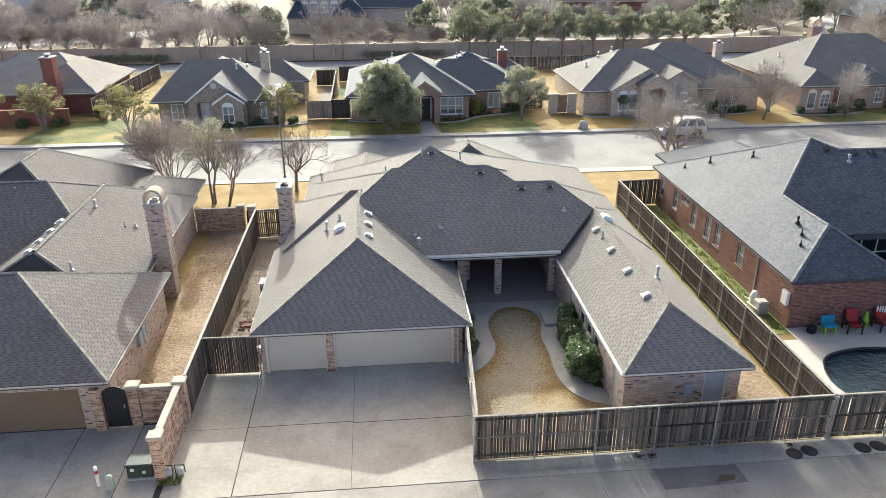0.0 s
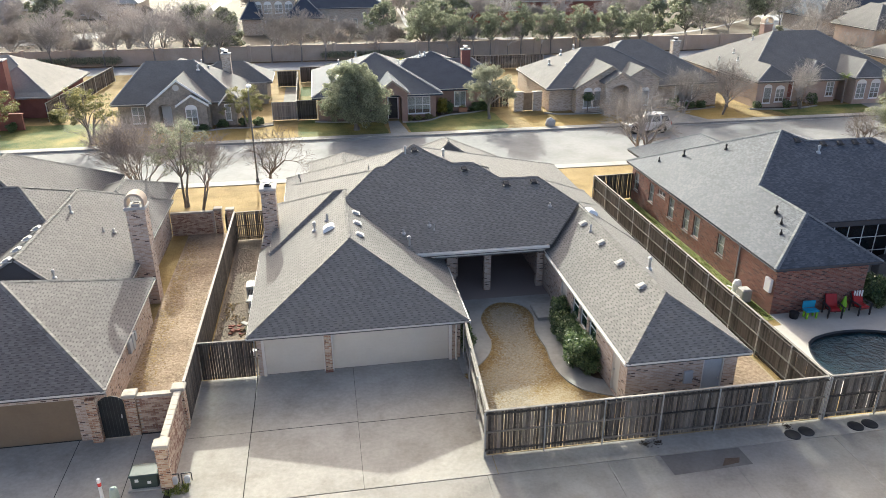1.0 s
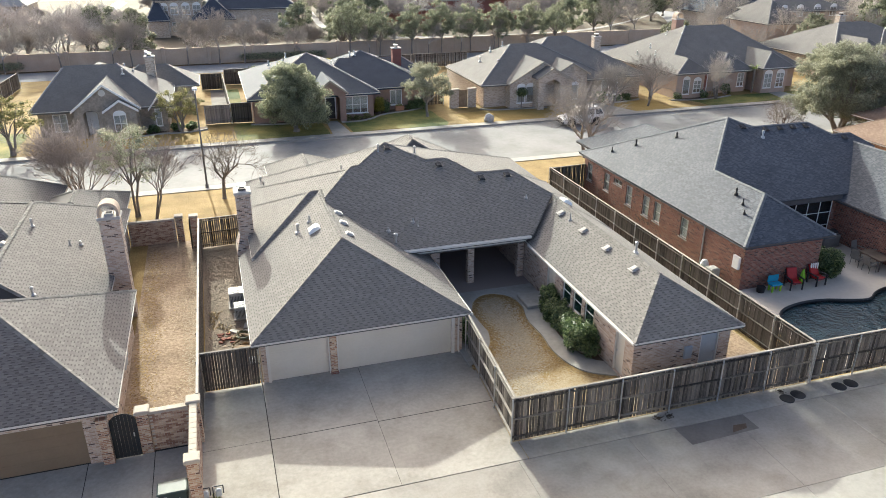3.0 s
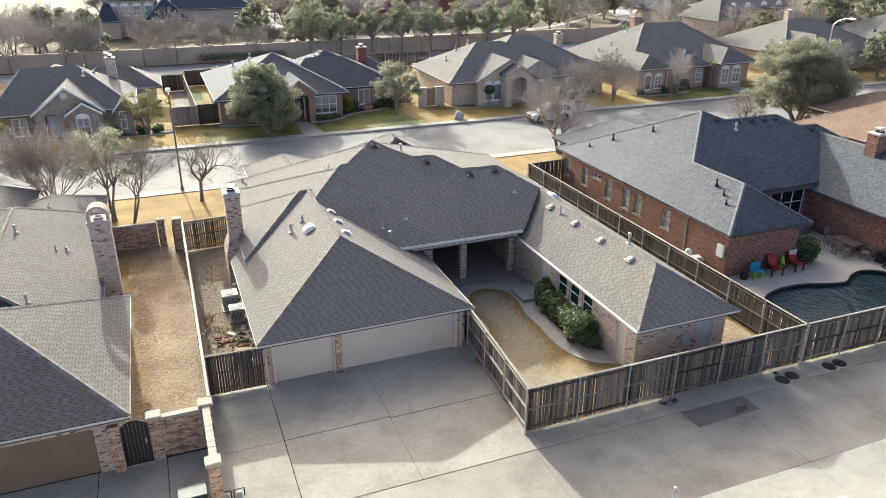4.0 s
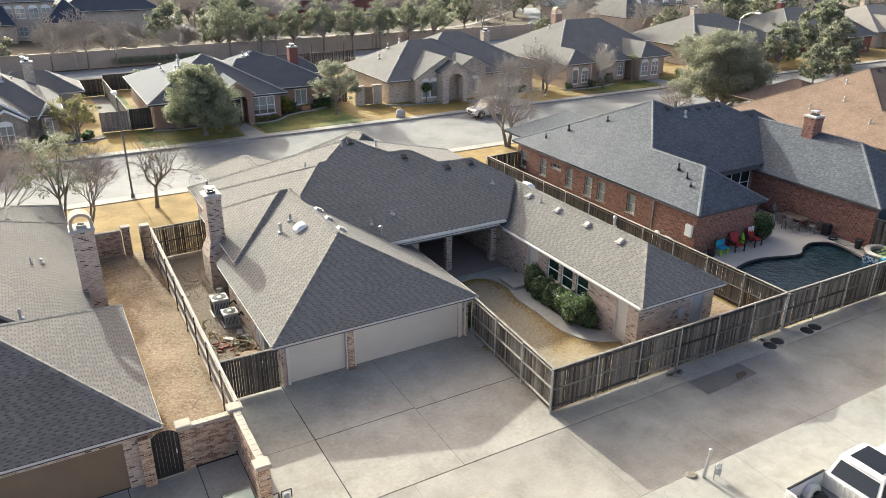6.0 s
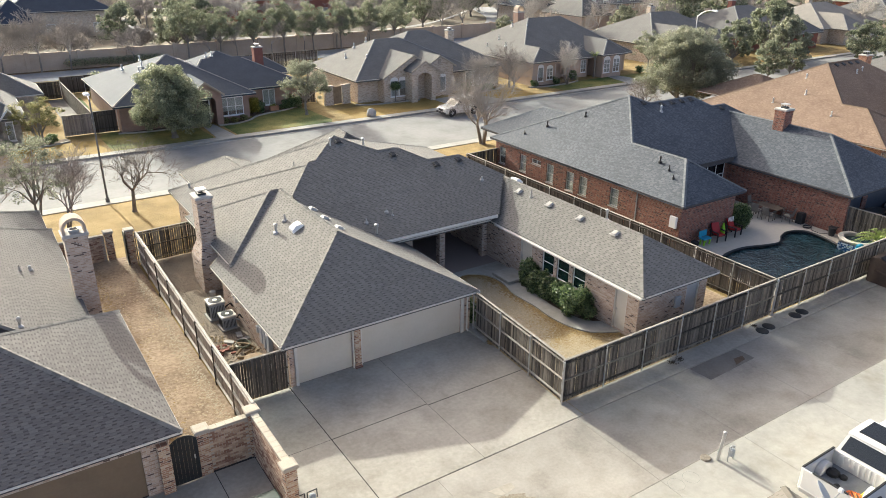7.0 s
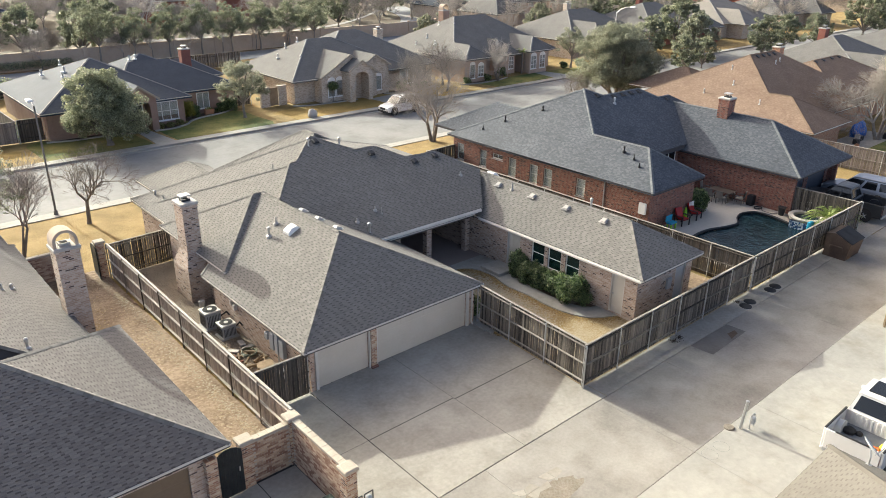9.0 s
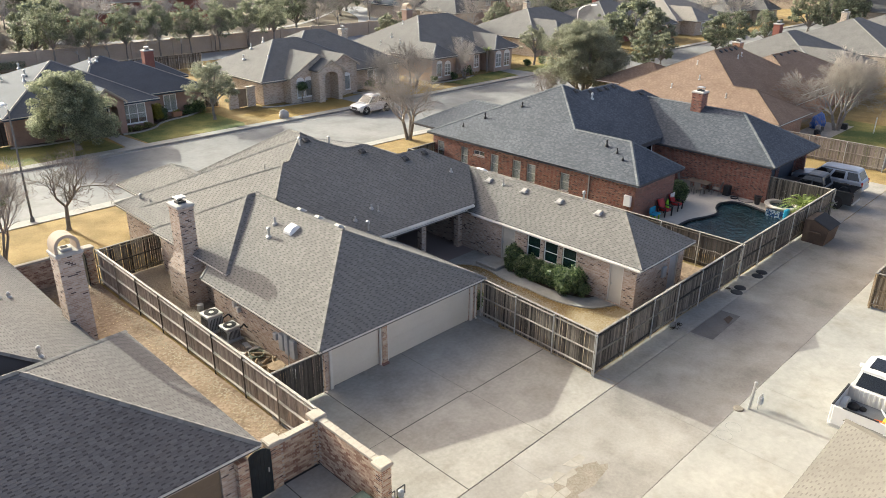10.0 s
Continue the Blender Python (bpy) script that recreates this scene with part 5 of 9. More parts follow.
Shape().path([(-4.3, 29.5, 0.7), (-4.3, 29.5, 0.1)], 0.03).path([(-4.3, 33.0, 0.4), (-4.5, 33.2, 0.5)], 0.03).part("conduit", METAL, house)
for y, z in ((33.6, 1.35), (33.3, 1.2)):
    Shape().rbox(-4.36, -4.2, y - 0.1, y + 0.1, z, z + 0.25, 0.02).part("junction_box", TRIM, house)
for (x, y), (bx, by) in (((-4.58, 34.5), (-4.2, 34.2)), ((-4.45, 33.2), (-4.2, 32.9))):
    Shape().path([(x, y, 0.3), (x + 0.1, y - 0.12, 0.55), (bx - 0.1, by, 0.75), (bx - 0.04, by - 0.1, 0.6), (bx, by - 0.1, 0.6)], 0.035, 6).thing("refrigerant_line", BLACK, "black insulated pipe from air conditioner to wall", "pipe")
logs = random.Random(5)
for k in range(16):
    x, y = -4.85 + logs.uniform(-0.4, 0.4), 30.4 + logs.uniform(-0.7, 1.3)
    a, l, z = logs.uniform(0, 3.14), logs.uniform(0.12, 0.28), logs.choice((0.07, 0.08, 0.15))
    Shape().tube((x - l * math.cos(a), y - l * math.sin(a), z), (x + l * math.cos(a), y + l * math.sin(a), z + 0.04), 0.035 + logs.random() * 0.05, 0.05, 7).thing("log", WOOD_BROWN, "split firewood log lying on the gravel", "log", group="firewood beside the garage")
for x, y, r, h in ((-5.0, 29.35, 0.34, 0.5), (-4.65, 29.75, 0.2, 0.3)):
    Shape().lathe((x, y, 0.02), [(r * 1.08, 0), (r * 0.95, h * 0.6), (r * 1.02, h), (r * 0.5, h + 0.01), (0, h)], 12).thing("log", WOOD_BROWN, "cut tree stump standing on the gravel", "stump")
hs = [(-4.8 + (0.3 + 0.04 * math.sin(t * 1.7)) * math.cos(t * 0.7), 31.15 + (0.36 + 0.03 * math.cos(t * 2.3)) * math.sin(t * 0.7), 0.14 + t * 0.003) for t in range(40)]
Shape().path(hs, 0.018, 5).thing("hose", material("green_hose", (0.10, 0.11, 0.07), (0.19, 0.20, 0.14), 3, 20, 0.6), "coiled grey-green garden hose on the firewood", "hose", base=(-4.8, 31.15, 0.1))
for x, y, a in ((-4.55, 31.8, 20), (-4.6, 32.3, 80), (-5.2, 31.9, 130)):
    ob = Shape().rbox(-0.28, 0.28, -0.13, 0.13, 0, 0.06, 0.015).thing("paving_stone", ASH, "loose pale paving stone on the gravel", "paving stone", base=(0, 0, 0))
    ob.matrix_basis = pose(x, y, 0.02, 4, 3, a)
Shape().lathe((-4.55, 28.75, 0.02), [(0.13, 0), (0.15, 0.32), (0.13, 0.34), (0, 0.34)], 12).thing("bucket", WHITE, "white plastic bucket by the gate", "bucket")
Shape().lathe((-4.45, 36.6, 0.02), [(0.14, 0), (0.16, 0.36), (0.14, 0.38), (0, 0.38)], 12).thing("bucket", ASH, "pale bucket by the chimney", "bucket")
bk = random.Random(15)
for q in range(14):
    ob = Shape().rbox(-0.1, 0.1, -0.05, 0.05, 0, 0.06, 0.006).thing("brick", BRICK_FAR_RED, "loose red brick lying on the gravel", "brick", base=(0, 0, 0), group="bricks on the gravel")
    ob.matrix_basis = pose(-5.6 + bk.uniform(-0.3, 0.3), 31.4 + bk.uniform(-0.5, 0.5), 0.02 + 0.062 * (q % 3 == 2), bk.uniform(-5, 5), bk.uniform(-5, 5), bk.uniform(0, 180))
# loose stones of the side yard
peb = Shape()
stones = random.Random(12)
for _ in range(5200):
    x, y = stones.uniform(-6.45, -4.3), stones.uniform(27.5, 42.3)
    r = stones.uniform(0.015, 0.042)
    q, h = stones.uniform(0, 3.1), r * stones.uniform(0.5, 0.9)
    ring = [(x + r * stones.uniform(0.7, 1.2) * math.cos(q + k * 1.5708), y + r * stones.uniform(0.7, 1.2) * math.sin(q + k * 1.5708), 0.02) for k in range(4)]
    for a, b in zip(ring, ring[1:] + ring[:1]):
        peb.face(a, b, (x, y, 0.02 + h))
peb.thing("gravel", material("gravel_stones", (0.15, 0.122, 0.095), (0.31, 0.262, 0.212), 0.8, 20, 0.95, 0.2, island=0.6), "loose brown and grey gravel of the side yard", "gravel", base=(-5.4, 35, 0.02), kind="stuff")
tufts("weeds", rect(-7.0, -6.2, 20.1, 20.65), 220, 0.12, STRAW_GREEN, "green weeds at the foot of the gas meters", 8, z=0.0)
tufts("grass", rect(-6.3, -5.3, 31.5, 34.2), 60, 0.11, STRAW, "dry straw weeds in the gravel", 6)

# trampled clods of the neighbouring side yard
clods = Shape()
cl_r = random.Random(18)
for _ in range(1500):
    x, y = cl_r.uniform(-9.5, -6.95), cl_r.uniform(24.3, 43.6)
    if noise.noise((x * 0.9, y * 0.5, 3)) < -0.12:
        continue
    r = cl_r.uniform(0.03, 0.11)
    q, h = cl_r.uniform(0, 3.1), r * cl_r.uniform(0.05, 0.14)
    ring = [(x + r * cl_r.uniform(0.7, 1.4) * math.cos(q + k * 1.2566), y + r * cl_r.uniform(0.6, 1.0) * math.sin(q + k * 1.2566), 0.018) for k in range(5)]
    for a, b in zip(ring, ring[1:] + ring[:1]):
        clods.face(a, b, (x, y, 0.02 + h))
clods.thing("dirt_clods", material("dirt_clods", (0.20, 0.14, 0.084), (0.37, 0.285, 0.195), 0.5, 14, 0.98, 0.5, island=0.5, depth=0.02), "trampled clods of dry soil and straw", "soil", base=(-8.2, 34, 0.02), kind="stuff")
tufts("grass", rect(-9.5, -7.2, 34.0, 42.0), 9, 0.03, STRAW, "straw tufts in the trampled side yard", 19)
# wet leaves against the fence foot
LITTER = material("wet_leaf_litter", (0.025, 0.018, 0.012), (0.085, 0.06, 0.04), 6, 40, 0.9, 0.5)
for x, y, seed in ((10.35, 20.0, 1), (10.85, 20.0, 2), (16.2, 20.1, 3)):
    lr = random.Random(seed)
    heap = Shape()
    for _ in range(90):
        a, d, h = lr.uniform(0, 6.3), abs(lr.gauss(0, 0.1)), lr.uniform(0.005, 0.05)
        px, py, w = x + d * math.cos(a), y + d * math.sin(a), lr.uniform(0.02, 0.045)
        heap.face((px - w, py, h), (px, py - w * 0.6, h + 0.01), (px + w, py, h + 0.004), (px, py + w * 0.6, h + 0.016))
    heap.thing("leaf_heap", LITTER, "small dark heap of wet leaves by the fence", "leaves", base=(x, y, 0.004))
# ---- fences ----
fence("fence", (4.25, 20.3), (17.75, 20.3), 1.98, "weathered grey board fence along the alley", picket_side=1)
fence("fence", (17.85, 20.3), (31.1, 20.2), 1.98, "weathered grey board fence round the pool yard", picket_side=1)
fence("fence", (31.1, 20.25), (31.0, 24.4), 1.9, "grey board fence joining the brick wing", picket_side=1)
fence("fence", (4.3, 20.4), (4.75, 27.0), 1.98, "grey board fence beside the driveway with bare rails", picket_side=-1, rail_wood=WOOD_PALE)
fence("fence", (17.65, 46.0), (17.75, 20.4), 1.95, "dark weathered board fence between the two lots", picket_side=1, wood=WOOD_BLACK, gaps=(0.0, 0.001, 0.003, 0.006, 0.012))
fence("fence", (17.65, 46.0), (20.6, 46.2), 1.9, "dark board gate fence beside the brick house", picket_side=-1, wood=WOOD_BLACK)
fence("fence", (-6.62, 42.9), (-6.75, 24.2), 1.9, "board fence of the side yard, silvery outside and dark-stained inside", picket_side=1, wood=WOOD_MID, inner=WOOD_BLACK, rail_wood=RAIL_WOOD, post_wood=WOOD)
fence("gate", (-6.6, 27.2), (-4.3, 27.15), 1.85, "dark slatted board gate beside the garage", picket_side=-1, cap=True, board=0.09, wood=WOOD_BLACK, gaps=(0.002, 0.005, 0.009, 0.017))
fence("gate", (-6.55, 42.7), (-3.2, 42.9), 1.9, "dark slatted board gate to the front lawn", picket_side=1, board=0.1, gaps=(0.006, 0.014, 0.022))

# ---- the neighbour with the brown garage ----
nb = empty("house", (-14, 33, 0), "tan brick house with pale grey hip roof and brown garage door", "house")
r = Roof(100)
r.hip(-26.0, -9.3, 23.4, 33.0, 2.32, (-21.0, 28.4), (-14.1, 28.4), 4.74, show="SE")
r.hip(-18.7, -10.4, 29.0, 44.6, 2.3, (-14.5, 31.0), (-14.5, 40.6), 4.62, show="E")
r.hip(-30.0, -11.2, 31.5, 45.5, 2.3, (-24.0, 38.2), (-16.5, 38.2), 5.66, show="SE")
r.hip(-25.5, -14.6, 38.0, 50.5, 2.3, (-19.9, 43.0), (-19.9, 46.0), 5.4, show="E")
r.hip(-15.5, -10.6, 41.0, 48.0, 2.3, (-13.2, 43.0), (-13.2, 45.2), 3.6, show="E")
nb_roof = r.build(nb, (SHINGLE_N_BASE, SHINGLE_N, SHINGLE_CAP), "pale grey laminated shingles")
wall(nb, BRICK_TAN, "x", 23.72, -25, -9.7, 0, 2.16, holes=[(-16.2, -10.55, 0, 1.86)], thick=0.25)
garage_door(nb, -16.2, -10.55, 23.78, 0.0, 1.86, BROWN_PAINT, "brown sectional garage door")
wall(nb, BRICK_TAN, "y", -9.7, 23.72, 32.8, 0, 2.16, thick=-0.22)
wall(nb, BRICK_TAN, "x", 32.8, -10.7, -9.7, 0, 2.16, thick=-0.22)
wall(nb, BRICK_TAN, "y", -10.7, 32.58, 44.3, 0, 2.15, thick=-0.22, butt=(True, True))
wall(nb, BRICK_TAN, "x", 44.3, -25, -10.7, 0, 2.15, thick=-0.22)
wall(nb, BRICK_TAN, "y", -25, 23.72, 44.3, 0, 2.0, thick=0.22)
chimney(nb, -10.62, -9.72, 34.9, 35.75, 0, 5.32, BRICK_TAN, arch=True, label="tan brick chimney with an arched hood")
for x, y, h, c in ((-12.9, 30.7, 0.5, True), (-11.9, 30.9, 0.35, False), (-14.0, 37.5, 0.5, True), (-12.4, 36.8, 0.4, False), (-12.0, 37.2, 0.25, True), (-18.0, 37.8, 0.3, True)):
    vent_pipe(nb_roof, (x, y, 4.6 - max(0, x + 14.5) * 0.56 if x > -16 else 5.2), h * 0.75, 0.05 if c else 0.032, cap=c)
for y in (33.5, 32.2, 31.0, 34.8):
    box_vent(nb_roof, (-14.75, y, 4.55), 0.5, -90)
for y, z, w, h in ((28.4, 1.0, 0.2, 0.6), (28.9, 0.9, 0.16, 0.75), (29.3, 1.1, 0.12, 0.4)):
    Shape().rbox(-9.7, -9.56, y - w, y + w, z, z + h, 0.02).part("meter_box", METAL_BOX, nb)
Shape().path([(-9.62, 24.4, 1.9), (-9.62, 24.4, 0.05)], 0.04).part("downpipe", TRIM, nb)

# ---- brick garden walls ----
BRICK_MESHES = {}


def brick_wall(name, axis, at, a0, a1, h, label, thick=0.2, singles=300, face=(1, -1)):
    """A low wall whose face bricks stand proud of recessed mortar; the nearest are single pieces."""
    wbase = Shape()
    if axis == "x":
        wbase.box(a0, a1, at - thick / 2, at + thick / 2, 0, h)
    else:
        wbase.box(at - thick / 2, at + thick / 2, a0, a1, 0, h)
    w = wbase.thing(name, MORTAR, label, "garden wall", kind="structure")
    rng = random.Random(int(a0 * 10) + 3)
    rest, made = Shape(), 0
    rows = int(h / 0.075)
    key = axis
    if key not in BRICK_MESHES:
        s = Shape()
        if axis == "x":
            s.rbox(-0.097, 0.097, -0.012, 0.012, 0, 0.064, 0.006)
        else:
            s.rbox(-0.012, 0.012, -0.097, 0.097, 0, 0.064, 0.006)
        BRICK_MESHES[key] = s.mesh("brick", BRICK_SINGLE)
    for side in face:
        for rr in reversed(range(rows)):
            u = a0 + 0.1 + (0.105 if rr % 2 else 0)
            while u < a1 - 0.08:
                d = at + side * (thick / 2 + rng.uniform(-0.002, 0.003))
                z = rr * 0.075 + 0.004
                if made < singles:
                    b = new("brick", BRICK_MESHES[key])
                    b.parent = w
                    b.location = Vector((u, d, z) if axis == "x" else (d, u, z)) - w.location
                    made += 1
                elif axis == "x":
                    rest.box(u - 0.097, u + 0.097, d - 0.012, d + 0.012, z, z + 0.064)
                else:
                    rest.box(d - 0.012, d + 0.012, u - 0.097, u + 0.097, z, z + 0.064)
                u += 0.208
    if rest.f:
        rest.part("brickwork", BRICK_ISLAND, w, kind="stuff")
    cope = Shape()
    u = a0
    while u < a1 - 0.05:
        e = min(u + 0.3, a1)
        if axis == "x":
            cope.rbox(u + 0.002, e - 0.002, at - thick / 2 - 0.03, at + thick / 2 + 0.03, h, h + 0.08, 0.008)
        else:
            cope.rbox(at - thick / 2 - 0.03, at + thick / 2 + 0.03, u + 0.002, e - 0.002, h, h + 0.08, 0.008)
        u = e
    cope.part("coping", CAST_STONE, w, "pale cast stone coping")
    return w


def brick_post(x, y, h, half=0.2, label="square brick gate post with a pale cap"):
    p = empty("gate_post", (x, y, 0), label, "post", "brick posts")
    Shape().rbox(x - half, x + half, y - half, y + half, 0, h, 0.012).part("shaft", BRICK_MIX, p)
    Shape().rbox(x - half - 0.06, x + half + 0.06, y - half - 0.06, y + half + 0.06, h, h + 0.12, 0.03).part("cap", CAST_STONE, p, "pale cast stone cap")
    return p


MORTAR = material("mortar", (0.36, 0.31, 0.26), (0.50, 0.44, 0.37), 2, 30, 0.95, 0.3)
CAST_STONE = material("cast_stone", (0.33, 0.285, 0.23), (0.46, 0.41, 0.34), 1.5, 18, 0.9, 0.2)
BRICK_SINGLE = material("single_brick", (0.25, 0.135, 0.095), (0.52, 0.39, 0.285), 2.5, 25, 0.92, 0.3, vary=0.6, depth=0.006)
BRICK_ISLAND = material("laid_brick", (0.25, 0.135, 0.095), (0.52, 0.39, 0.285), 2.5, 25, 0.92, 0.3, island=0.6, depth=0.006)
brick_wall("wall_garden", "x", 23.95, -8.4, -7.05, 1.62, "mixed tan and red brick garden wall", singles=220)
brick_wall("wall_garden", "y", -6.85, 20.75, 23.8, 1.75, "mixed brick garden wall beside the driveway", singles=300, face=(-1, 1))
for x, y, h in ((-8.62, 23.95, 1.72), (-6.85, 24.0, 1.78), (-6.88, 20.6, 1.78), (-6.85, 43.2, 1.95), (-7.75, 44.4, 1.6)):
    brick_post(x, y, h)
Shape().rbox(-10.1, -9.72, 23.5, 23.72, 0, 1.9, 0.012).part("pilaster", BRICK_MIX, nb)
brick_wall("wall_garden", "x", 44.4, -10.65, -8.0, 1.45, "shaded brick garden wall to the front", singles=0)
# arched iron gates
def iron_gate(x0, x1, y, h, label):
    gt = empty("gate", ((x0 + x1) / 2, y, 0), label, "gate")
    n, mid, half = 14, (x0 + x1) / 2, (x1 - x0) / 2
    arc = [(mid + half * math.cos(math.pi * k / n), y, h - 0.32 + 0.32 * math.sin(math.pi * k / n)) for k in range(n + 1)]
    s = Shape().path([(x1, y, 0.05)] + arc + [(x0, y, 0.05), (x1, y, 0.05)], 0.022, 6)
    s.part("gate_frame", IRON, gt)
    for k in range(7):
        u = x0 + (k + 0.5) * (x1 - x0) / 7
        top = h - 0.32 + 0.32 * math.sqrt(max(0, 1 - ((u - mid) / half) ** 2))
        Shape().box(u - (x1 - x0) / 14 + 0.004, u + (x1 - x0) / 14 - 0.004, y - 0.012, y + 0.012, 0.06, top).part("board", IRON, gt)
    Shape().box(x1 - 0.14, x1 - 0.1, y - 0.06, y - 0.02, 0.9, 1.05).part("latch", METAL, gt)
    return gt


iron_gate(-9.7, -8.84, 23.72, 1.86, "arched black metal gate in a brick wall")
iron_gate(-7.65, -6.52, 43.45, 1.85, "dark arched gate standing open").rotation_euler.z = radians(86)

# utility things by the brick wall
tr = empty("transformer_box", (-7.65, 20.9, 0), "dark green utility transformer cabinet on concrete", "transformer")
Shape().rbox(-8.1, -7.2, 20.6, 21.2, 0.05, 0.55, 0.03).part("body", GREEN_BOX, tr)
Shape().rbox(-8.14, -7.16, 20.56, 21.24, 0.55, 0.61, 0.03).part("lid", GREEN_BOX, tr)
Shape().box(-7.95, -7.83, 20.585, 20.598, 0.33, 0.45).part("sticker", WHITE, tr)
Shape().box(-7.55, -7.43, 20.585, 20.598, 0.22, 0.33).part("sticker", WHITE, tr)
Shape().rbox(-8.2, -7.1, 20.5, 21.3, 0.0, 0.05, 0.01).part("pad", ASH, tr)
mk = empty("marker_post", (-9.0, 20.35, 0), "white utility marker post with a red band", "marker post")
Shape().lathe((-9.0, 20.35, 0), [(0.06, 0), (0.06, 0.75), (0.07, 0.76), (0.05, 0.85)], 10).part("tube", WHITE, mk)
Shape().lathe((-9.0, 20.35, 0.55), [(0.0625, 0), (0.0625, 0.14)], 10).part("band", material("red_band", (0.45, 0.03, 0.03), (0.55, 0.05, 0.05), 2, 20, 0.6), mk)
Shape().lathe((-8.55, 20.2, 0), [(0.16, 0), (0.15, 0.35), (0.12, 0.5), (0.05, 0.56)], 12).thing("utility_pedestal", material("pale_green_plastic", (0.30, 0.36, 0.30), (0.40, 0.46, 0.40), 2, 20, 0.6), "pale green plastic utility pedestal", "pedestal")
gm = empty("gas_meter", (-6.5, 20.5, 0), "grey gas meter with bent pipes", "gas meter")
for dx in (0, 0.42):
    Shape().rbox(-6.72 + dx, -6.53 + dx, 20.42, 20.58, 0.2, 0.46, 0.04).part("meter", METAL_BOX, gm)
    Shape().path([(-6.8 + dx, 20.5, 0), (-6.8 + dx, 20.5, 0.58), (-6.47 + dx, 20.5, 0.58), (-6.47 + dx, 20.5, 0.25)], 0.02).part("pipe", METAL_DARK, gm)

# ---- the red brick neighbour with the pool ----
rb = empty("house", (27, 36, 0), "red brick house with slate-blue shingle hip roof", "house")
r = Roof(200)
zb = lambda y: 3.08 + 0.56 * (y - 32.45)
r.hip(20.26, 25.95, 28.1, 40.0, 2.72, (23.1, 30.6), (23.1, 36.5), 4.5, show="SE", cap=False)
r.hip(20.26, 38.0, 32.9, 46.6, 2.72, (26.45, 38.74), (26.55, 38.74), 6.55, show="", cap=False)
zw = lambda x: 2.72 + 0.6176 * (x - 20.2)
r.hip(22.5, 38.0, 33.0, 43.0, 2.75, (27.6, 37.85), (32.0, 37.85), 6.03, show="")
r.hip(24.0, 38.2, 33.0, 41.0, 2.75, (30.0, 36.75), (34.7, 36.75), 5.4, show="")
r.hip(30.3, 38.4, 23.9, 40.0, 2.72, (34.3, 28.2), (34.3, 37.0), 5.1, show="SWE")
r.hip(21.5, 29.5, 40.0, 49.5, 2.7, (25.6, 43.0), (25.6, 46.6), 4.4, show="W")
r.plane([(x, y, zb(y)) for x, y in ((24.0, 32.45), (33.0, 32.45), (35.6, 35.6), (34.6, 36.75), (33.1, 36.75), (32.0, 37.87), (27.6, 37.87), (26.45, 38.74), (23.1, 35.0))])
r.plane([(x, y, zw(x)) for x, y in ((20.2, 28.1), (23.1, 30.6), (23.1, 35.0), (26.45, 38.74), (20.2, 46.6))])
r.slab(25.6, 31.0, 32.47, 36.5, 2.75, 3.0)
for a, b in (((23.1, 35.0), (26.45, 38.74)), ((27.6, 37.87), (26.45, 38.74)), ((27.6, 37.87), (32.0, 37.87)), ((33.1, 36.75), (32.0, 37.87)), ((33.1, 36.75), (34.6, 36.75))):
    cap_line(r.caps, (*a, zb(a[1])), (*b, zb(b[1])), 0.1)
for a, b in (((20.2, 46.6, 2.72), (26.45, 38.74, 6.58)), ((20.2, 28.1, 2.72), (23.1, 30.6, 4.51)), ((25.95, 28.1, 2.72), (23.1, 30.6, 4.51)), ((23.1, 30.6, 4.5), (23.1, 35.0, 4.5))):
    cap_line(r.caps, a, b)
EAVE_DARK = material("dark_fascia", (0.06, 0.055, 0.055), (0.10, 0.09, 0.09), 2, 20, 0.6)
r.board_mat = EAVE_DARK
SHINGLE_B_BASE = material("shingle_slate_base", (0.030, 0.037, 0.050), (0.062, 0.072, 0.090), 0.5, 60, 0.8, 0.3, depth=0.006, spec=0.35)
SHINGLE_B_CAP = material("shingle_slate_cap", (0.105, 0.116, 0.126), (0.185, 0.196, 0.205), 2, 60, 0.95, 0.3, island=0.3, depth=0.006)
r.board(25.9, 30.5, 32.42, 32.45, 2.8, 3.06)
rb_roof = r.build(rb, (SHINGLE_B_BASE, SHINGLE_B, SHINGLE_B_CAP), "dark slate-blue laminated shingles")
wins = [(45.1, 45.85, 0.85, 2.12), (42.65, 43.35, 0.85, 2.12), (41.0, 42.05, 1.75, 2.12), (39.65, 40.4, 0.8, 2.15), (37.6, 38.35, 0.8, 2.15), (36.3, 37.05, 0.85, 2.15), (33.45, 34.2, 0.95, 2.15)]
wall(rb, BRICK_RED, "y", 20.62, 28.5, 46.3, 0, 2.55, holes=wins, thick=0.22)
for a, b, lo, hi in wins:
    window(rb, "y", 20.62, a, b, lo, hi, 1, bars=(1, 2) if hi - lo > 0.6 else (2, 1), blind=hi - lo > 0.6, trim=TRIM, glass=GLASS_CLEAR)
Shape().path([(20.58, 31.9, 2.5), (20.58, 31.9, 0.05)], 0.045).part("downpipe", ASH, rb)
Shape().rbox(20.46, 20.62, 28.68, 29.18, 1.15, 1.85, 0.02).part("meter_box", WHITE, rb, "white electric panel box")
wall(rb, BRICK_RED, "x", 28.5, 20.62, 25.55, 0, 2.55, thick=0.22)
wall(rb, BRICK_RED, "y", 25.55, 28.5, 33.0, 0, 2.7, thick=-0.22, butt=(True, False))
wall(rb, BRICK_RED, "x", 33.0, 25.55, 30.75, 0, 2.78, holes=[(26.0, 30.5, 0.1, 2.6)], thick=0.22)
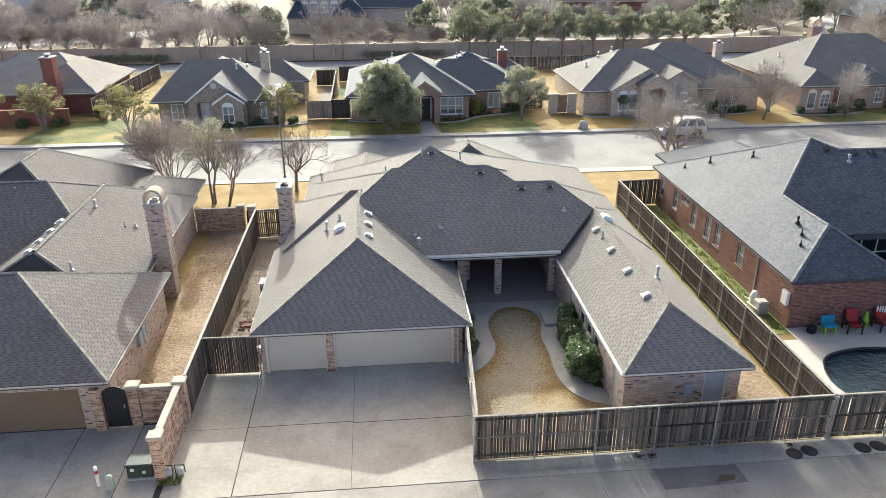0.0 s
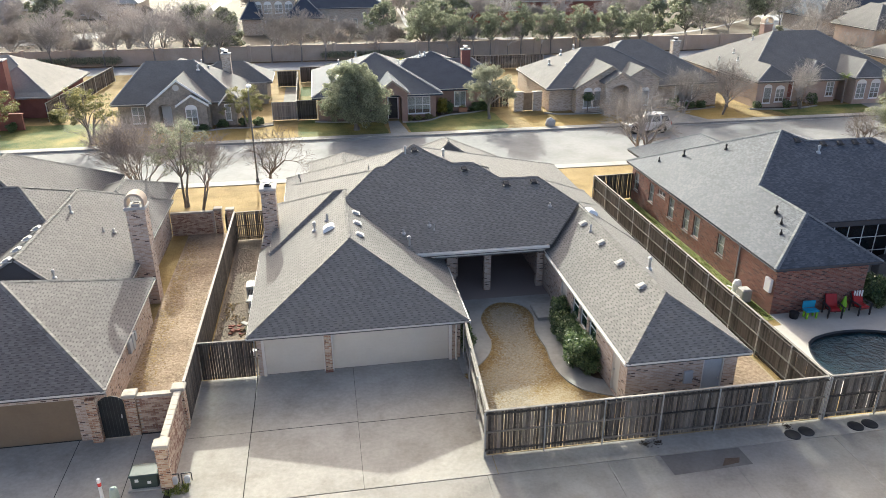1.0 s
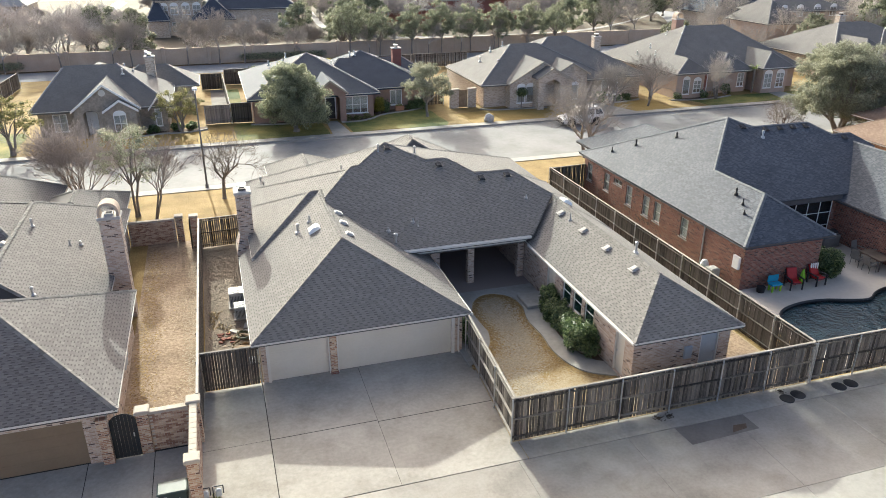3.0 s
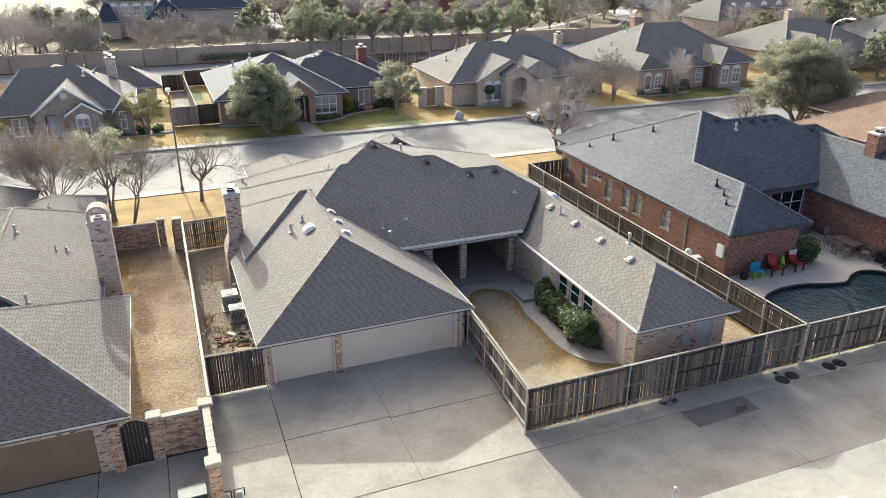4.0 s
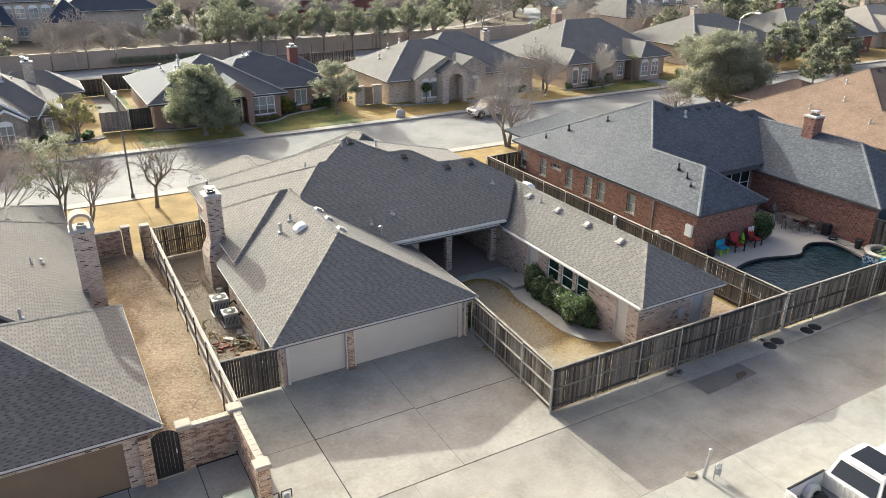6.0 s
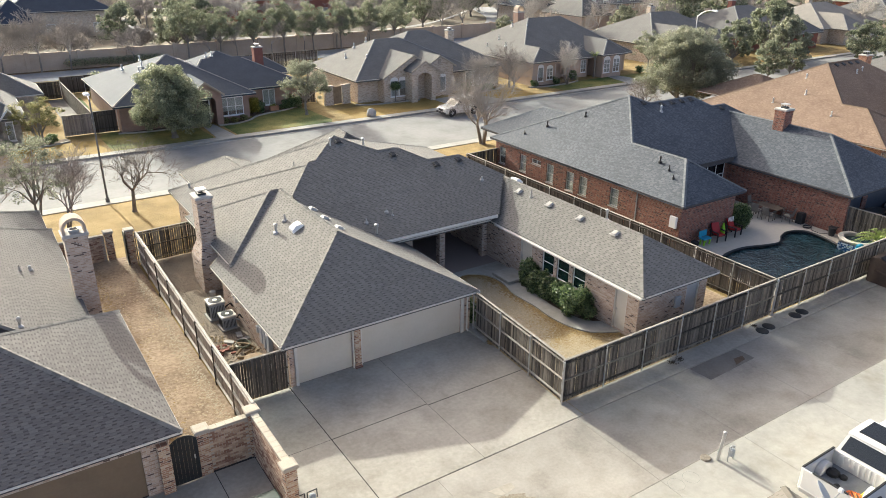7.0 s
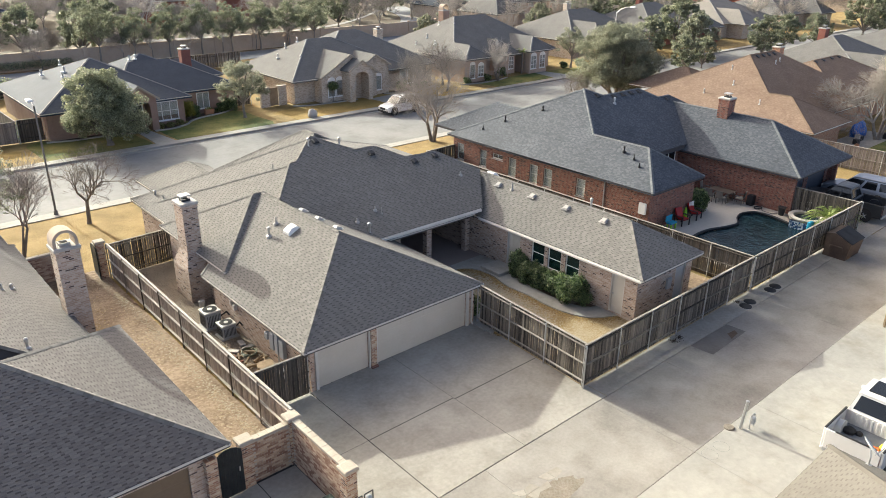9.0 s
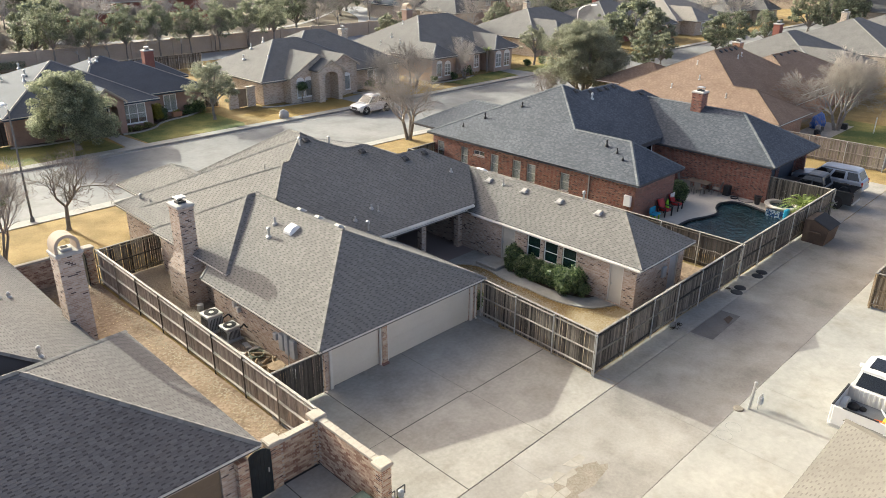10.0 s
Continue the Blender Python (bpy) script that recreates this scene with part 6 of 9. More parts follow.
window(rb, "x", 33.0, 26.0, 30.5, 0.1, 2.6, 1, bars=(5, 3), label="white-framed screened porch windows")
wall(rb, BRICK_RED, "y", 30.75, 24.3, 33.0, 0, 2.55, thick=0.22, butt=(False, False))
wall(rb, BRICK_RED, "x", 25.1, 30.98, 38.0, 0, 2.55, holes=[(31.3, 34.0, 0, 2.2), (34.6, 37.4, 0, 2.2)], thick=0.22)
garage_door(rb, 31.3, 34.0, 25.14, 0, 2.2, DARK_PAINT, "dark blue garage door")
garage_door(rb, 34.6, 37.4, 25.14, 0, 2.2, DARK_PAINT, "dark blue garage door")
wall(rb, BRICK_RED, "y", 38.0, 24.3, 46.0, 0, 2.5, thick=-0.22)
wall(rb, BRICK_RED, "x", 46.3, 20.62, 38.0, 0, 2.5, thick=-0.22)
chimney(rb, 33.6, 34.5, 31.2, 32.0, 3.8, 6.2, BRICK_RED, label="red brick chimney through the shingle roof")
for x, y in ((27.0, 37.9), (28.5, 37.55), (29.6, 37.55), (30.6, 37.55), (31.6, 37.55), (33.8, 36.4)):
    box_vent(rb_roof, (x, y, zb(y) + 0.02), 0.56, 0, mat=METAL_DARK)
for x, y, h, c in ((22.0, 30.9, 0.4, False), (22.3, 31.9, 0.45, True), (21.6, 30.2, 0.3, False), (22.4, 42.6, 0.45, True), (24.0, 40.4, 0.4, True), (21.3, 43.8, 0.35, False)):
    vent_pipe(rb_roof, (x, y, 2.75 + (x - 20.1) * 0.6 if y > 36 else 2.75 + (x - 20.2) * 0.66), h * 0.7, 0.045 if c else 0.03, cap=c, mat=BLACK)
vent_pipe(rb_roof, (27.9, 37.0, zb(37.0)), 0.4, 0.06, cap=True, mat=METAL_BOX)

# pool yard
def ring_sheet(name, outer_pts, hole, z, mat, label, category):
    bm = bmesh.new()
    edges = []
    for loop in (outer_pts, hole):
        vs = [bm.verts.new((x, y, z)) for x, y in loop]
        edges += [bm.edges.new((a, b)) for a, b in zip(vs, vs[1:] + vs[:1])]
    bmesh.ops.triangle_fill(bm, edges=edges, use_beauty=True)
    for fc in bm.faces:
        if fc.normal.z < 0:
            fc.normal_flip()
    for (ax, ay), (bx, by) in zip(hole, hole[1:] + hole[:1]):
        bm.faces.new([bm.verts.new(p) for p in ((ax, ay, z), (bx, by, z), (bx, by, z - 0.25), (ax, ay, z - 0.25))])
    me = bpy.data.meshes.new(name)
    bm.to_mesh(me)
    bm.free()
    me.materials.append(mat)
    return tagged(new(name, me), label, category, "", "structure")


pool_line = curve_through([(20.5, 22.2), (20.2, 24.0), (20.9, 25.7), (22.3, 26.35), (24.0, 26.4), (25.6, 25.9), (26.6, 25.75), (27.5, 26.25), (28.6, 26.5), (29.6, 26.0), (29.7, 24.9), (29.3, 23.6), (29.0, 22.4), (27.5, 21.7), (24.5, 21.6), (22.0, 21.5), (20.5, 22.2)], 4)[:-1]
ring_sheet("pavement", rect(POOL_X0, POOL_X1, POOL_Y0, POOL_Y1), pool_line, 0.03, DECK, "pale concrete pool deck", "pool deck")
sheet("pavement", [(20.62, POOL_Y1 - 0.002), (31.0, POOL_Y1 - 0.002), (31.0, 33.0), (25.55, 33.0), (25.55, 28.5), (20.62, 28.5)], 0.03, DECK, "pale concrete patio behind the brick house", "patio")
sheet("floor", [(x, y) for x, y in pool_line], -1.2, DARK_PAINT, "dark plastered pool floor", "pool floor")
water = sheet("water", pool_line, -0.172, WATER, "dark blue pool water with small ripples", "pool water", thick=0.02)
rim = Shape()
for (ax, ay), (bx, by) in zip(pool_line, pool_line[1:] + pool_line[:1]):
    rim.tube((ax, ay, -0.05), (bx, by, -0.05), 0.095, 0.095, 6, caps=False)
    rim.face((ax, ay, -0.05), (bx, by, -0.05), (bx, by, -1.25), (ax, ay, -1.25))
rim.thing("pool_coping", material("dark_pool_tile", (0.014, 0.018, 0.022), (0.034, 0.04, 0.046), 3, 20, 0.5), "dark tiled pool edge", "pool edge", kind="structure")
spa = Shape().lathe((30.2, 22.95, 0), [(1.02, 0.0), (1.02, 0.36), (0.8, 0.36), (0.8, 0.2), (0, 0.2)], 28).thing("spa", CAST_STONE, "raised round spa with pale coping and a tiled spillway", "spa")
Shape().lathe((30.2, 22.95, 0.36), [(0.82, 0.0), (1.1, 0.0), (1.13, 0.03), (1.13, 0.09), (1.1, 0.11), (0.84, 0.11), (0.8, 0.08), (0.82, 0.0)], 28, caps=False).part("coping", DECK, spa, "pale smooth stone coping")
Shape().lathe((30.2, 22.95, 0.2), [(0.79, 0.0), (0.79, 0.07), (0.0, 0.07)], 28).part("spa_water", WATER, spa)
TILE = material("spillway_tile", (0.03, 0.09, 0.20), (0.50, 0.58, 0.64), 2, 20, 0.25, 0.0, island=1.6, spec=0.5)
spill = Shape().box(29.0, 29.18, 22.3, 23.5, -0.6, 0.33).part("spillway", DARK_PAINT, spa)
tiles = Shape()
for i, j in itertools.product(range(12), range(6)):
    tiles.box(28.985, 29.0, 22.31 + i * 0.1, 22.4 + i * 0.1, -0.22 + j * 0.09, -0.14 + j * 0.09)
tiles.part("tile_facing", TILE, spill, "blue and white glazed tiles", kind="stuff")

# ---- houses farther off ----
def gable(roof, walls_mat, parent, xc, half, y_front, y_back, ze, zp, trim=True, over=0.25, entry=None):
    """A street-facing gable: two slopes, a wall under them and rake boards. entry: (x0, x1, top) of an arched porch that goes into it."""
    k = (zp - ze) / half
    xl, xr, zl = xc - half - over, xc + half + over, ze - over * k
    cover = Shape()
    roof.solids.append(cover)
    cover.face((xl, y_front - over, zl), (xc, y_front - over, zp), (xc, y_back, zp), (xl, y_back, zl))
    cover.face((xc, y_front - over, zp), (xr, y_front - over, zl), (xr, y_back, zl), (xc, y_back, zp))
    cover.face((xl, y_front - over, zl - 0.12), (xl, y_back, zl - 0.12), (xc, y_back, zp - 0.12), (xc, y_front - over, zp - 0.12))
    cover.face((xc, y_front - over, zp - 0.12), (xc, y_back, zp - 0.12), (xr, y_back, zl - 0.12), (xr, y_front - over, zl - 0.12))
    s = Shape()
    top = lambda x: ze + (zp - 0.1 - ze) * (1 - abs(x - xc) / half)
    cuts = {xc - half, xc, xc + half}
    if entry:
        e0, e1, et, deep = entry
        rise = min(0.55, (e1 - e0) * 0.32)
        em, er = (e0 + e1) / 2, (e1 - e0) / 2
        arch = lambda x: et - rise + rise * math.sqrt(max(0.0, 1 - ((x - em) / er) ** 2))
        cuts |= {em + er * math.cos(math.pi * q / 10) for q in range(11)}
    cuts = sorted(cuts)
    for xa, xb in zip(cuts, cuts[1:]):
        lo = (arch(xa), arch(xb)) if entry and e0 < (xa + xb) / 2 < e1 else (-0.05, -0.05)
        s.face((xa, y_front, lo[0]), (xb, y_front, lo[1]), (xb, y_front, top(xb)), (xa, y_front, top(xa)))
        if lo[0] > 0:
            s.face((xa, y_front, lo[0]), (xa, y_front + deep, lo[0]), (xb, y_front + deep, lo[1]), (xb, y_front, lo[1]))
    if entry:
        for x in (e0, e1):
            s.face((x, y_front, -0.05), (x, y_front + deep, -0.05), (x, y_front + deep, et - rise), (x, y_front, et - rise))
        s.face((e0, y_front + deep, -0.05), (e1, y_front + deep, -0.05), (e1, y_front + deep, et), (e0, y_front + deep, et))
    s.face((xc - half, y_front, 0), (xc - half, y_front, ze), (xc - half, y_back, ze), (xc - half, y_back, 0))
    s.face((xc + half, y_front, 0), (xc + half, y_back, 0), (xc + half, y_back, ze), (xc + half, y_front, ze))
    g = s.part("gable", walls_mat, parent)
    for sx in (-1, 1):
        b = Shape()
        xe = xc + sx * (half + over)
        y = y_front - over - 0.03
        b.face((xc, y, zp + 0.02), (xe, y, zl + 0.02), (xe, y, zl - 0.2), (xc, y, zp - 0.2))
        b.face((xc, y + 0.03, zp + 0.02), (xe, y + 0.03, zl + 0.02), (xe, y, zl + 0.02), (xc, y, zp + 0.02))
        b.part("rake_board", WHITE if trim else STUCCO, g)
    return g


def far_window(parent, x0, x1, y, z0, z1, bars=(1, 2), arch=False, mat=None):
    """A window standing a little proud of a far wall, with trim, panes and a blind behind the glass."""
    t = 0.07
    w = Shape().ring("x", x0, x1, z0, z1, t, y - 0.05, y + 0.02).part("window", WHITE, parent)
    Shape().box(x0 - 0.05, x1 + 0.05, y - 0.08, y + 0.02, z0 - 0.08, z0 - 0.004).part("sill", WHITE, w)
    for k in range(1, bars[0]):
        u = x0 + (x1 - x0) * k / bars[0]
        Shape().box(u - 0.03, u + 0.03, y - 0.045, y + 0.02, z0 + t, z1 - t).part("mullion", WHITE, w)
    for k in range(1, bars[1]):
        z = z0 + (z1 - z0) * k / bars[1]
        Shape().box(x0 + t, x1 - t, y - 0.04, y + 0.02, z - 0.025, z + 0.025).part("glazing_bar", WHITE, w)
    if arch:
        n, r, c = 10, (x1 - x0) / 2, (x0 + x1) / 2
        rim = [(c + r * math.cos(math.pi * k / n), z1 + 0.004 + r * 0.7 * math.sin(math.pi * k / n)) for k in range(n + 1)]
        fan = Shape()
        i = len(rim)
        fan.v += [(u, d, z) for d in (y - 0.045, y + 0.02) for u, z in rim]
        fan.f += [tuple(range(i)), tuple(reversed(range(i, 2 * i)))] + [(k, i + k, i + (k + 1) % i, (k + 1) % i) for k in range(i)]
        fan.part("fanlight", WHITE, w)
    low = z0 + (z1 - z0) * RNG.choice((0.0, 0.0, 0.25, 0.45))
    Shape().box(x0 + t, x1 - t, y - 0.012, y - 0.008, low, z1 - t).part("blind", BLIND, w)
    g = Shape().box(x0 + t, x1 - t, y - 0.026, y - 0.02, z0, z1 - t).part("pane", GLASS_CLEAR, w)
    g.visible_shadow = False
    return w


def far_house(at, label, roof_mat, wall_mat, hips, walls_rect, gables=(), windows=(), chimneys=(), doors=(), vents=(), trim=False):
    """A one-storey house across the street: joined hip roofs, walls under them, gables, windows and chimneys."""
    h = empty("house", at, label, "house")
    r = Roof(1)
    for q in hips:
        f = r.hip(*q, detail=False, thick=0.22)
        for k, (a, b) in (("S", (0, -1)), ("S", (1, 2))):
            cap_line(r.caps, f[k][a], f[k][b], 0.13, 0.5)
    for q in gables:
        gable(r, wall_mat, h, *q[:6], trim=trim, entry=q[6] if len(q) > 6 else None)
    ro = r.build(h, (roof_mat, roof_mat, FAR_CAP), "")
    for (x0, x1, y0, y1, z) in walls_rect:
        Shape().box(x0, x1, y0, y1, -0.05, z).part("wall", wall_mat, h)
    for q in windows:
        far_window(h, *q)
    for (x0, x1, y, z1, m) in doors:
        s = Shape().box(x0, x1, y - 0.04, y, 0.1, z1)
        for k in (0.2, 0.55):
            s.box(x0 + 0.15, x1 - 0.15, y - 0.06, y - 0.04, z1 * k + 0.1, z1 * (k + 0.3))
        d = s.part("door", m, h)
        Shape().box(x0 - 0.12, x0, y - 0.06, y, 0, z1 + 0.12).box(x1, x1 + 0.12, y - 0.06, y, 0, z1 + 0.12).box(x0, x1, y - 0.06, y, z1, z1 + 0.12).part("door_frame", WHITE, d)
    for q in chimneys:
        chimney(h, *q[:7], **(q[7] if len(q) > 7 else {}))
    for x, y, z in vents:
        vent_pipe(ro, (x, y, z), 0.45, 0.07, cap=True)
    return h


# red brick house with a garden wall
far_house((-34, 84, 0), "red brick house with tan hip roof and tall red chimney", FAR_TAN, BRICK_FAR_RED,
          [(-45, -28.2, 79.5, 94, 2.3, (-38, 86.5), (-34, 86.5), 5.6), (-35.5, -28.4, 79.8, 90, 2.3, (-32, 83.0), (-32, 88), 4.9), (-60, -41, 82, 96, 2.3, (-53, 89), (-47, 89), 5.6)],
          [(-44.5, -28.8, 80.2, 93, 2.2), (-59, -41.5, 82.6, 95, 2.2)],
          chimneys=[(-33.0, -31.8, 79.0, 80.2, 0, 6.1, BRICK_FAR_RED, dict(foot=(-33.3, -31.5, 78.8, 80.2, 1.6, 3.0)))])
Shape().box(-38, -29.6, 74.9, 75.2, 0, 1.55).box(-38.1, -29.5, 74.85, 75.25, 1.55, 1.63).thing("wall_red", BRICK_FAR_RED, "low red brick garden wall", "garden wall", kind="structure")
# stone-fronted house
F1 = far_house((-13, 80, 0), "stone-fronted house with dark grey roof and white-trimmed gables", FAR_GREY, STONE,
               [(-20.9, -8.7, 73.1, 84.2, 2.5, (-18.24, 78.66), (-13.54, 78.66), 5.68), (-15.0, -6.2, 83.3, 89.5, 2.4, (-12.2, 86.3), (-9.4, 86.3), 4.3), (-20.0, -12.0, 78.0, 91, 2.4, (-16.2, 82.0), (-16.2, 87.0), 4.7)],
               [(-20.4, -9.2, 73.8, 83.6, 2.4), (-14.4, -6.8, 83.0, 89.0, 2.3), (-19.5, -12.5, 83.0, 90.4, 2.3)],
               gables=[(-14.4, 2.75, 72.5, 78.4, 2.75, 4.85, (-16.4, -15.2, 2.5, 1.25)), (-13.15, 1.3, 72.0, 76, 2.65, 3.5), (-9.95, 0.68, 73.2, 77, 2.55, 3.36)],
               windows=[(-19.2, -18.0, 73.8, 0.47, 2.08, (2, 2)), (-13.85, -12.75, 72.0, 0.5, 2.1, (2, 2), True), (-10.34, -9.75, 73.2, 0.58, 2.2)],
               doors=[(-16.2, -15.5, 73.72, 2.1, WHITE)],
               chimneys=[(-11.2, -10.3, 82.0, 82.9, 3.0, 5.75, BRICK_BEIGE, dict(pots=True))], vents=[(-13.0, 80.0, 5.0), (-12.2, 79, 4.5), (-13.0, 77.2, 4.9)], trim=True)
Shape().tube((-14.55, 72.44, 4.05), (-14.55, 72.5, 4.05), 0.3, 0.3, 14).part("gable_vent", TRIM, F1, "round pale gable vent")
# dark blue-roofed house
F2 = far_house((8, 80, 0), "brick house with dark slate-blue roof behind a live oak", FAR_DARK, BRICK_FAR_BROWN,
               [(-1.85, 11.3, 72.9, 89.2, 2.55, (5.1, 81.0), (5.2, 81.0), 5.58), (5.0, 17.6, 75.3, 86.7, 2.5, (8.6, 81.0), (12.6, 81.0), 4.85), (12.0, 19.2, 82.6, 90.0, 2.45, (13.6, 86.2), (16.9, 86.2), 3.95), (7.6, 17.0, 83.4, 92.6, 2.45, (12.2, 88.0), (12.4, 88.0), 4.55)],
               [(-1.3, 10.7, 73.5, 88.6, 2.45), (5.0, 17.0, 75.9, 86.0, 2.4), (8.2, 18.6, 83.5, 92.0, 2.35)],
               gables=[(6.1, 1.5, 72.0, 77, 3.1, 4.2, (5.5, 7.0, 2.75, 1.45))],
               windows=[(7.75, 10.1, 73.5, 0.44, 2.2, (3, 2)), (13.0, 14.3, 75.9, 0.5, 2.1, (2, 1)), (1.0, 2.2, 73.5, 0.6, 2.1)],
               doors=[(5.8, 6.7, 73.42, 2.15, METAL_DARK)],
               chimneys=[(15.4, 16.4, 84.2, 85.0, 2.8, 5.2, BRICK_FAR_RED)], vents=[(2.0, 79.0, 4.4), (1.2, 83.0, 4.1), (3.2, 84.0, 4.7), (2.6, 80.5, 4.6), (10.9, 87.2, 4.1), (11.4, 86.8, 4.2)])
# tan brick house with an arched entry
F3 = far_house((30, 80, 0), "tan brick house with taupe hip roof and arched entry", FAR_GREY, BRICK_BEIGE,
               [(22.3, 38, 73.1, 85.7, 2.55, (28.1, 79.4), (31.2, 79.4), 5.8), (26, 42.5, 73.7, 87.7, 2.6, (33.3, 80.7), (35.6, 80.7), 6.27)],
               [(22.9, 41.9, 73.9, 87, 2.5)],
               gables=[(29.0, 3.6, 72.5, 79, 2.8, 4.85), (29.5, 1.5, 71.0, 75, 3.5, 4.4, (28.7, 30.5, 3.1, 2.85)), (32.7, 1.9, 72.9, 78.0, 3.4, 4.5)],
               windows=[(26.15, 27.1, 72.5, 0.55, 2.3, (1, 1), True), (27.2, 28.15, 72.5, 0.55, 2.3, (1, 1), True), (31.6, 32.5, 72.9, 0.5, 2.1, (1, 1), True), (32.7, 33.6, 72.9, 0.5, 2.1, (1, 1), True), (37.0, 37.95, 73.9, 0.5, 2.1, (1, 1), True), (38.1, 39.05, 73.9, 0.5, 2.1, (1, 1), True)],
               doors=[(29.1, 30.1, 73.8, 2.2, METAL_DARK)],
               chimneys=[(41.0, 41.9, 83.6, 84.4, 3.0, 5.6, BRICK_BEIGE)], vents=[(24.6, 80.0, 3.9), (25.4, 76.4, 4.1), (27.5, 80.5, 5.4), (26.2, 81, 4.8)])
Shape().box(32.55, 32.9, 72.84, 72.9, 3.55, 4.05).part("gable_vent", STUCCO, F3, "small louvred gable vent")
for x in (19.75, 21.75):
    pier = Shape().rbox(x - 0.48, x + 0.48, 74.35, 74.75, 0, 1.95, 0.02).thing("gate_post", BRICK_BEIGE, "tan brick gate pier beside the house", "post")
    Shape().rbox(x - 0.54, x + 0.54, 74.29, 74.81, 1.95, 2.06, 0.02).part("cap", CAST_STONE, pier)
Shape().box(20.26, 21.24, 74.5, 74.56, 0.05, 1.9).thing("gate", WOOD_BROWN, "brown wooden garden gate", "gate")
# pinkish brick house farther along
F4 = far_house((52, 80, 0), "pinkish brick house with tall taupe hip roof", FAR_GREY, BRICK_FAR_PINK,
               [(45.2, 64.2, 73.5, 89.5, 2.55, (52.35, 81.5), (57.9, 81.5), 6.72), (44.8, 49.2, 71.0, 79, 2.95, (47.3, 72.9), (47.3, 77.5), 4.3), (51.6, 56.4, 72.6, 79, 2.6, (54.0, 74.8), (54.0, 78.5), 4.3), (56.3, 60.7, 71.0, 79, 3.0, (58.7, 72.9), (58.7, 77.5), 4.55)],
               [(45.8, 63.6, 74.2, 89, 2.45), (45.2, 48.8, 71.5, 76, 2.85), (52.2, 55.8, 73.2, 76, 2.5), (56.8, 60.2, 71.5, 76, 2.9)],
               windows=[(46.0, 46.9, 71.5, 0.5, 2.2, (1, 1), True), (47.4, 48.4, 71.5, 0.6, 2.0, (2, 3), True), (54.6, 55.5, 73.2, 0.6, 2.2, (2, 3)), (57.0, 58.1, 71.5, 0.6, 2.3, (2, 3), True), (58.7, 59.8, 71.5, 0.6, 2.3, (2, 3), True)],
               doors=[(50.2, 51.1, 74.2, 2.1, BRICK_FAR_RED)],
               chimneys=[(53.1, 54.2, 84.6, 85.6, 4.0, 7.2, BRICK_FAR_BROWN, dict(arch=True))], vents=[(50.5, 82.5, 5.6), (51.0, 80, 5.6), (48, 82, 4.2), (47.2, 79.5, 3.7), (46.6, 82.6, 3.3)])
# more of the row, and the row behind
def plain_house(x, y, w, d, ridge, roof_mat, wall_mat, label, chim=True, wing=1):
    q = d / 2 - 0.3
    return far_house((x, y, 0), label, roof_mat, wall_mat,
                     [(x - w / 2, x + w / 2, y - d / 2, y + d / 2, 2.65, (x - w / 2 + q, y), (x + w / 2 - q, y), ridge),
                      (x + wing * w * 0.22 - 3.5, x + wing * w * 0.22 + 3.5, y - d / 2 - 3.0, y + 2, 2.65, (x + wing * w * 0.22, y - d / 2 + 0.4), (x + wing * w * 0.22, y), ridge - 1.2)],
                     [(x - w / 2 + 0.6, x + w / 2 - 0.6, y - d / 2 + 0.6, y + d / 2 - 0.6, 2.55), (x + wing * w * 0.22 - 3, x + wing * w * 0.22 + 3, y - d / 2 - 2.4, y, 2.55)],
                     windows=[(x - wing * w * 0.12 - 0.8, x - wing * w * 0.12 + 0.8, y - d / 2 + 0.6, 0.6, 2.1, (2, 2)), (x + wing * w * 0.22 - 0.8, x + wing * w * 0.22 + 0.8, y - d / 2 - 2.4, 0.6, 2.1, (2, 2), True), (x - wing * w * 0.36 - 0.6, x - wing * w * 0.36 + 0.6, y - d / 2 + 0.6, 0.6, 2.1)],
                     chimneys=[(x - 1.5, x - 0.5, y + 0.8, y + 1.6, 3, ridge + 0.8, wall_mat)] if chim else [])


C = empty("house", (52, 38, 0), "brown-shingled house behind the slate-roofed one", "house")
r = Roof(300)
r.hip(44.26, 64, 31.4, 47.5, 2.34, (52.4, 39.6), (57.4, 39.6), 6.6, show="S", cap=False)
r.hip(44.26, 51.7, 29.1, 42.0, 2.34, (47.9, 33.0), (47.9, 38), 4.26, show="SE", cap=False)
zc = lambda x: 2.82 + 0.52 * (x - 45.1)
r.plane([(x, y, zc(x)) for x, y in ((44.2, 29.1), (47.9, 33.0), (47.9, 35.1), (52.4, 39.6), (44.2, 47.5))])
for a, b in (((44.2, 29.1), (47.9, 33.0)), ((47.9, 33.0), (47.9, 35.1)), ((47.9, 35.1), (52.4, 39.6)), ((44.2, 47.5), (52.4, 39.6)), ((52.4, 39.6), (57.4, 39.6))):
    cap_line(r.caps, (*a, zc(min(a[0], 52.4))), (*b, zc(min(b[0], 52.4))))
cap_line(r.caps, (51.7, 29.1, 2.34), (47.9, 33.0, 4.28))
r.hip(57, 74, 32, 43.6, 2.8, (62.5, 37.8), (68.5, 37.8), 5.4, show="SW")
r.hip(48.6, 57, 42, 50.3, 2.8, (52.6, 46), (52.6, 46.6), 4.6, show="W")
SHINGLE_C_BASE = material("shingle_brown_base", (0.14, 0.094, 0.068), (0.205, 0.144, 0.107), 0.5, 50, 0.95, 0.3, depth=0.006)
c_roof = r.build(C, (SHINGLE_C_BASE, SHINGLE_C, SHINGLE_C_BASE), "red-brown laminated shingles")
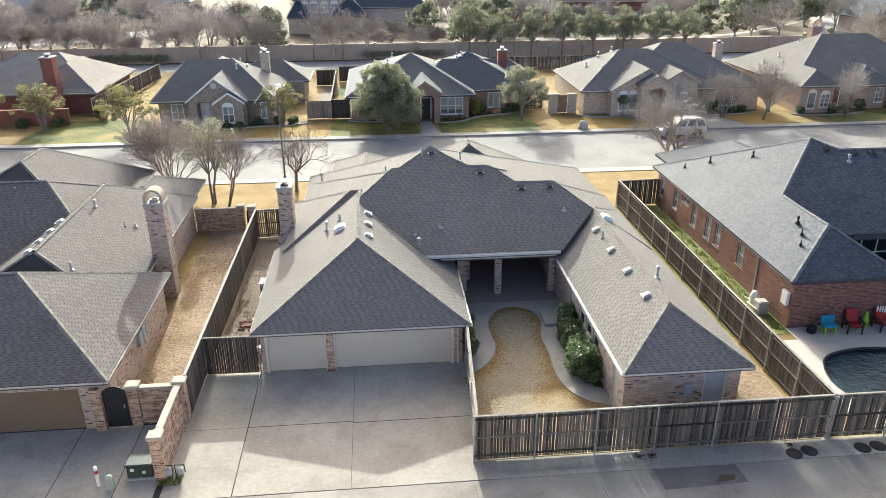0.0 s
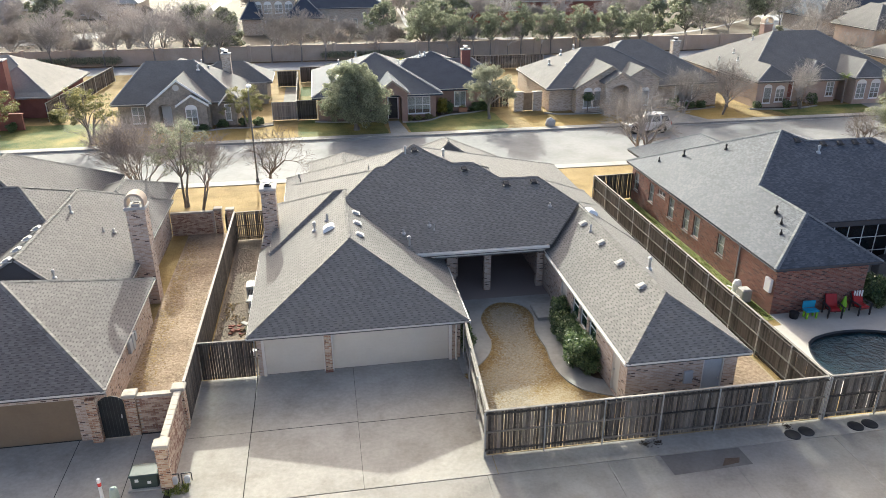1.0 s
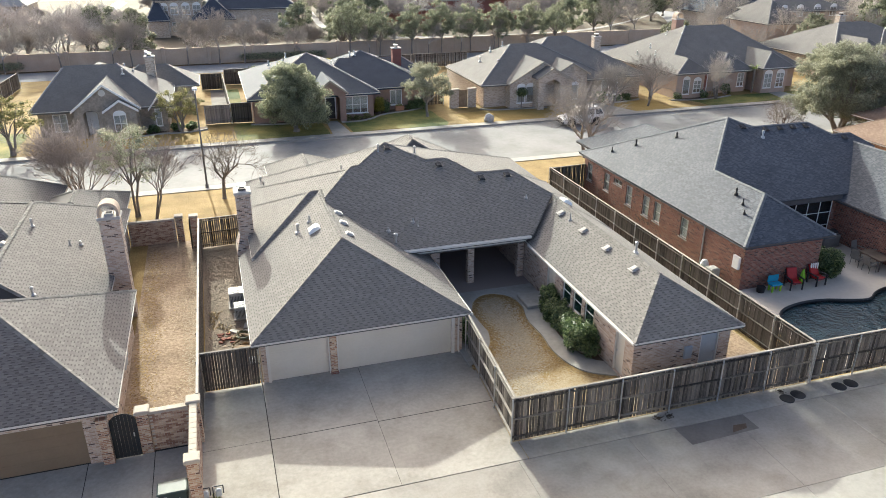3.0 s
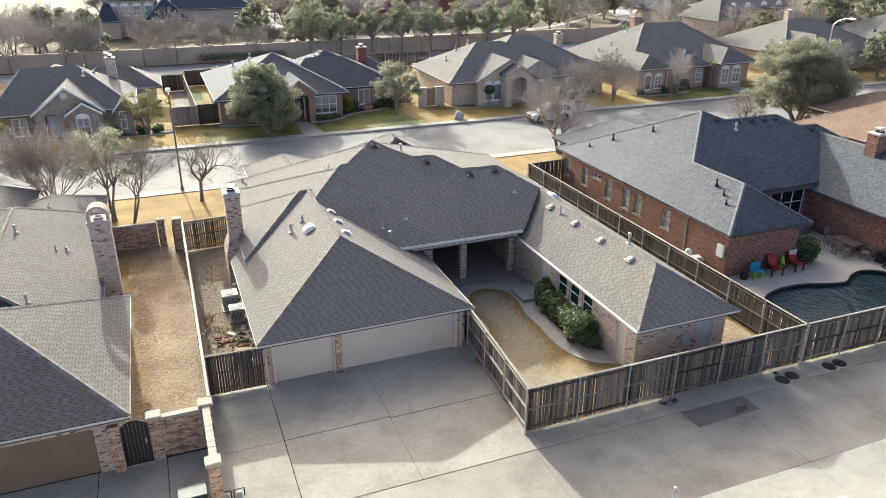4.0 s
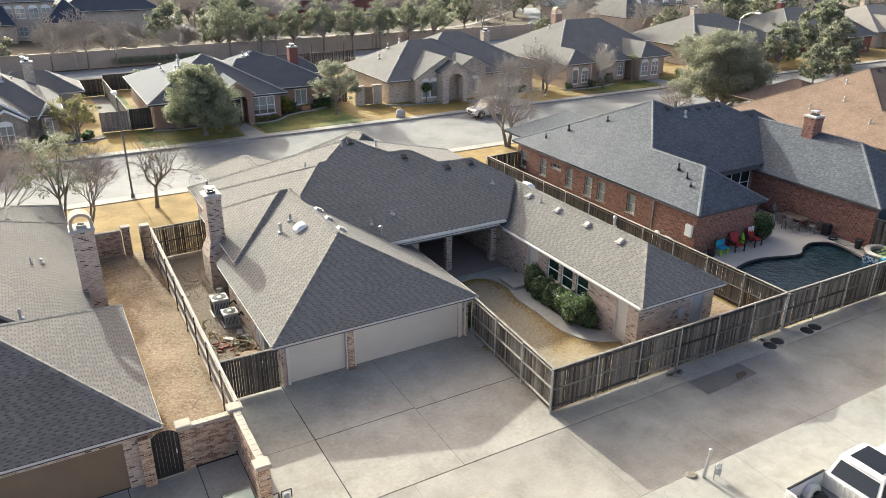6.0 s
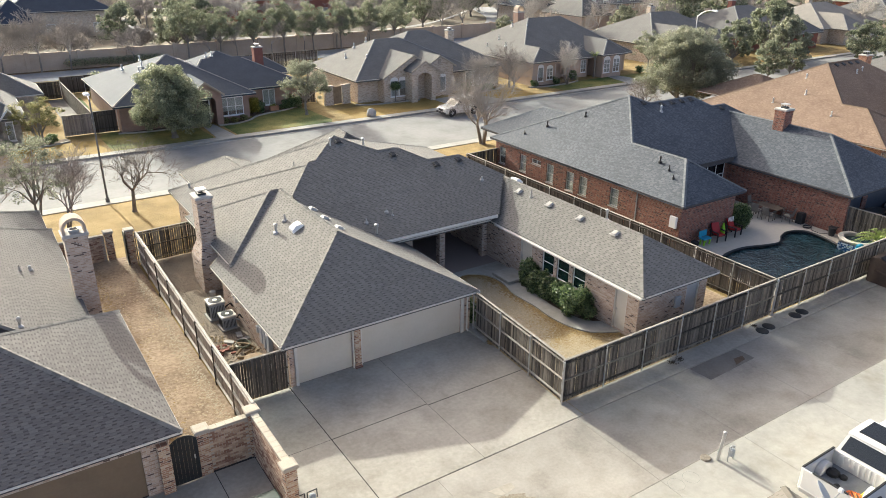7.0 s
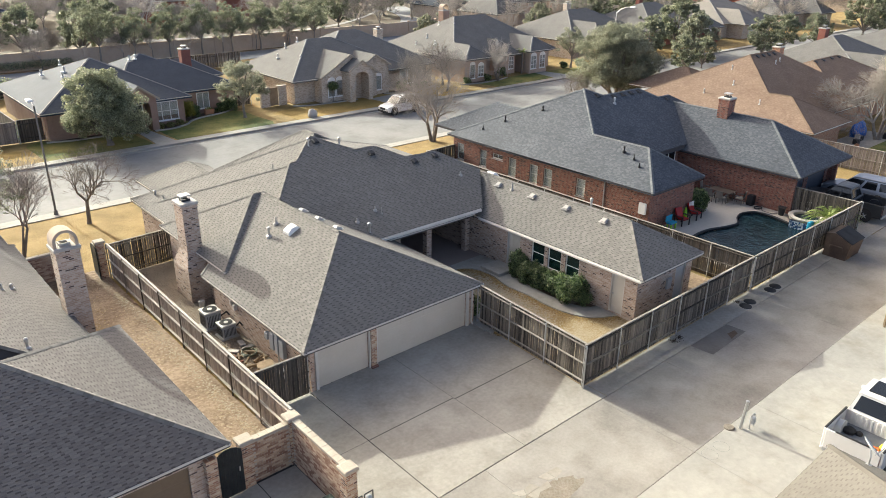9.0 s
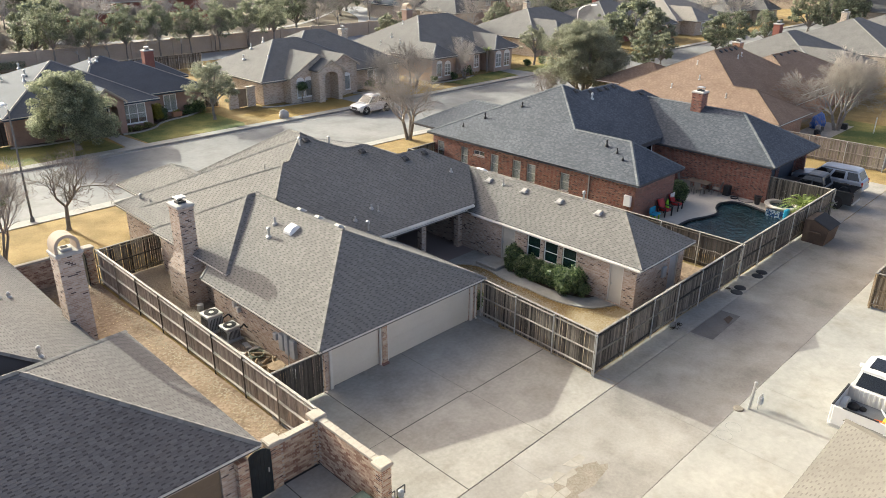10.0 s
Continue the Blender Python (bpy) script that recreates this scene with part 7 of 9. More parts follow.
BRICK_ORANGE = brick_material("orange_brick", [(0, (0.30, 0.14, 0.08)), (0.4, (0.40, 0.21, 0.13)), (0.75, (0.34, 0.17, 0.10))], (0.36, 0.27, 0.2))
Shape().box(44.8, 51.1, 29.7, 42, 0, 2.25).box(44.8, 63.4, 32.0, 46.9, 0, 2.25).box(57.6, 73.4, 32.6, 43, 0, 2.65).part("wall", BRICK_ORANGE, C)
chimney(C, 62.0, 63.0, 41.2, 42.0, 3, 6.4, BRICK_ORANGE)
for x in (53.2, 54.3, 55.4, 56.5):
    box_vent(c_roof, (x, 39.2, 6.42), 0.52, 0, mat=METAL_DARK)
for x in (62.4, 64.2, 66.2, 68.0):
    box_vent(c_roof, (x, 37.5, 5.27), 0.45, 0, mat=METAL_DARK)
for x, y, z in ((46.6, 40.5, 3.55), (48.2, 38.6, 4.4), (50.2, 40.0, 5.4), (46.4, 35.0, 3.45), (54.6, 38.0, 5.7), (55.8, 38.2, 5.8)):
    vent_pipe(c_roof, (x, y, z), 0.4, 0.05, cap=True)

for x, y, w, d, rz, rm, wm, lb, wg in (
        (80, 83, 19, 15, 6.2, FAR_GREY, BRICK_BEIGE, "beige house with pale tan roof", -1),
        (101, 84, 19, 16, 6.2, FAR_GREY, BRICK_FAR_RED, "red brick house with grey roof far along the street", 1),
        (122, 83, 20, 16, 6.0, FAR_TAN, BRICK_BEIGE, "beige house far along the street", -1),
        (147, 84, 20, 16, 6.3, FAR_GREY, BRICK_BEIGE, "grey-roofed house far along the street", 1),
        (78, 42, 18, 16, 6.4, FAR_GREY, BRICK_FAR_RED, "grey-roofed brick house down the block", -1),
        (102, 42, 19, 17, 6.4, FAR_GREY, BRICK_BEIGE, "grey-roofed house down the block", 1),
        (126, 42, 19, 17, 6.2, FAR_GREY, BRICK_FAR_RED, "grey-roofed house farther down the block", -1),
        (-62, 83, 18, 16, 5.8, FAR_GREY, BRICK_BEIGE, "grey-roofed house at the end of the row", 1),
        (-84, 83, 18, 16, 5.8, FAR_TAN, BRICK_FAR_RED, "tan-roofed house at the end of the row", -1),
        (-42, 36, 18, 18, 5.8, FAR_GREY, BRICK_BEIGE, "grey-roofed house along the alley", 1)):
    plain_house(x, y, w, d, rz, rm, wm, lb, wing=wg)


# two-storey houses beyond the boulevard
def big_house(x, y, w, d, eave, ridge, roof_mat, wall_mat, label):
    h = far_house((x, y, 0), label, roof_mat, wall_mat,
                  [(x - w / 2, x + w / 2, y - d / 2, y + d / 2, eave, (x - w / 2 + d / 2, y), (x + w / 2 - d / 2, y), ridge), (x - w * 0.65, x - w * 0.2, y - d / 2 - 3, y + 4, 3.0, (x - w * 0.42, y - d / 2 + 1.5), (x - w * 0.42, y), 6.5)],
                  [(x - w / 2 + 0.5, x + w / 2 - 0.5, y - d / 2 + 0.5, y + d / 2 - 0.5, eave - 0.1), (x - w * 0.62, x - w * 0.23, y - d / 2 - 2.5, y + 3, 2.9)],
                  windows=[(x + w * k - 0.7, x + w * k + 0.7, y - d / 2 + 0.5, z, z + 1.6, (2, 2), z > 3) for k in (-0.3, -0.1, 0.12, 0.33) for z in ((0.7, 3.6) if eave > 4.5 else (0.7,))],
                  chimneys=[(x + w * 0.2, x + w * 0.2 + 1.2, y + 2, y + 3, eave, ridge + 1.0, wall_mat)])
    return h


for x, y, w, d, e, rz, rm, wm, lb in (
        # Pale concrete as roof colour: sun glare on the slopes is painted in.
        (-70, 176, 22, 15, 3.0, 8.0, BOULEVARD, BRICK_BEIGE, "pale-roofed house beyond the boulevard"),
        (-50, 186, 20, 15, 3.2, 8.0, BOULEVARD, STUCCO, "pale-roofed house beyond the boulevard"),
        (-9, 152, 9, 12, 6.3, 8.6, FAR_DARK, BRICK_BEIGE, "two-storey tan house with blue-grey roof"),
        (4, 154, 17, 16, 4.4, 9.0, FAR_DARK, BRICK_BEIGE, "tan house with tall blue-grey roof"),
        (46, 159, 29, 14, 4.4, 8.4, FAR_WARM, BRICK_FAR_RED, "large red brick house beyond the boulevard"),
        (78, 196, 24, 16, 5.2, 9.0, FAR_WARM, BRICK_BEIGE, "large house with brown roof beyond the boulevard"),
        (112, 190, 26, 16, 3.2, 7.5, FAR_GREY, BRICK_BEIGE, "low wide house beyond the boulevard"),
        (144, 188, 24, 16, 3.2, 7.5, FAR_GREY, BRICK_FAR_RED, "low brick house beyond the boulevard"),
        (178, 180, 24, 16, 3.2, 7.5, FAR_TAN, BRICK_BEIGE, "low tan house beyond the boulevard"),
        (102, 134, 20, 13, 3.2, 7.0, FAR_DARK, BRICK_BEIGE, "beige house behind the row"),
        (98, 115, 17, 9, 4.6, 6.6, FAR_GREY, BRICK_FAR_PINK, "two-storey pink brick house behind the row"),
        (130, 126, 20, 14, 3.0, 6.4, FAR_GREY, BRICK_FAR_RED, "brick house behind the row"),
        (150, 122, 20, 14, 3.0, 6.4, FAR_GREY, BRICK_BEIGE, "grey-roofed house behind the row"),
        (180, 110, 20, 14, 3.0, 6.4, FAR_TAN, BRICK_FAR_RED, "tan-roofed house behind the row"),
        (172, 60, 20, 14, 3.0, 6.4, FAR_GREY, BRICK_BEIGE, "grey-roofed house at the end of the street"),
        (200, 84, 20, 14, 3.0, 6.4, FAR_WARM, BRICK_BEIGE, "brown-roofed house at the end of the street"),
        (-100, 168, 22, 15, 3.2, 7.5, FAR_GREY, BRICK_BEIGE, "grey-roofed house beyond the boulevard")):
    big_house(x, y, w, d, e, rz, rm, wm, lb)

# back alley, block wall, boulevard
sheet("road", rect(-120, 78, 104.5, 111.5), -0.05, BACK_ALLEY, "grey back lane behind the houses", "road", thick=0.2)
sheet("ground", rect(-150, 220, 112.9, 230), -0.02, PARK_GRASS, "dry parkland by the boulevard", thick=0.2)
wl = empty("wall_block", (0, 112.6, 0), "long tan block wall with piers", "wall", kind="structure")
x = -110
while x < 76:
    Shape().box(x, x + 5.7, 112.45, 112.75, 0, 2.15).box(x - 0.02, x + 5.72, 112.4, 112.8, 2.15, 2.28).part("panel", MASONRY, wl)
    Shape().rbox(x + 5.7, x + 6.2, 112.3, 112.9, 0, 2.45, 0.03).part("pier", MASONRY, wl)
    x += 6.2
boul = curve_through([(-150, 117), (-90, 126), (-62, 132), (-48, 138), (-38, 148), (-31, 160), (-26, 182), (-24, 220)])
sheet("road", boul + [(x - 3, y + 8.5) for x, y in reversed(boul)], 0.012, BOULEVARD, "bright pale concrete boulevard", "road", thick=0.2)
boul2 = curve_through([(19, 215), (18, 178), (16.8, 152), (19.5, 140), (28, 131), (40, 128.3), (55, 128.5), (70, 134), (90, 150), (112, 172)])
sheet("road", boul2 + [(x + 1.6, y + 2.4) for x, y in reversed(boul2)], 0.018, BOULEVARD, "bright pale winding path", "path", thick=0.2)
lane = curve_through([(58, 110), (66, 116.5), (76, 124.5), (88, 139), (98, 160)])
sheet("road", lane + [(x + 6, y - 3) for x, y in reversed(lane)], 0.022, BACK_ALLEY, "grey side street behind the houses", "road", thick=0.2)
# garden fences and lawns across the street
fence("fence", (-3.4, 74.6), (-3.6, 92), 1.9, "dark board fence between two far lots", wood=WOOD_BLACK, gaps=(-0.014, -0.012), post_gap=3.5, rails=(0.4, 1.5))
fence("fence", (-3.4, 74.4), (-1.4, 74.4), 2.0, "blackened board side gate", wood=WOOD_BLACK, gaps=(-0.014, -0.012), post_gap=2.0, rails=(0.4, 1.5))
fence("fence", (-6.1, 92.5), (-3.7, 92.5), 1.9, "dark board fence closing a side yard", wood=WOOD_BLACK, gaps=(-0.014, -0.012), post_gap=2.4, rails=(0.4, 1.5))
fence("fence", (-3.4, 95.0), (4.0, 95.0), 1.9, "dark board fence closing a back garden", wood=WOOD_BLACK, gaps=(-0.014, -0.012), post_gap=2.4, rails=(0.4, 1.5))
fence("fence", (-28.3, 78), (-27, 100), 1.9, "dark board fence beside the red house", post_gap=3.5, rails=(0.4, 1.5))
fence("fence", (17.0, 76.6), (19.2, 76.6), 1.9, "dark board gate fence", post_gap=3.5, rails=(0.4, 1.5))
fence("fence", (17.0, 100), (30, 100), 1.9, "brown board rear fence", post_gap=3.5, rails=(0.4, 1.5))
fence("fence", (44.7, 29.6), (44.8, 21.0), 1.9, "grey board fence beside the brown-roofed house", post_gap=3.0, wood=WOOD_MID)
fence("fence", (44.9, 21.0), (75, 20.6), 1.9, "grey board fence along the alley", post_gap=3.0, wood=WOOD_MID)
sheet("ground", rect(45.2, 62, 21.4, 29.0), 0.02, GREEN_GRASS, "green patched back lawn")
for a, b, c, d, m, lb in ((-3.2, 4.9, 67.0, 73.8, GREEN_GRASS, "green patched front lawn"), (7.4, 16.8, 67.6, 75.0, GREEN_GRASS, "green and gold front lawn"), (-32, -22, 67.4, 76, GREEN_GRASS, "green patched lawn"), (47, 68, 67.6, 71.0, GREEN_GRASS, "green patched front lawn"), (19.5, 42, 67.2, 72.0, DRY_GRASS_GOLD, "golden front lawn"), (-21, -4, 67.4, 72, DRY_GRASS_GOLD, "golden front lawn")):
    pts = curve_through([(a, c), ((a + b) / 2, c + 0.1), (b, c), (b + 0.2, (c + d) / 2), (b - 0.3, d), ((a + b) / 2, d + 0.4), (a + 0.2, d), (a - 0.1, (c + d) / 2), (a, c)], 3)[:-1]
    sheet("ground", pts, 0.015, m, lb)
for pts, lb in (([(5.4, 66.9), (7.2, 66.9), (6.7, 72.4), (5.6, 72.4)], "concrete front walk"), ([(31.0, 66.9), (38, 66.9), (36, 72), (30.8, 71.3)], "concrete drive"), ([(57, 66.9), (60.5, 66.9), (59.6, 73), (58.2, 73)], "concrete front walk")):
    sheet("pavement", pts, 0.03, CONCRETE_PALE, lb, "path")
# Dark concrete here carries the passage's shade in its colour.
sheet("pavement", rect(-5.2, -3.55, 82, 92), 0.02, CONCRETE_DARK, "shaded concrete side passage", "path")
fence("fence", (-5.9, 74.6), (-3.5, 74.6), 1.85, "grey board gate beside the stone house", post_gap=2.4, wood=WOOD_MID, gaps=(-0.014, -0.012), rails=(0.4, 1.5))
sheet("ground", rect(-3.35, -2.0, 75, 92), 0.018, GREEN_GRASS, "worn green side yard beside the blue-roofed house")

# ---- trees ----
def place(tree, spots):
    """Sets a built tree at the first spot and copies it to the others: (x, y, turn, size)."""
    x, y, turn, k = spots[0]
    for x2, y2, turn2, k2 in spots[1:]:
        tree.scale = (k2, k2, k2)
        copy_thing(tree, pose(x2, y2, 0, 0, 0, turn2))
    tree.scale = (k, k, k)
    tree.location = (x, y, 0)
    tree.rotation_euler = (0, 0, radians(turn))


TWIG_MIN[0] = 0.006
place(bare_tree("tree", 21, 4.6, 0.05, "bare multi-stemmed tree on the front lawn", levels=6, kids=2, spread=0.3, stems=13, twig=TWIG_RED, first=0.3, lean=(0.2, 0.95)), [(-14.2, 53.2, 0, 1.1)])
place(leafy_tree("tree", 22, 6.6, 2.3, 0.10, "slender half-evergreen tree with thin crown", LEAF_GREY, clumps=95, per=80, size=0.055, trunk_h=0.34, stems=2), [(-10.6, 49.7, 30, 1.0)])
place(bare_tree("tree", 23, 4.2, 0.12, "small bare spreading tree on the front lawn", levels=5, kids=3, spread=0.72, twig=TWIG_DARK, droop=0.03, first=0.34), [(-4.97, 51.7, 10, 1.1), (43.6, 52.7, 80, 0.9), (42.6, 72.6, 120, 1.15)])
place(bare_tree("tree", 29, 4.6, 0.08, "slender bare young tree by the garden wall", levels=5, kids=3, spread=0.42, stems=2, twig=TWIG_RED, first=0.4), [(-9.5, 48.6, 200, 0.95)])
TWIG_MIN[0] = 0.006
place(bare_tree("tree", 24, 5.0, 0.14, "large bare tree with forked trunk by the street", levels=5, kids=3, spread=0.56, stems=3, twig=TWIG, first=0.32, droop=0.04), [(24.6, 53.4, 0, 1.12), (36.5, 70.6, 90, 0.85)])
place(bare_tree("tree", 25, 4.6, 0.1, "pale bare crape myrtle with many twigs", levels=5, kids=3, spread=0.5, stems=3), [(49.9, 70.3, 0, 0.95), (40.3, 69.4, 140, 0.95)])
place(bare_tree("tree", 26, 4.6, 0.12, "broad pale bare tree in the back yard", levels=6, kids=3, spread=0.55, stems=3), [(56.6, 28.3, 40, 1.3)])
place(leafy_tree("tree", 31, 6.2, 3.7, 0.24, "dense evergreen live oak before the blue-roofed house", LEAF_OAK, clumps=440, per=190, size=0.07, trunk_h=0.12, lobe_count=26, low=0.08, lobe_size=(0.2, 0.46), hollow=0.3), [(2.3, 69.4, 0, 1.06)])
place(leafy_tree("tree", 32, 6.0, 3.0, 0.15, "young live oak on the front lawn", LEAF_GREY, clumps=150, per=120, size=0.065, trunk_h=0.24, hollow=0.2), [(15.9, 71.6, 0, 1.0)])
place(leafy_tree("tree", 33, 4.8, 2.5, 0.12, "small olive-green tree with open crown", LEAF_OLIVE, clumps=90, per=80, size=0.075, trunk_h=0.28, stems=3), [(-21.7, 68.3, 0, 1.1), (-8.1, 72.0, 60, 0.9), (-38, 73, 10, 1.3), (-31.2, 72.6, 40, 1.0)])
place(leafy_tree("tree", 34, 8.2, 4.7, 0.26, "broad old live oak beside the street", LEAF_GREY, clumps=520, per=230, size=0.07, trunk_h=0.15, stems=3, hollow=0.3, lobe_count=24, low=0.10, lobe_size=(0.26, 0.4)), [(50.6, 53.2, 0, 1.06)])
place(leafy_tree("tree", 38, 6.0, 2.7, 0.16, "small olive-green oak on a front lawn", LEAF_GREY, clumps=110, per=110, size=0.075, trunk_h=0.28), [(65.2, 71.4, 0, 0.95)])
place(leafy_tree("tree", 37, 7.2, 3.2, 0.13, "evergreen oak in the row before the block wall", LEAF_MID, clumps=150, per=80, size=0.1, trunk_h=0.3, hollow=0.2),
      [(15.5, 111.9, 0, 1.12), (20.1, 111.8, 50, 0.95), (25.1, 111.9, 90, 1.0), (29.9, 111.8, 130, 1.05), (34.7, 111.9, 200, 0.98), (39.4, 111.8, 250, 1.0), (44.5, 111.9, 300, 1.0), (49.2, 112.0, 20, 0.95)])
place(leafy_tree("tree", 35, 8.2, 3.9, 0.22, "rounded evergreen oak in the distance", LEAF_MID, clumps=130, per=80, size=0.17, trunk_h=0.1, low=0.1, lobe_count=14),
      [(82, 70.5, 10, 0.8), (74.5, 59.5, 70, 0.62), (80, 60, 10, 0.55), (9.8, 128.5, 0, 0.9), (16, 121, 50, 1.0), (24, 138, 90, 0.95), (58, 127, 20, 0.9), (66, 130, 140, 1.0), (74, 138, 60, 0.9), (86, 142, 80, 1.15), (94, 150, 10, 1.2), (110, 156, 90, 1.2), (80, 158, 200, 1.2),
       (97, 60, 250, 0.8), (106, 61, 30, 0.75), (116, 60, 120, 0.7), (139, 61, 300, 1.1), (146, 60, 0, 1.1), (153, 58.5, 70, 1.2), (92, 72, 10, 1.1), (104, 90, 120, 1.3), (96, 93, 120, 1.2), (160, 60, 60, 1.2), (150, 100, 0, 1.2), (132, 104, 50, 1.1), (113, 104, 200, 1.0)])
place(leafy_tree("tree", 36, 7.0, 3.4, 0.2, "grey-green oak in the distance", LEAF_GREY, clumps=120, per=80, size=0.17, trunk_h=0.1, low=0.1, lobe_count=14),
      [(-15.5, 117.5, 0, 1.15), (-50, 150, 40, 1.2), (-22, 133, 90, 1.0), (88, 66, 200, 1.0), (62, 98, 140, 0.8), (86, 96, 20, 0.9), (125, 92, 100, 1.0), (160, 90, 10, 1.2), (140, 140, 80, 1.3), (170, 140, 0, 1.3), (120, 160, 100, 1.3), (90, 170, 30, 1.3), (66, 165, 60, 1.2), (28, 165, 90, 1.3), (22, 172, 10, 1.2)])
TWIG_MIN[0] = 0.014
park = random.Random(77)
spots = []
while len(spots) < 215:
    x, y = park.uniform(-125, 74), park.uniform(115, 195)
    if x > 12 and 113 < y < 142 or -15 < x < 13 and 122 < y < 150:
        continue
    if any(abs(x - a) < 8 and abs(y - b) < 7 for a, b in boul):
        continue
    if any(abs(x - a) < c and abs(y - b) < 11 for a, b, c in ((-70, 176, 14), (-50, 186, 14), (-9, 152, 9), (4, 154, 13), (46, 159, 18))):
        continue
    spots.append((x, y, park.uniform(0, 360), park.uniform(0.7, 1.1)))
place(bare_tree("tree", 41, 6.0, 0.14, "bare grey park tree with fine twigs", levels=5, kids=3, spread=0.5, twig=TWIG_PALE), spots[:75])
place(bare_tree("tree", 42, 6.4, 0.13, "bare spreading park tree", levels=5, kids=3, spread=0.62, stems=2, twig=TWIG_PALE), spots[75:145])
place(bare_tree("tree", 43, 4.4, 0.1, "russet bare brushy park tree", levels=5, kids=3, spread=0.5, stems=4, twig=TWIG), spots[145:] + [(3.9, 124, 30, 1.0), (0.5, 121, 80, 0.9), (-30, 120, 10, 1.0), (-46, 119, 60, 1.1), (-54, 124, 0, 1.0), (-40, 124, 200, 1.0)])
row = [(x, park.uniform(111.2, 111.8), park.uniform(0, 360), park.uniform(1.15, 1.4) if x < 6 else park.uniform(0.85, 1.05)) for x in (-84, -76, -68, -60, -52, -45, -38, -31, -24.1, -17.6, -15.1, -7.8, -3.5, 0.0, 8.1, 18.4, 22.3, 27.6, 33.0, 38.5, 44.2)]
place(bare_tree("tree", 45, 4.6, 0.08, "small bare street tree before the block wall", levels=5, kids=3, spread=0.52, twig=TWIG, first=0.36), row)
place(bare_tree("tree", 44, 6.0, 0.13, "bare tree among the houses", levels=5, kids=3, spread=0.52), [(74, 71, 0, 0.7), (90, 92, 30, 1.0), (129, 78, 60, 1.0), (134, 74, 10, 1.0), (66, 94, 50, 0.9), (112, 88, 140, 1.0), (118, 110, 30, 1.1), (140, 116, 100, 1.2), (152, 74, 0, 1.1), (92, 124, 60, 1.0), (84, 118, 20, 1.0), (130, 136, 20, 1.3), (150, 150, 80, 1.3), (70, 122, 0, 1.0), (64, 120, 30, 1.0), (160, 126, 30, 1.2),
       (70, 90, 10, 0.8), (92, 98, 70, 0.9), (110, 97, 200, 1.0), (88, 104, 20, 0.9), (106, 106, 300, 1.0), (122, 98, 150, 1.0), (116, 118, 40, 1.0), (78, 112, 90, 0.9), (128, 112, 10, 1.1), (86, 132, 60, 1.0), (118, 128, 130, 1.1), (142, 96, 0, 1.1)])

# hedges before the block wall
for k, (xa, xb, y, h) in enumerate(((-39.8, -28.7, 111.8, 1.1), (0.0, 11.9, 111.8, 1.0))):
    rng = random.Random(k)
    lv = Shape()
    x = xa
    while x < xb:
        leaf_cloud(lv, rng, (x, y, h * 0.5 + 0.35), (0.8, 0.5, h * 0.55), 260, 0.09)
        x += 0.8
    lv.thing("hedge", LEAF_OAK, "long clipped dark hedge before the block wall", "hedge", base=((xa + xb) / 2, y, 0))

# shrubs of the courtyard
for k, (x, y, rx, ry, rz) in enumerate(((5.05, 27.7, 0.42, 0.55, 0.72), (5.05, 28.8, 0.45, 0.65, 0.72), (5.1, 29.9, 0.4, 0.6, 0.62))):
    shrub("shrub", (x, y, 0.05), (rx, ry, rz), "clipped dark green shrub by the garage wall", LEAF_HOLLY, 60 + k, group="courtyard shrubs")
for k, (x, y, rx, ry, rz) in enumerate(((10.0, 29.25, 0.5, 0.6, 0.86), (9.9, 28.35, 0.6, 0.75, 0.62), (9.85, 27.45, 0.62, 0.75, 0.6), (9.85, 26.55, 0.62, 0.75, 0.64), (9.75, 25.35, 0.82, 0.9, 0.84))):
    shrub("shrub", (x, y, 0.05), (rx, ry, rz), "glossy rounded holly shrub under the windows", LEAF_HOLLY, 70 + k, clumps=40, per=220, size=0.062, group="courtyard shrubs")
shrub("shrub", (26.5, 28.75, 0.03), (0.78, 0.8, 0.86), "rounded green shrub by the brick corner", LEAF_HOLLY, 80, clumps=70, per=260)

# ---- street lamp ----
POLE_STEEL = material("dull_pole_steel", (0.10, 0.10, 0.10), (0.17, 0.17, 0.17), 1, 12, 0.6, 0.05)
lp = empty("street_lamp", (-6.1, 54.5, 0), "tall grey steel street lamp with a flat white head", "street lamp")
Shape().lathe((-6.1, 54.5, 0), [(0.14, 0), (0.12, 0.3), (0.07, 0.35), (0.05, 7.0)], 10).part("pole", POLE_STEEL, lp)
Shape().path([(-6.1, 54.5, 6.95), (-6.1, 54.8, 7.1), (-6.1, 55.2, 7.15)], 0.035, 6).part("arm", METAL, lp)
Shape().rbox(-6.27, -5.93, 55.1, 55.75, 7.1, 7.26, 0.05).part("lamp_head", WHITE, lp)

# ---- vehicles ----
PAINT_WHITE = material("white_car_paint", (0.56, 0.55, 0.53), (0.64, 0.63, 0.61), 0.5, 5, 0.25, 0.0, spec=0.5)
PAINT_GREY = material("grey_car_paint", (0.26, 0.29, 0.34), (0.33, 0.36, 0.41), 0.5, 5, 0.3, 0.0, metal=0.4, spec=0.5)
PAINT_DARK = material("dark_car_paint", (0.03, 0.034, 0.04), (0.05, 0.054, 0.06), 0.5, 5, 0.3, 0.0, metal=0.4, spec=0.5)
LAMP_RED = material("tail_lamp", (0.25, 0.02, 0.015), (0.35, 0.03, 0.02), 3, 20, 0.25, 0.0)
CAR_GLASS = glass_material("car_glass", (0.012, 0.014, 0.016), 0.05)
BED_GREY = material("bed_liner", (0.12, 0.13, 0.14), (0.22, 0.23, 0.25), 2, 20, 0.7, 0.1)


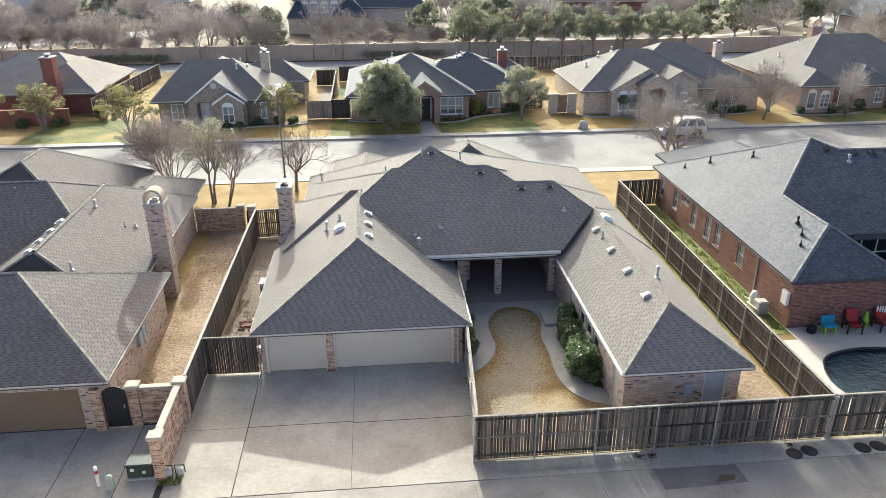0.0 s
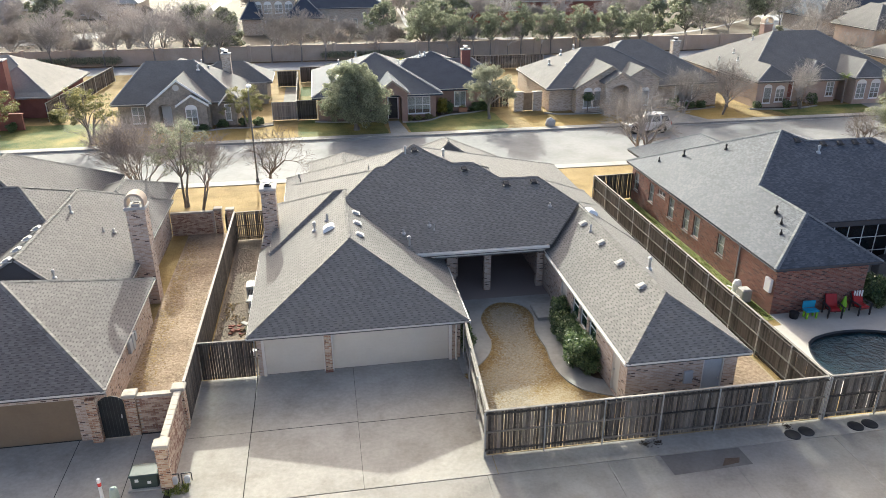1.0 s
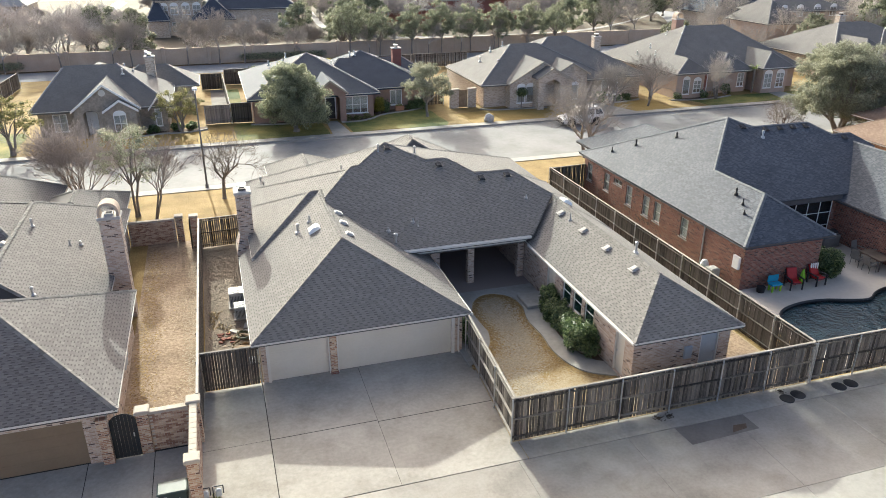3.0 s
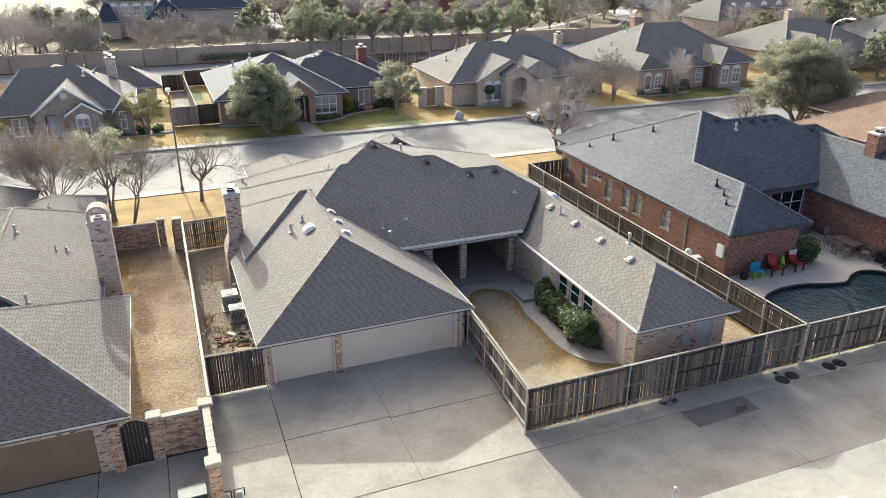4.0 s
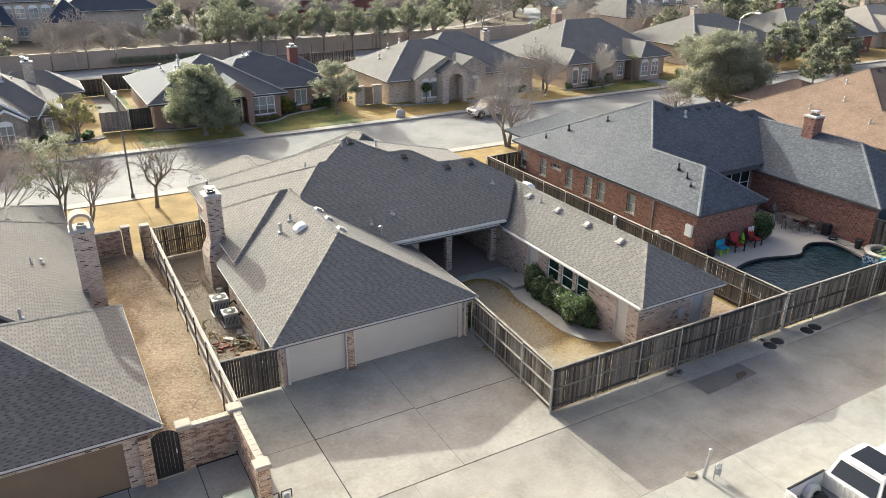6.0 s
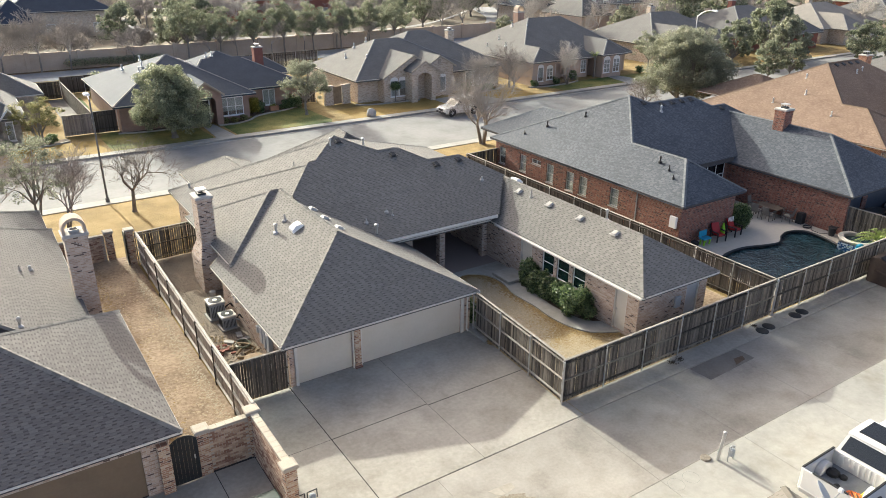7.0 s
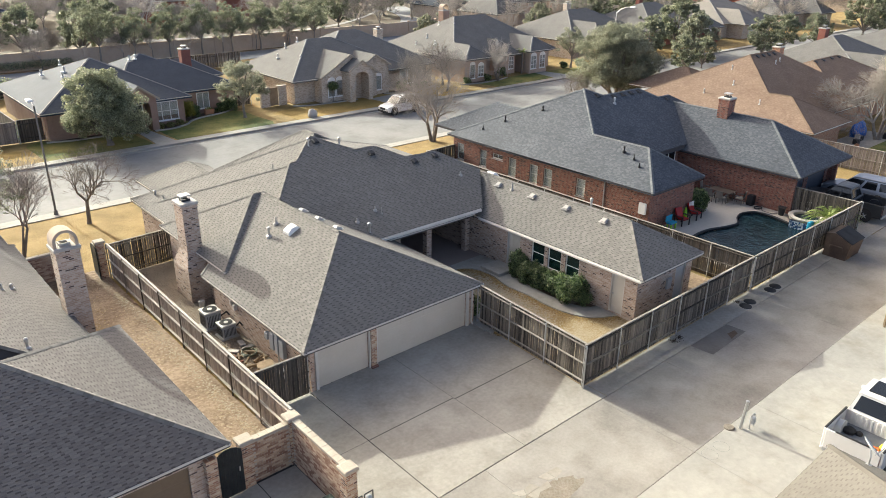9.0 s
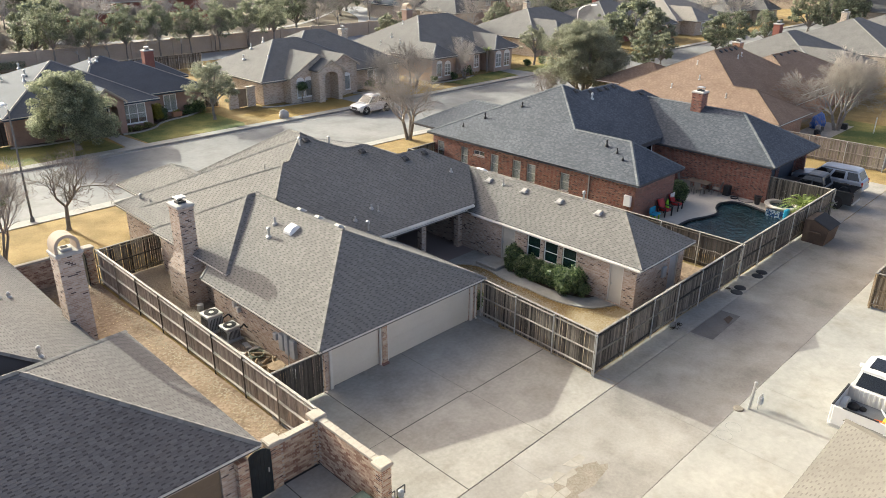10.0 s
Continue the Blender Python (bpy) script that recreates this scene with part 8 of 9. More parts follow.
def loft(s, stations):
    """Cross-sections (x, list of (y, z)) joined into one skin, closed at both ends."""
    n = len(stations[0][1])
    i = len(s.v)
    for x, ring in stations:
        s.v += [(x, y, z) for y, z in ring]
    for j in range(len(stations) - 1):
        a = i + j * n
        s.f += [(a + k, a + (k + 1) % n, a + n + (k + 1) % n, a + n + k) for k in range(n)]
    s.f += [tuple(i + k for k in reversed(range(n))), tuple(i + (len(stations) - 1) * n + k for k in range(n))]


def ring_of(w, zb, zt):
    m = (zb + zt) / 2
    return [(-w * 0.9, zb), (-w * 0.98, zb + 0.1), (-w, m - 0.05), (-w * 0.985, m + 0.12), (-w * 0.95, zt - 0.04), (-w * 0.88, zt), (w * 0.88, zt), (w * 0.95, zt - 0.04), (w * 0.985, m + 0.12), (w, m - 0.05), (w * 0.98, zb + 0.1), (w * 0.9, zb)]


def wheels(car, L, W, xs, r=0.38):
    for x in xs:
        for sy in (-1, 1):
            y0, y1 = sorted((sy * (W / 2 - 0.24), sy * (W / 2 - 0.0)))
            # Black disc proud of the body, in place of a shaded arch recess.
            Shape().tube((x, sy * (W / 2 - 0.1), r + 0.03), (x, sy * (W / 2 + 0.003), r + 0.03), r * 1.17, r * 1.17, 22).part("wheel_well_disc", BLACK, car)
            w = Shape().tube((x, y0, r), (x, y1 + 0.006 * sy if sy > 0 else y1, r), r, r, 20).part("wheel", BLACK, car)
            yo = sy * (W / 2 + 0.004)
            rim = Shape().tube((x, yo - sy * 0.02, r), (x, yo, r), r * 0.62, r * 0.58, 16)
            for k in range(5):
                a = k * math.tau / 5
                rim.tube((x, yo + sy * 0.006, r), (x + r * 0.5 * math.cos(a), yo + sy * 0.006, r + r * 0.5 * math.sin(a)), 0.035, 0.03, 5)
            rim.part("rim", METAL, w)


def greenhouse(car, paint, W, xr0, xr1, xf1, xf0, zb, zt, splits=(0.0, 0.5, 1.0)):
    """Painted cabin with a crowned roof; its panes stand a little proud. xr: rear, xf: front, 0 at the belt, 1 at the roof; splits: the side pillars."""
    wb, wt = W * 0.455, W * 0.375
    lo = [Vector(p) for p in ((xr0, -wb, zb), (xf0, -wb, zb), (xf0, wb, zb), (xr0, wb, zb))]
    hi = [Vector(p) for p in ((xr1, -wt, zt), (xf1, -wt, zt), (xf1, wt, zt), (xr1, wt, zt))]
    shell = Shape()
    for k in range(4):
        shell.face(lo[k], lo[(k + 1) % 4], hi[(k + 1) % 4], hi[k])
    shell.part("cabin", paint, car)
    top = Shape()
    rows = ((0.0, 0.0), (0.05, 0.035), (0.3, 0.06), (0.7, 0.06), (0.95, 0.035), (1.0, 0.0))
    grid = [[(xr1 - 0.02 + (xf1 - xr1 + 0.04) * u, (-wt - 0.012) + (2 * wt + 0.024) * v, zt + 0.8 * hu + hv * (0.4 + 10 * hu)) for v, hv in rows] for u, hu in rows]
    for ra, rb in zip(grid, grid[1:]):
        for k in range(len(ra) - 1):
            top.face(ra[k], rb[k], rb[k + 1], ra[k + 1])
    roof_part = top.part("roof_panel", paint, car, smooth=True)

    def pane(a, b, c, d, u0, u1, v0, v1, name):
        n = (b - a).cross(d - a).normalized() * 0.007
        at = lambda u, v: a.lerp(b, u).lerp(d.lerp(c, u), v) + n
        g = Shape()
        g.face(at(u0, v0), at(u1, v0), at(u1, v1), at(u0, v1))
        g.part(name, CAR_GLASS, car)
    for u0, u1 in zip(splits, splits[1:]):
        pane(lo[0], lo[1], hi[1], hi[0], u0 + 0.03, u1 - 0.03, 0.1, 0.9, "side_window")
        pane(lo[2], lo[3], hi[3], hi[2], 1 - u1 + 0.03, 1 - u0 - 0.03, 0.1, 0.9, "side_window")
    pane(lo[1], lo[2], hi[2], hi[1], 0.06, 0.94, 0.06, 0.94, "windscreen")
    pane(lo[3], lo[0], hi[0], hi[3], 0.07, 0.93, 0.14, 0.9, "rear_window")
    return roof_part


def small_parts(car, L, W, zt, paint):
    for sy in (-1, 1):
        Shape().rbox(L * 0.5 - 0.22, L * 0.5 - 0.02, sy * W * 0.36 - 0.15, sy * W * 0.36 + 0.15, 0.62, 0.8, 0.03).part("headlight", WHITE, car)
        Shape().rbox(-L * 0.5 - 0.015, -L * 0.5 + 0.1, sy * W * 0.42 - 0.07, sy * W * 0.42 + 0.07, 0.7, 1.05, 0.02).part("tail_light", LAMP_RED, car)
        Shape().rbox(L * 0.15, L * 0.15 + 0.13, sy * (W * 0.5 + 0.06) - 0.09, sy * (W * 0.5 + 0.06) + 0.09, zt, zt + 0.15, 0.03).part("mirror", paint, car)
    Shape().rbox(L * 0.5 - 0.1, L * 0.5 + 0.03, -W * 0.44, W * 0.44, 0.32, 0.52, 0.03).part("bumper", METAL_DARK, car)
    Shape().rbox(-L * 0.5 - 0.06, -L * 0.5 + 0.1, -W * 0.46, W * 0.46, 0.4, 0.56, 0.03).part("bumper", METAL, car)
    Shape().box(L * 0.5 - 0.03, L * 0.5 + 0.012, -W * 0.22, W * 0.22, 0.55, 0.78).part("grille", METAL_DARK, car)


def suv(label, paint, at, turn, L=4.75, W=1.9):
    c = empty("suv", (0, 0, 0), label, "car")
    s = Shape()
    h = W / 2
    loft(s, [(-L / 2, ring_of(h * 0.9, 0.42, 1.0)), (-L / 2 + 0.12, ring_of(h * 0.98, 0.3, 1.06)), (-L * 0.15, ring_of(h, 0.28, 1.06)), (L * 0.2, ring_of(h, 0.28, 1.03)), (L * 0.28, ring_of(h, 0.28, 1.0)), (L * 0.44, ring_of(h * 0.96, 0.3, 0.9)), (L / 2, ring_of(h * 0.84, 0.38, 0.76))])
    s.part("body", paint, c, smooth=False)
    greenhouse(c, paint, W, -L / 2 + 0.1, -L / 2 + 0.45, L * 0.1, L * 0.25, 1.04, 1.68, splits=(0.0, 0.3, 0.62, 1.0))
    wheels(c, L, W, (-L * 0.29, L * 0.31))
    small_parts(c, L, W, 1.02, paint)
    for sy in (-1, 1):
        Shape().tube((-L * 0.38, sy * W * 0.36, 1.76), (L * 0.06, sy * W * 0.36, 1.76), 0.02, 0.02, 6).part("roof_rail", METAL, c)
    c.matrix_basis = pose(*at, 0, 0, turn)
    return c


def pickup(label, paint, at, turn, L=5.75, W=1.95, sunroof=False, load=False, bed=1.75):
    c = empty("pickup_truck", (0, 0, 0), label, "truck")
    h = W / 2
    xb = -L / 2 + bed + 0.08
    s = Shape()
    loft(s, [(xb, ring_of(h, 0.34, 1.2)), (L * 0.16, ring_of(h, 0.34, 1.16)), (L * 0.24, ring_of(h, 0.34, 1.14)), (L * 0.42, ring_of(h * 0.97, 0.36, 1.06)), (L / 2, ring_of(h * 0.88, 0.42, 0.92))])
    body = s.part("body", paint, c)
    for sy in (-1, 1):
        y0, y1 = sorted((sy * h, sy * (h - 0.09)))
        Shape().rbox(-L / 2, xb, y0, y1, 0.42, 1.27, 0.025).part("bed_side", paint, c)
        Shape().rbox(-L / 2, xb, y0 + 0.005, y1 - 0.005, 1.272, 1.3, 0.01).part("bed_rail", BLACK, c)
        yw = sy * (h - 0.2)
        Shape().tube((-L * 0.31, yw - 0.1, 0.78), (-L * 0.31, yw + 0.1, 0.78), 0.36, 0.34, 14).part("wheel_arch", paint, c)
    Shape().rbox(-L / 2 - 0.04, -L / 2 + 0.03, -h + 0.09, h - 0.09, 0.5, 1.27, 0.02).part("tailgate", paint, c)
    Shape().rbox(-L / 2 - 0.045, -L / 2 + 0.035, -h * 0.6, h * 0.6, 1.272, 1.3, 0.01).part("tailgate_cap", BLACK, c)
    Shape().rbox(xb - 0.06, xb + 0.02, -h + 0.09, h - 0.09, 0.5, 1.25, 0.02).part("bed_front", paint, c)
    Shape().box(-L / 2 + 0.03, xb - 0.06, -h + 0.09, h - 0.09, 0.62, 0.72).part("bed_floor", BED_GREY, c)
    for k in range(9):
        y = -h * 0.72 + k * h * 0.18
        Shape().rbox(xb - 0.085, xb - 0.058, y - 0.035, y + 0.035, 0.74, 1.2, 0.01).part("bed_rib", paint, c)
    rp = greenhouse(c, paint, W, xb + 0.02, xb + 0.3, L * 0.1, L * 0.22, 1.18, 1.86, splits=(0.0, 0.46, 1.0))
    if sunroof:
        Shape().rbox(xb + 0.5, L * 0.1 - 0.15, -W * 0.27, W * 0.27, 1.93, 1.972, 0.01).part("sunroof", CAR_GLASS, c)
    wheels(c, L, W, (-L * 0.31, L * 0.33), 0.41)
    small_parts(c, L, W, 1.12, paint)
    if load:
        yel = material("yellow_strap", (0.70, 0.50, 0.03), (0.80, 0.60, 0.05), 3, 20, 0.6)
        org = material("orange_strap", (0.55, 0.12, 0.03), (0.65, 0.18, 0.05), 3, 20, 0.6)
        Shape().rbox(-L / 2 + 0.9, -L / 2 + 1.3, -0.75, -0.55, 0.72, 0.82, 0.03).part("strap", yel, c)
        for k in range(4):
            a = k * 1.7
            Shape().path([(-L / 2 + 0.75 + 0.16 * math.cos(t * 0.7 + a), -0.35 - 0.2 * k * 0.4 + 0.14 * math.sin(t * 0.9 + a), 0.75 + 0.02 * k) for t in range(9)], 0.02, 5).part("strap", org, c)
        for x, y, r in ((0.5, 0.25, 0.12), (0.75, 0.1, 0.09), (1.2, 0.5, 0.2), (1.3, 0.2, 0.12)):
            Shape().lathe((-L / 2 + x, y, 0.72), [(r, 0), (r * 1.1, r * 0.6), (r * 0.5, r * 1.1)], 9).part("tool", BLACK, c)
    c.matrix_basis = pose(*at, 0, 0, turn)
    return c


pickup("white pickup truck with a dark sunroof and tools in its bed", PAINT_WHITE, (10.15, 11.32, -0.025), 0.5, sunroof=True, load=True)
pickup("dark grey pickup truck parked by the fence", PAINT_DARK, (34.1, 22.3, 0.0), 92, L=5.2)
suv("blue-grey suv parked beside the garage", PAINT_GREY, (37.7, 22.6, 0.0), 92, L=4.8)
suv("white suv parked at the kerb", PAINT_WHITE, (29.75, 64.6, -0.13), 180, L=4.5, W=1.82)
sheet("pavement", [(31.2, 19.36), (41.5, 19.36), (41.5, 25.1), (31.2, 25.1)], 0.008, CONCRETE, "shaded concrete drive before the dark garage", "driveway")

# ---- things along the alley ----
dp = empty("dumpster", (26.7, 19.4, -0.03), "brown steel dumpster with black plastic lids", "dumpster")
RUST = material("brown_steel", (0.06, 0.04, 0.03), (0.12, 0.085, 0.065), 2, 14, 0.6, 0.2)
s = Shape()
pr = [(18.75, -0.03), (20.0, -0.03), (20.02, 1.35), (19.55, 1.45), (18.6, 1.0)]
n0 = len(pr)
s.v += [(x, y, z) for x in (25.75, 27.6) for y, z in pr]
s.f += [tuple(range(n0)), tuple(reversed(range(n0, 2 * n0)))] + [(k, n0 + k, n0 + (k + 1) % n0, (k + 1) % n0) for k in range(n0)]
s.part("bin", RUST, dp)
for x0 in (25.8, 26.7):
    l = Shape()
    l.face((x0, 18.55, 1.04), (x0 + 0.85, 18.55, 1.04), (x0 + 0.85, 19.56, 1.5), (x0, 19.56, 1.5))
    l.face((x0, 18.55, 1.01), (x0, 19.56, 1.47), (x0 + 0.85, 19.56, 1.47), (x0 + 0.85, 18.55, 1.01))
    l.face((x0, 18.55, 1.01), (x0 + 0.85, 18.55, 1.01), (x0 + 0.85, 18.55, 1.04), (x0, 18.55, 1.04))
    l.part("lid", BLACK, dp)
for x in (25.68, 27.6):
    Shape().rbox(x, x + 0.07, 19.0, 19.7, 0.6, 0.75, 0.02).part("fork_pocket", RUST, dp)
bp = empty("bollard", (6.69, 14.84, -0.025), "leaning galvanised steel pipe bollard", "bollard")
Shape().tube((6.69, 14.84, -0.03), (6.75, 14.78, 1.18), 0.06, 0.06, 10).part("pipe", METAL, bp)
Shape().lathe((6.75, 14.78, 1.16), [(0.066, 0), (0.066, 0.04), (0.03, 0.06)], 10).part("cap", METAL, bp)
gm2 = empty("gas_meter", (7.05, 14.6, -0.025), "small grey gas meter on bent pipes", "gas meter")
Shape().rbox(6.95, 7.15, 14.5, 14.68, 0.2, 0.5, 0.04).part("meter", METAL_BOX, gm2)
Shape().path([(6.9, 14.6, -0.03), (6.9, 14.6, 0.6), (7.0, 14.6, 0.62), (7.0, 14.6, 0.45)], 0.022).part("pipe", METAL, gm2)
Shape().path([(7.2, 14.6, -0.03), (7.2, 14.6, 0.55), (7.1, 14.6, 0.58), (7.1, 14.6, 0.45)], 0.022).part("pipe", METAL, gm2)
sheet("ground", [(6.55, 14.9), (6.9, 14.2), (7.4, 14.3), (7.2, 14.95)], -0.018, SOIL, "bare soil round the meter")
# White strips laid on the alley stand in for sunlight through the fence.
for a, b in (((18.6, 18.55), (20.2, 17.55)), ((21.2, 17.0), (22.6, 16.6))):
    d = Vector((b[0] - a[0], b[1] - a[1])).normalized() * 0.035
    sheet("pavement", [a, (a[0] - d.y, a[1] + d.x), (b[0] - d.y, b[1] + d.x), b], -0.024, WHITE, "thin white scratch across the alley", "mark", thick=0.01)
sheet("ground", [(18.9, 11.0), (80, 11.0), (80, 15.1), (20.2, 15.1), (19.0, 14.4)], -0.012, DRY_DIRT, "golden dirt behind the board fence")
WOOD_TAN = material("tan_fence_wood", (0.16, 0.115, 0.07), (0.36, 0.275, 0.18), 1.2, 10, 0.95, 0.5, vary=0.4, stretch=(6, 6, 0.5), depth=0.01)
fence("fence", (19.2, 14.3), (33, 14.1), 1.85, "tan board fence across the alley", picket_side=1, wood=WOOD_TAN, metal_posts=False)
fence("fence", (19.2, 14.3), (19.5, 6.0), 1.85, "tan board fence running back from the alley", picket_side=1, wood=WOOD_TAN, metal_posts=False)

# ---- the tan-shingled house below ----
sh = empty("house", (-4, 4, 0), "house with tan shingle roof below the flight path", "house")
r = Roof(400)
r.hip(-14.0, 4.0, -8.0, 11.05, 2.85, (-5.0, 1.6), (-5.0, 2.0), 7.4, show="NE")
SHINGLE_T_BASE = material("shingle_tan_base", (0.082, 0.074, 0.064), (0.126, 0.114, 0.099), 0.5, 40, 0.95, 0.3)
r.build(sh, (SHINGLE_T_BASE, SHINGLE_T, SHINGLE_T_BASE), "tan laminated shingles")
Shape().box(-13.5, 3.55, -7.5, 10.6, 0, 2.7).part("wall", BRICK_BEIGE, sh)
dsh = empty("satellite_dish", (3.72, 9.9, 3.0), "grey satellite dish on a bent mast", "satellite dish")
Shape().path([(3.72, 9.9, 2.9), (3.72, 9.9, 3.25), (3.88, 9.98, 3.42)], 0.025).part("mast", METAL, dsh)
Shape().rbox(3.66, 3.78, 9.82, 9.98, 2.98, 3.03, 0.01).part("foot", METAL, dsh)
ds = Shape().lathe((0, 0, 0), [(0.36, 0.07), (0.37, 0.06), (0.25, 0.02), (0.1, 0.0), (0.02, -0.01)], 20)
ob = new("dish", ds.mesh("dish", METAL_BOX))
ob.parent = dsh
ob.matrix_basis = Matrix.Translation((0.2, 0.12, 0.44)) @ Vector((0.5, -0.55, 0.67)).to_track_quat("Z", "Y").to_matrix().to_4x4() @ Matrix.Diagonal((1, 0.85, 1, 1))
Shape().path([(3.9, 9.85, 3.28), (4.0, 9.72, 3.5), (4.05, 9.66, 3.72)], 0.016).part("feed_arm", METAL_BOX, dsh)
Shape().rbox(4.0, 4.1, 9.6, 9.72, 3.7, 3.82, 0.02).part("receiver", WHITE, dsh)

# ---- pool yard things ----
def lounge_chair(at, turn, mat, seat, label):
    c = empty("garden_chair", (0, 0, 0), label, "chair", "chairs against the brick wall")
    for k in range(5):
        y = -0.24 + k * 0.12
        s = Shape()
        s.face((-0.12, y - 0.05, 0.3), (-0.12, y + 0.05, 0.3), (-0.42, y * 1.2 + 0.05, 1.0 - abs(k - 2) * 0.05), (-0.42, y * 1.2 - 0.05, 1.0 - abs(k - 2) * 0.05))
        s.face((-0.14, y - 0.05, 0.3), (-0.44, y * 1.2 - 0.05, 1.0 - abs(k - 2) * 0.05), (-0.44, y * 1.2 + 0.05, 1.0 - abs(k - 2) * 0.05), (-0.14, y + 0.05, 0.3))
        s.part("back_slat", mat, c)
        Shape().rbox(-0.1 + k * 0.1, -0.01 + k * 0.1, -0.28, 0.28, 0.3 + k * 0.025, 0.33 + k * 0.025, 0.008).part("seat_slat", mat, c)
    for sy in (-1, 1):
        Shape().rbox(-0.3, 0.42, sy * 0.36 - 0.06, sy * 0.36 + 0.06, 0.58, 0.61, 0.01).part("armrest", mat, c)
        Shape().rbox(0.32, 0.4, sy * 0.33 - 0.03, sy * 0.33 + 0.03, 0, 0.58, 0.01).part("leg", mat, c)
        Shape().rbox(-0.3, -0.22, sy * 0.33 - 0.03, sy * 0.33 + 0.03, 0, 0.58, 0.01).part("leg", mat, c)
    Shape().rbox(-0.12, 0.38, -0.26, 0.26, 0.36, 0.48, 0.04).part("cushion", seat, c, "bright red seat cushion")
    b = Shape()
    b.face((-0.1, -0.27, 0.46), (-0.1, 0.27, 0.46), (-0.36, 0.27, 1.0), (-0.36, -0.27, 1.0))
    b.face((-0.18, -0.27, 0.42), (-0.44, -0.27, 0.98), (-0.44, 0.27, 0.98), (-0.18, 0.27, 0.42))
    b.face((-0.36, -0.27, 1.0), (-0.36, 0.27, 1.0), (-0.44, 0.27, 0.98), (-0.44, -0.27, 0.98))
    b.face((-0.1, -0.27, 0.46), (-0.36, -0.27, 1.0), (-0.44, -0.27, 0.98), (-0.18, -0.27, 0.42))
    b.face((-0.1, 0.27, 0.46), (-0.18, 0.27, 0.42), (-0.44, 0.27, 0.98), (-0.36, 0.27, 1.0))
    b.part("back_cushion", seat, c, "bright red back cushion")
    c.matrix_basis = pose(*at, 0, 0, turn)
    return c


RED_PAINT = material("red_plastic", (0.28, 0.012, 0.015), (0.38, 0.022, 0.022), 2, 20, 0.5)
TEAL = material("teal_plastic", (0.01, 0.22, 0.36), (0.02, 0.30, 0.45), 2, 20, 0.5)
LIME = material("lime_plastic", (0.20, 0.45, 0.03), (0.28, 0.55, 0.05), 2, 20, 0.5)
lounge_chair((23.6, 27.95, 0.03), -100, METAL_DARK, RED_PAINT, "dark garden chair with red cushions against brick")
lounge_chair((25.15, 28.0, 0.03), -85, METAL_DARK, RED_PAINT, "dark garden chair with red seat and striped cushion")
ts = Shape()
for k in range(4):
    ts.box(24.9 + k * 0.14, 24.97 + k * 0.14, 28.25, 28.3, 0.75, 1.1)
ts.thing("cushion", WHITE, "black and white striped cushion on a chair", "cushion", base=(25.15, 28.27, 0.72))
kt = empty("play_table", (22.4, 27.9, 0.03), "small teal and lime plastic play bench", "play table")
Shape().rbox(22.05, 22.75, 27.7, 28.1, 0.4, 0.48, 0.03).part("seat", TEAL, kt)
Shape().rbox(22.05, 22.75, 28.1, 28.17, 0.48, 0.85, 0.03).part("back", TEAL, kt)
for x in (22.1, 22.6):
    for y in (27.73, 28.0):
        Shape().rbox(x, x + 0.1, y, y + 0.07, 0.03, 0.4, 0.01).part("leg", LIME, kt)
Shape().lathe((24.4, 28.2, 0.03), [(0.12, 0), (0.16, 0.4), (0.1, 0.6), (0.04, 0.85)], 10).thing("toy", LIME, "lime green plastic toy by the chairs", "toy")
Shape().lathe((21.6, 28.0, 0.03), [(0.2, 0), (0.24, 0.3), (0.2, 0.32)], 12).thing("ball", BLACK, "dark round pot by the wall", "pot")

CUSHION = material("taupe_cushion", (0.16, 0.144, 0.128), (0.25, 0.228, 0.207), 3, 30, 0.9)
DECK_GREY = material("grey_patio_metal", (0.10, 0.095, 0.09), (0.18, 0.17, 0.16), 2, 20, 0.6)


def patio_chair(at, turn):
    c = empty("patio_chair", (0, 0, 0), "grey metal patio chair with pale cushions", "chair", "chairs round the patio table")
    Shape().rbox(-0.25, 0.25, -0.25, 0.25, 0.4, 0.48, 0.03).part("seat", CUSHION, c)
    b = Shape()
    b.face((-0.25, -0.24, 0.46), (-0.25, 0.24, 0.46), (-0.36, 0.22, 0.98), (-0.36, -0.22, 0.98))
    b.face((-0.29, -0.24, 0.46), (-0.40, -0.22, 0.98), (-0.40, 0.22, 0.98), (-0.29, 0.24, 0.46))
    b.face((-0.36, -0.22, 0.98), (-0.36, 0.22, 0.98), (-0.40, 0.22, 0.98), (-0.40, -0.22, 0.98))
    b.part("backrest", CUSHION, c)
    for sx, sy in itertools.product((-1, 1), repeat=2):
        Shape().tube((sx * 0.24, sy * 0.25, 0), (sx * 0.22, sy * 0.25, 0.62), 0.018, 0.018, 6).part("leg", DECK_GREY, c)
    for sy in (-1, 1):
        Shape().rbox(-0.28, 0.26, sy * 0.27 - 0.03, sy * 0.27 + 0.03, 0.62, 0.66, 0.01).part("armrest", DECK_GREY, c)
    c.matrix_basis = pose(*at, 0, 0, turn)
    return c


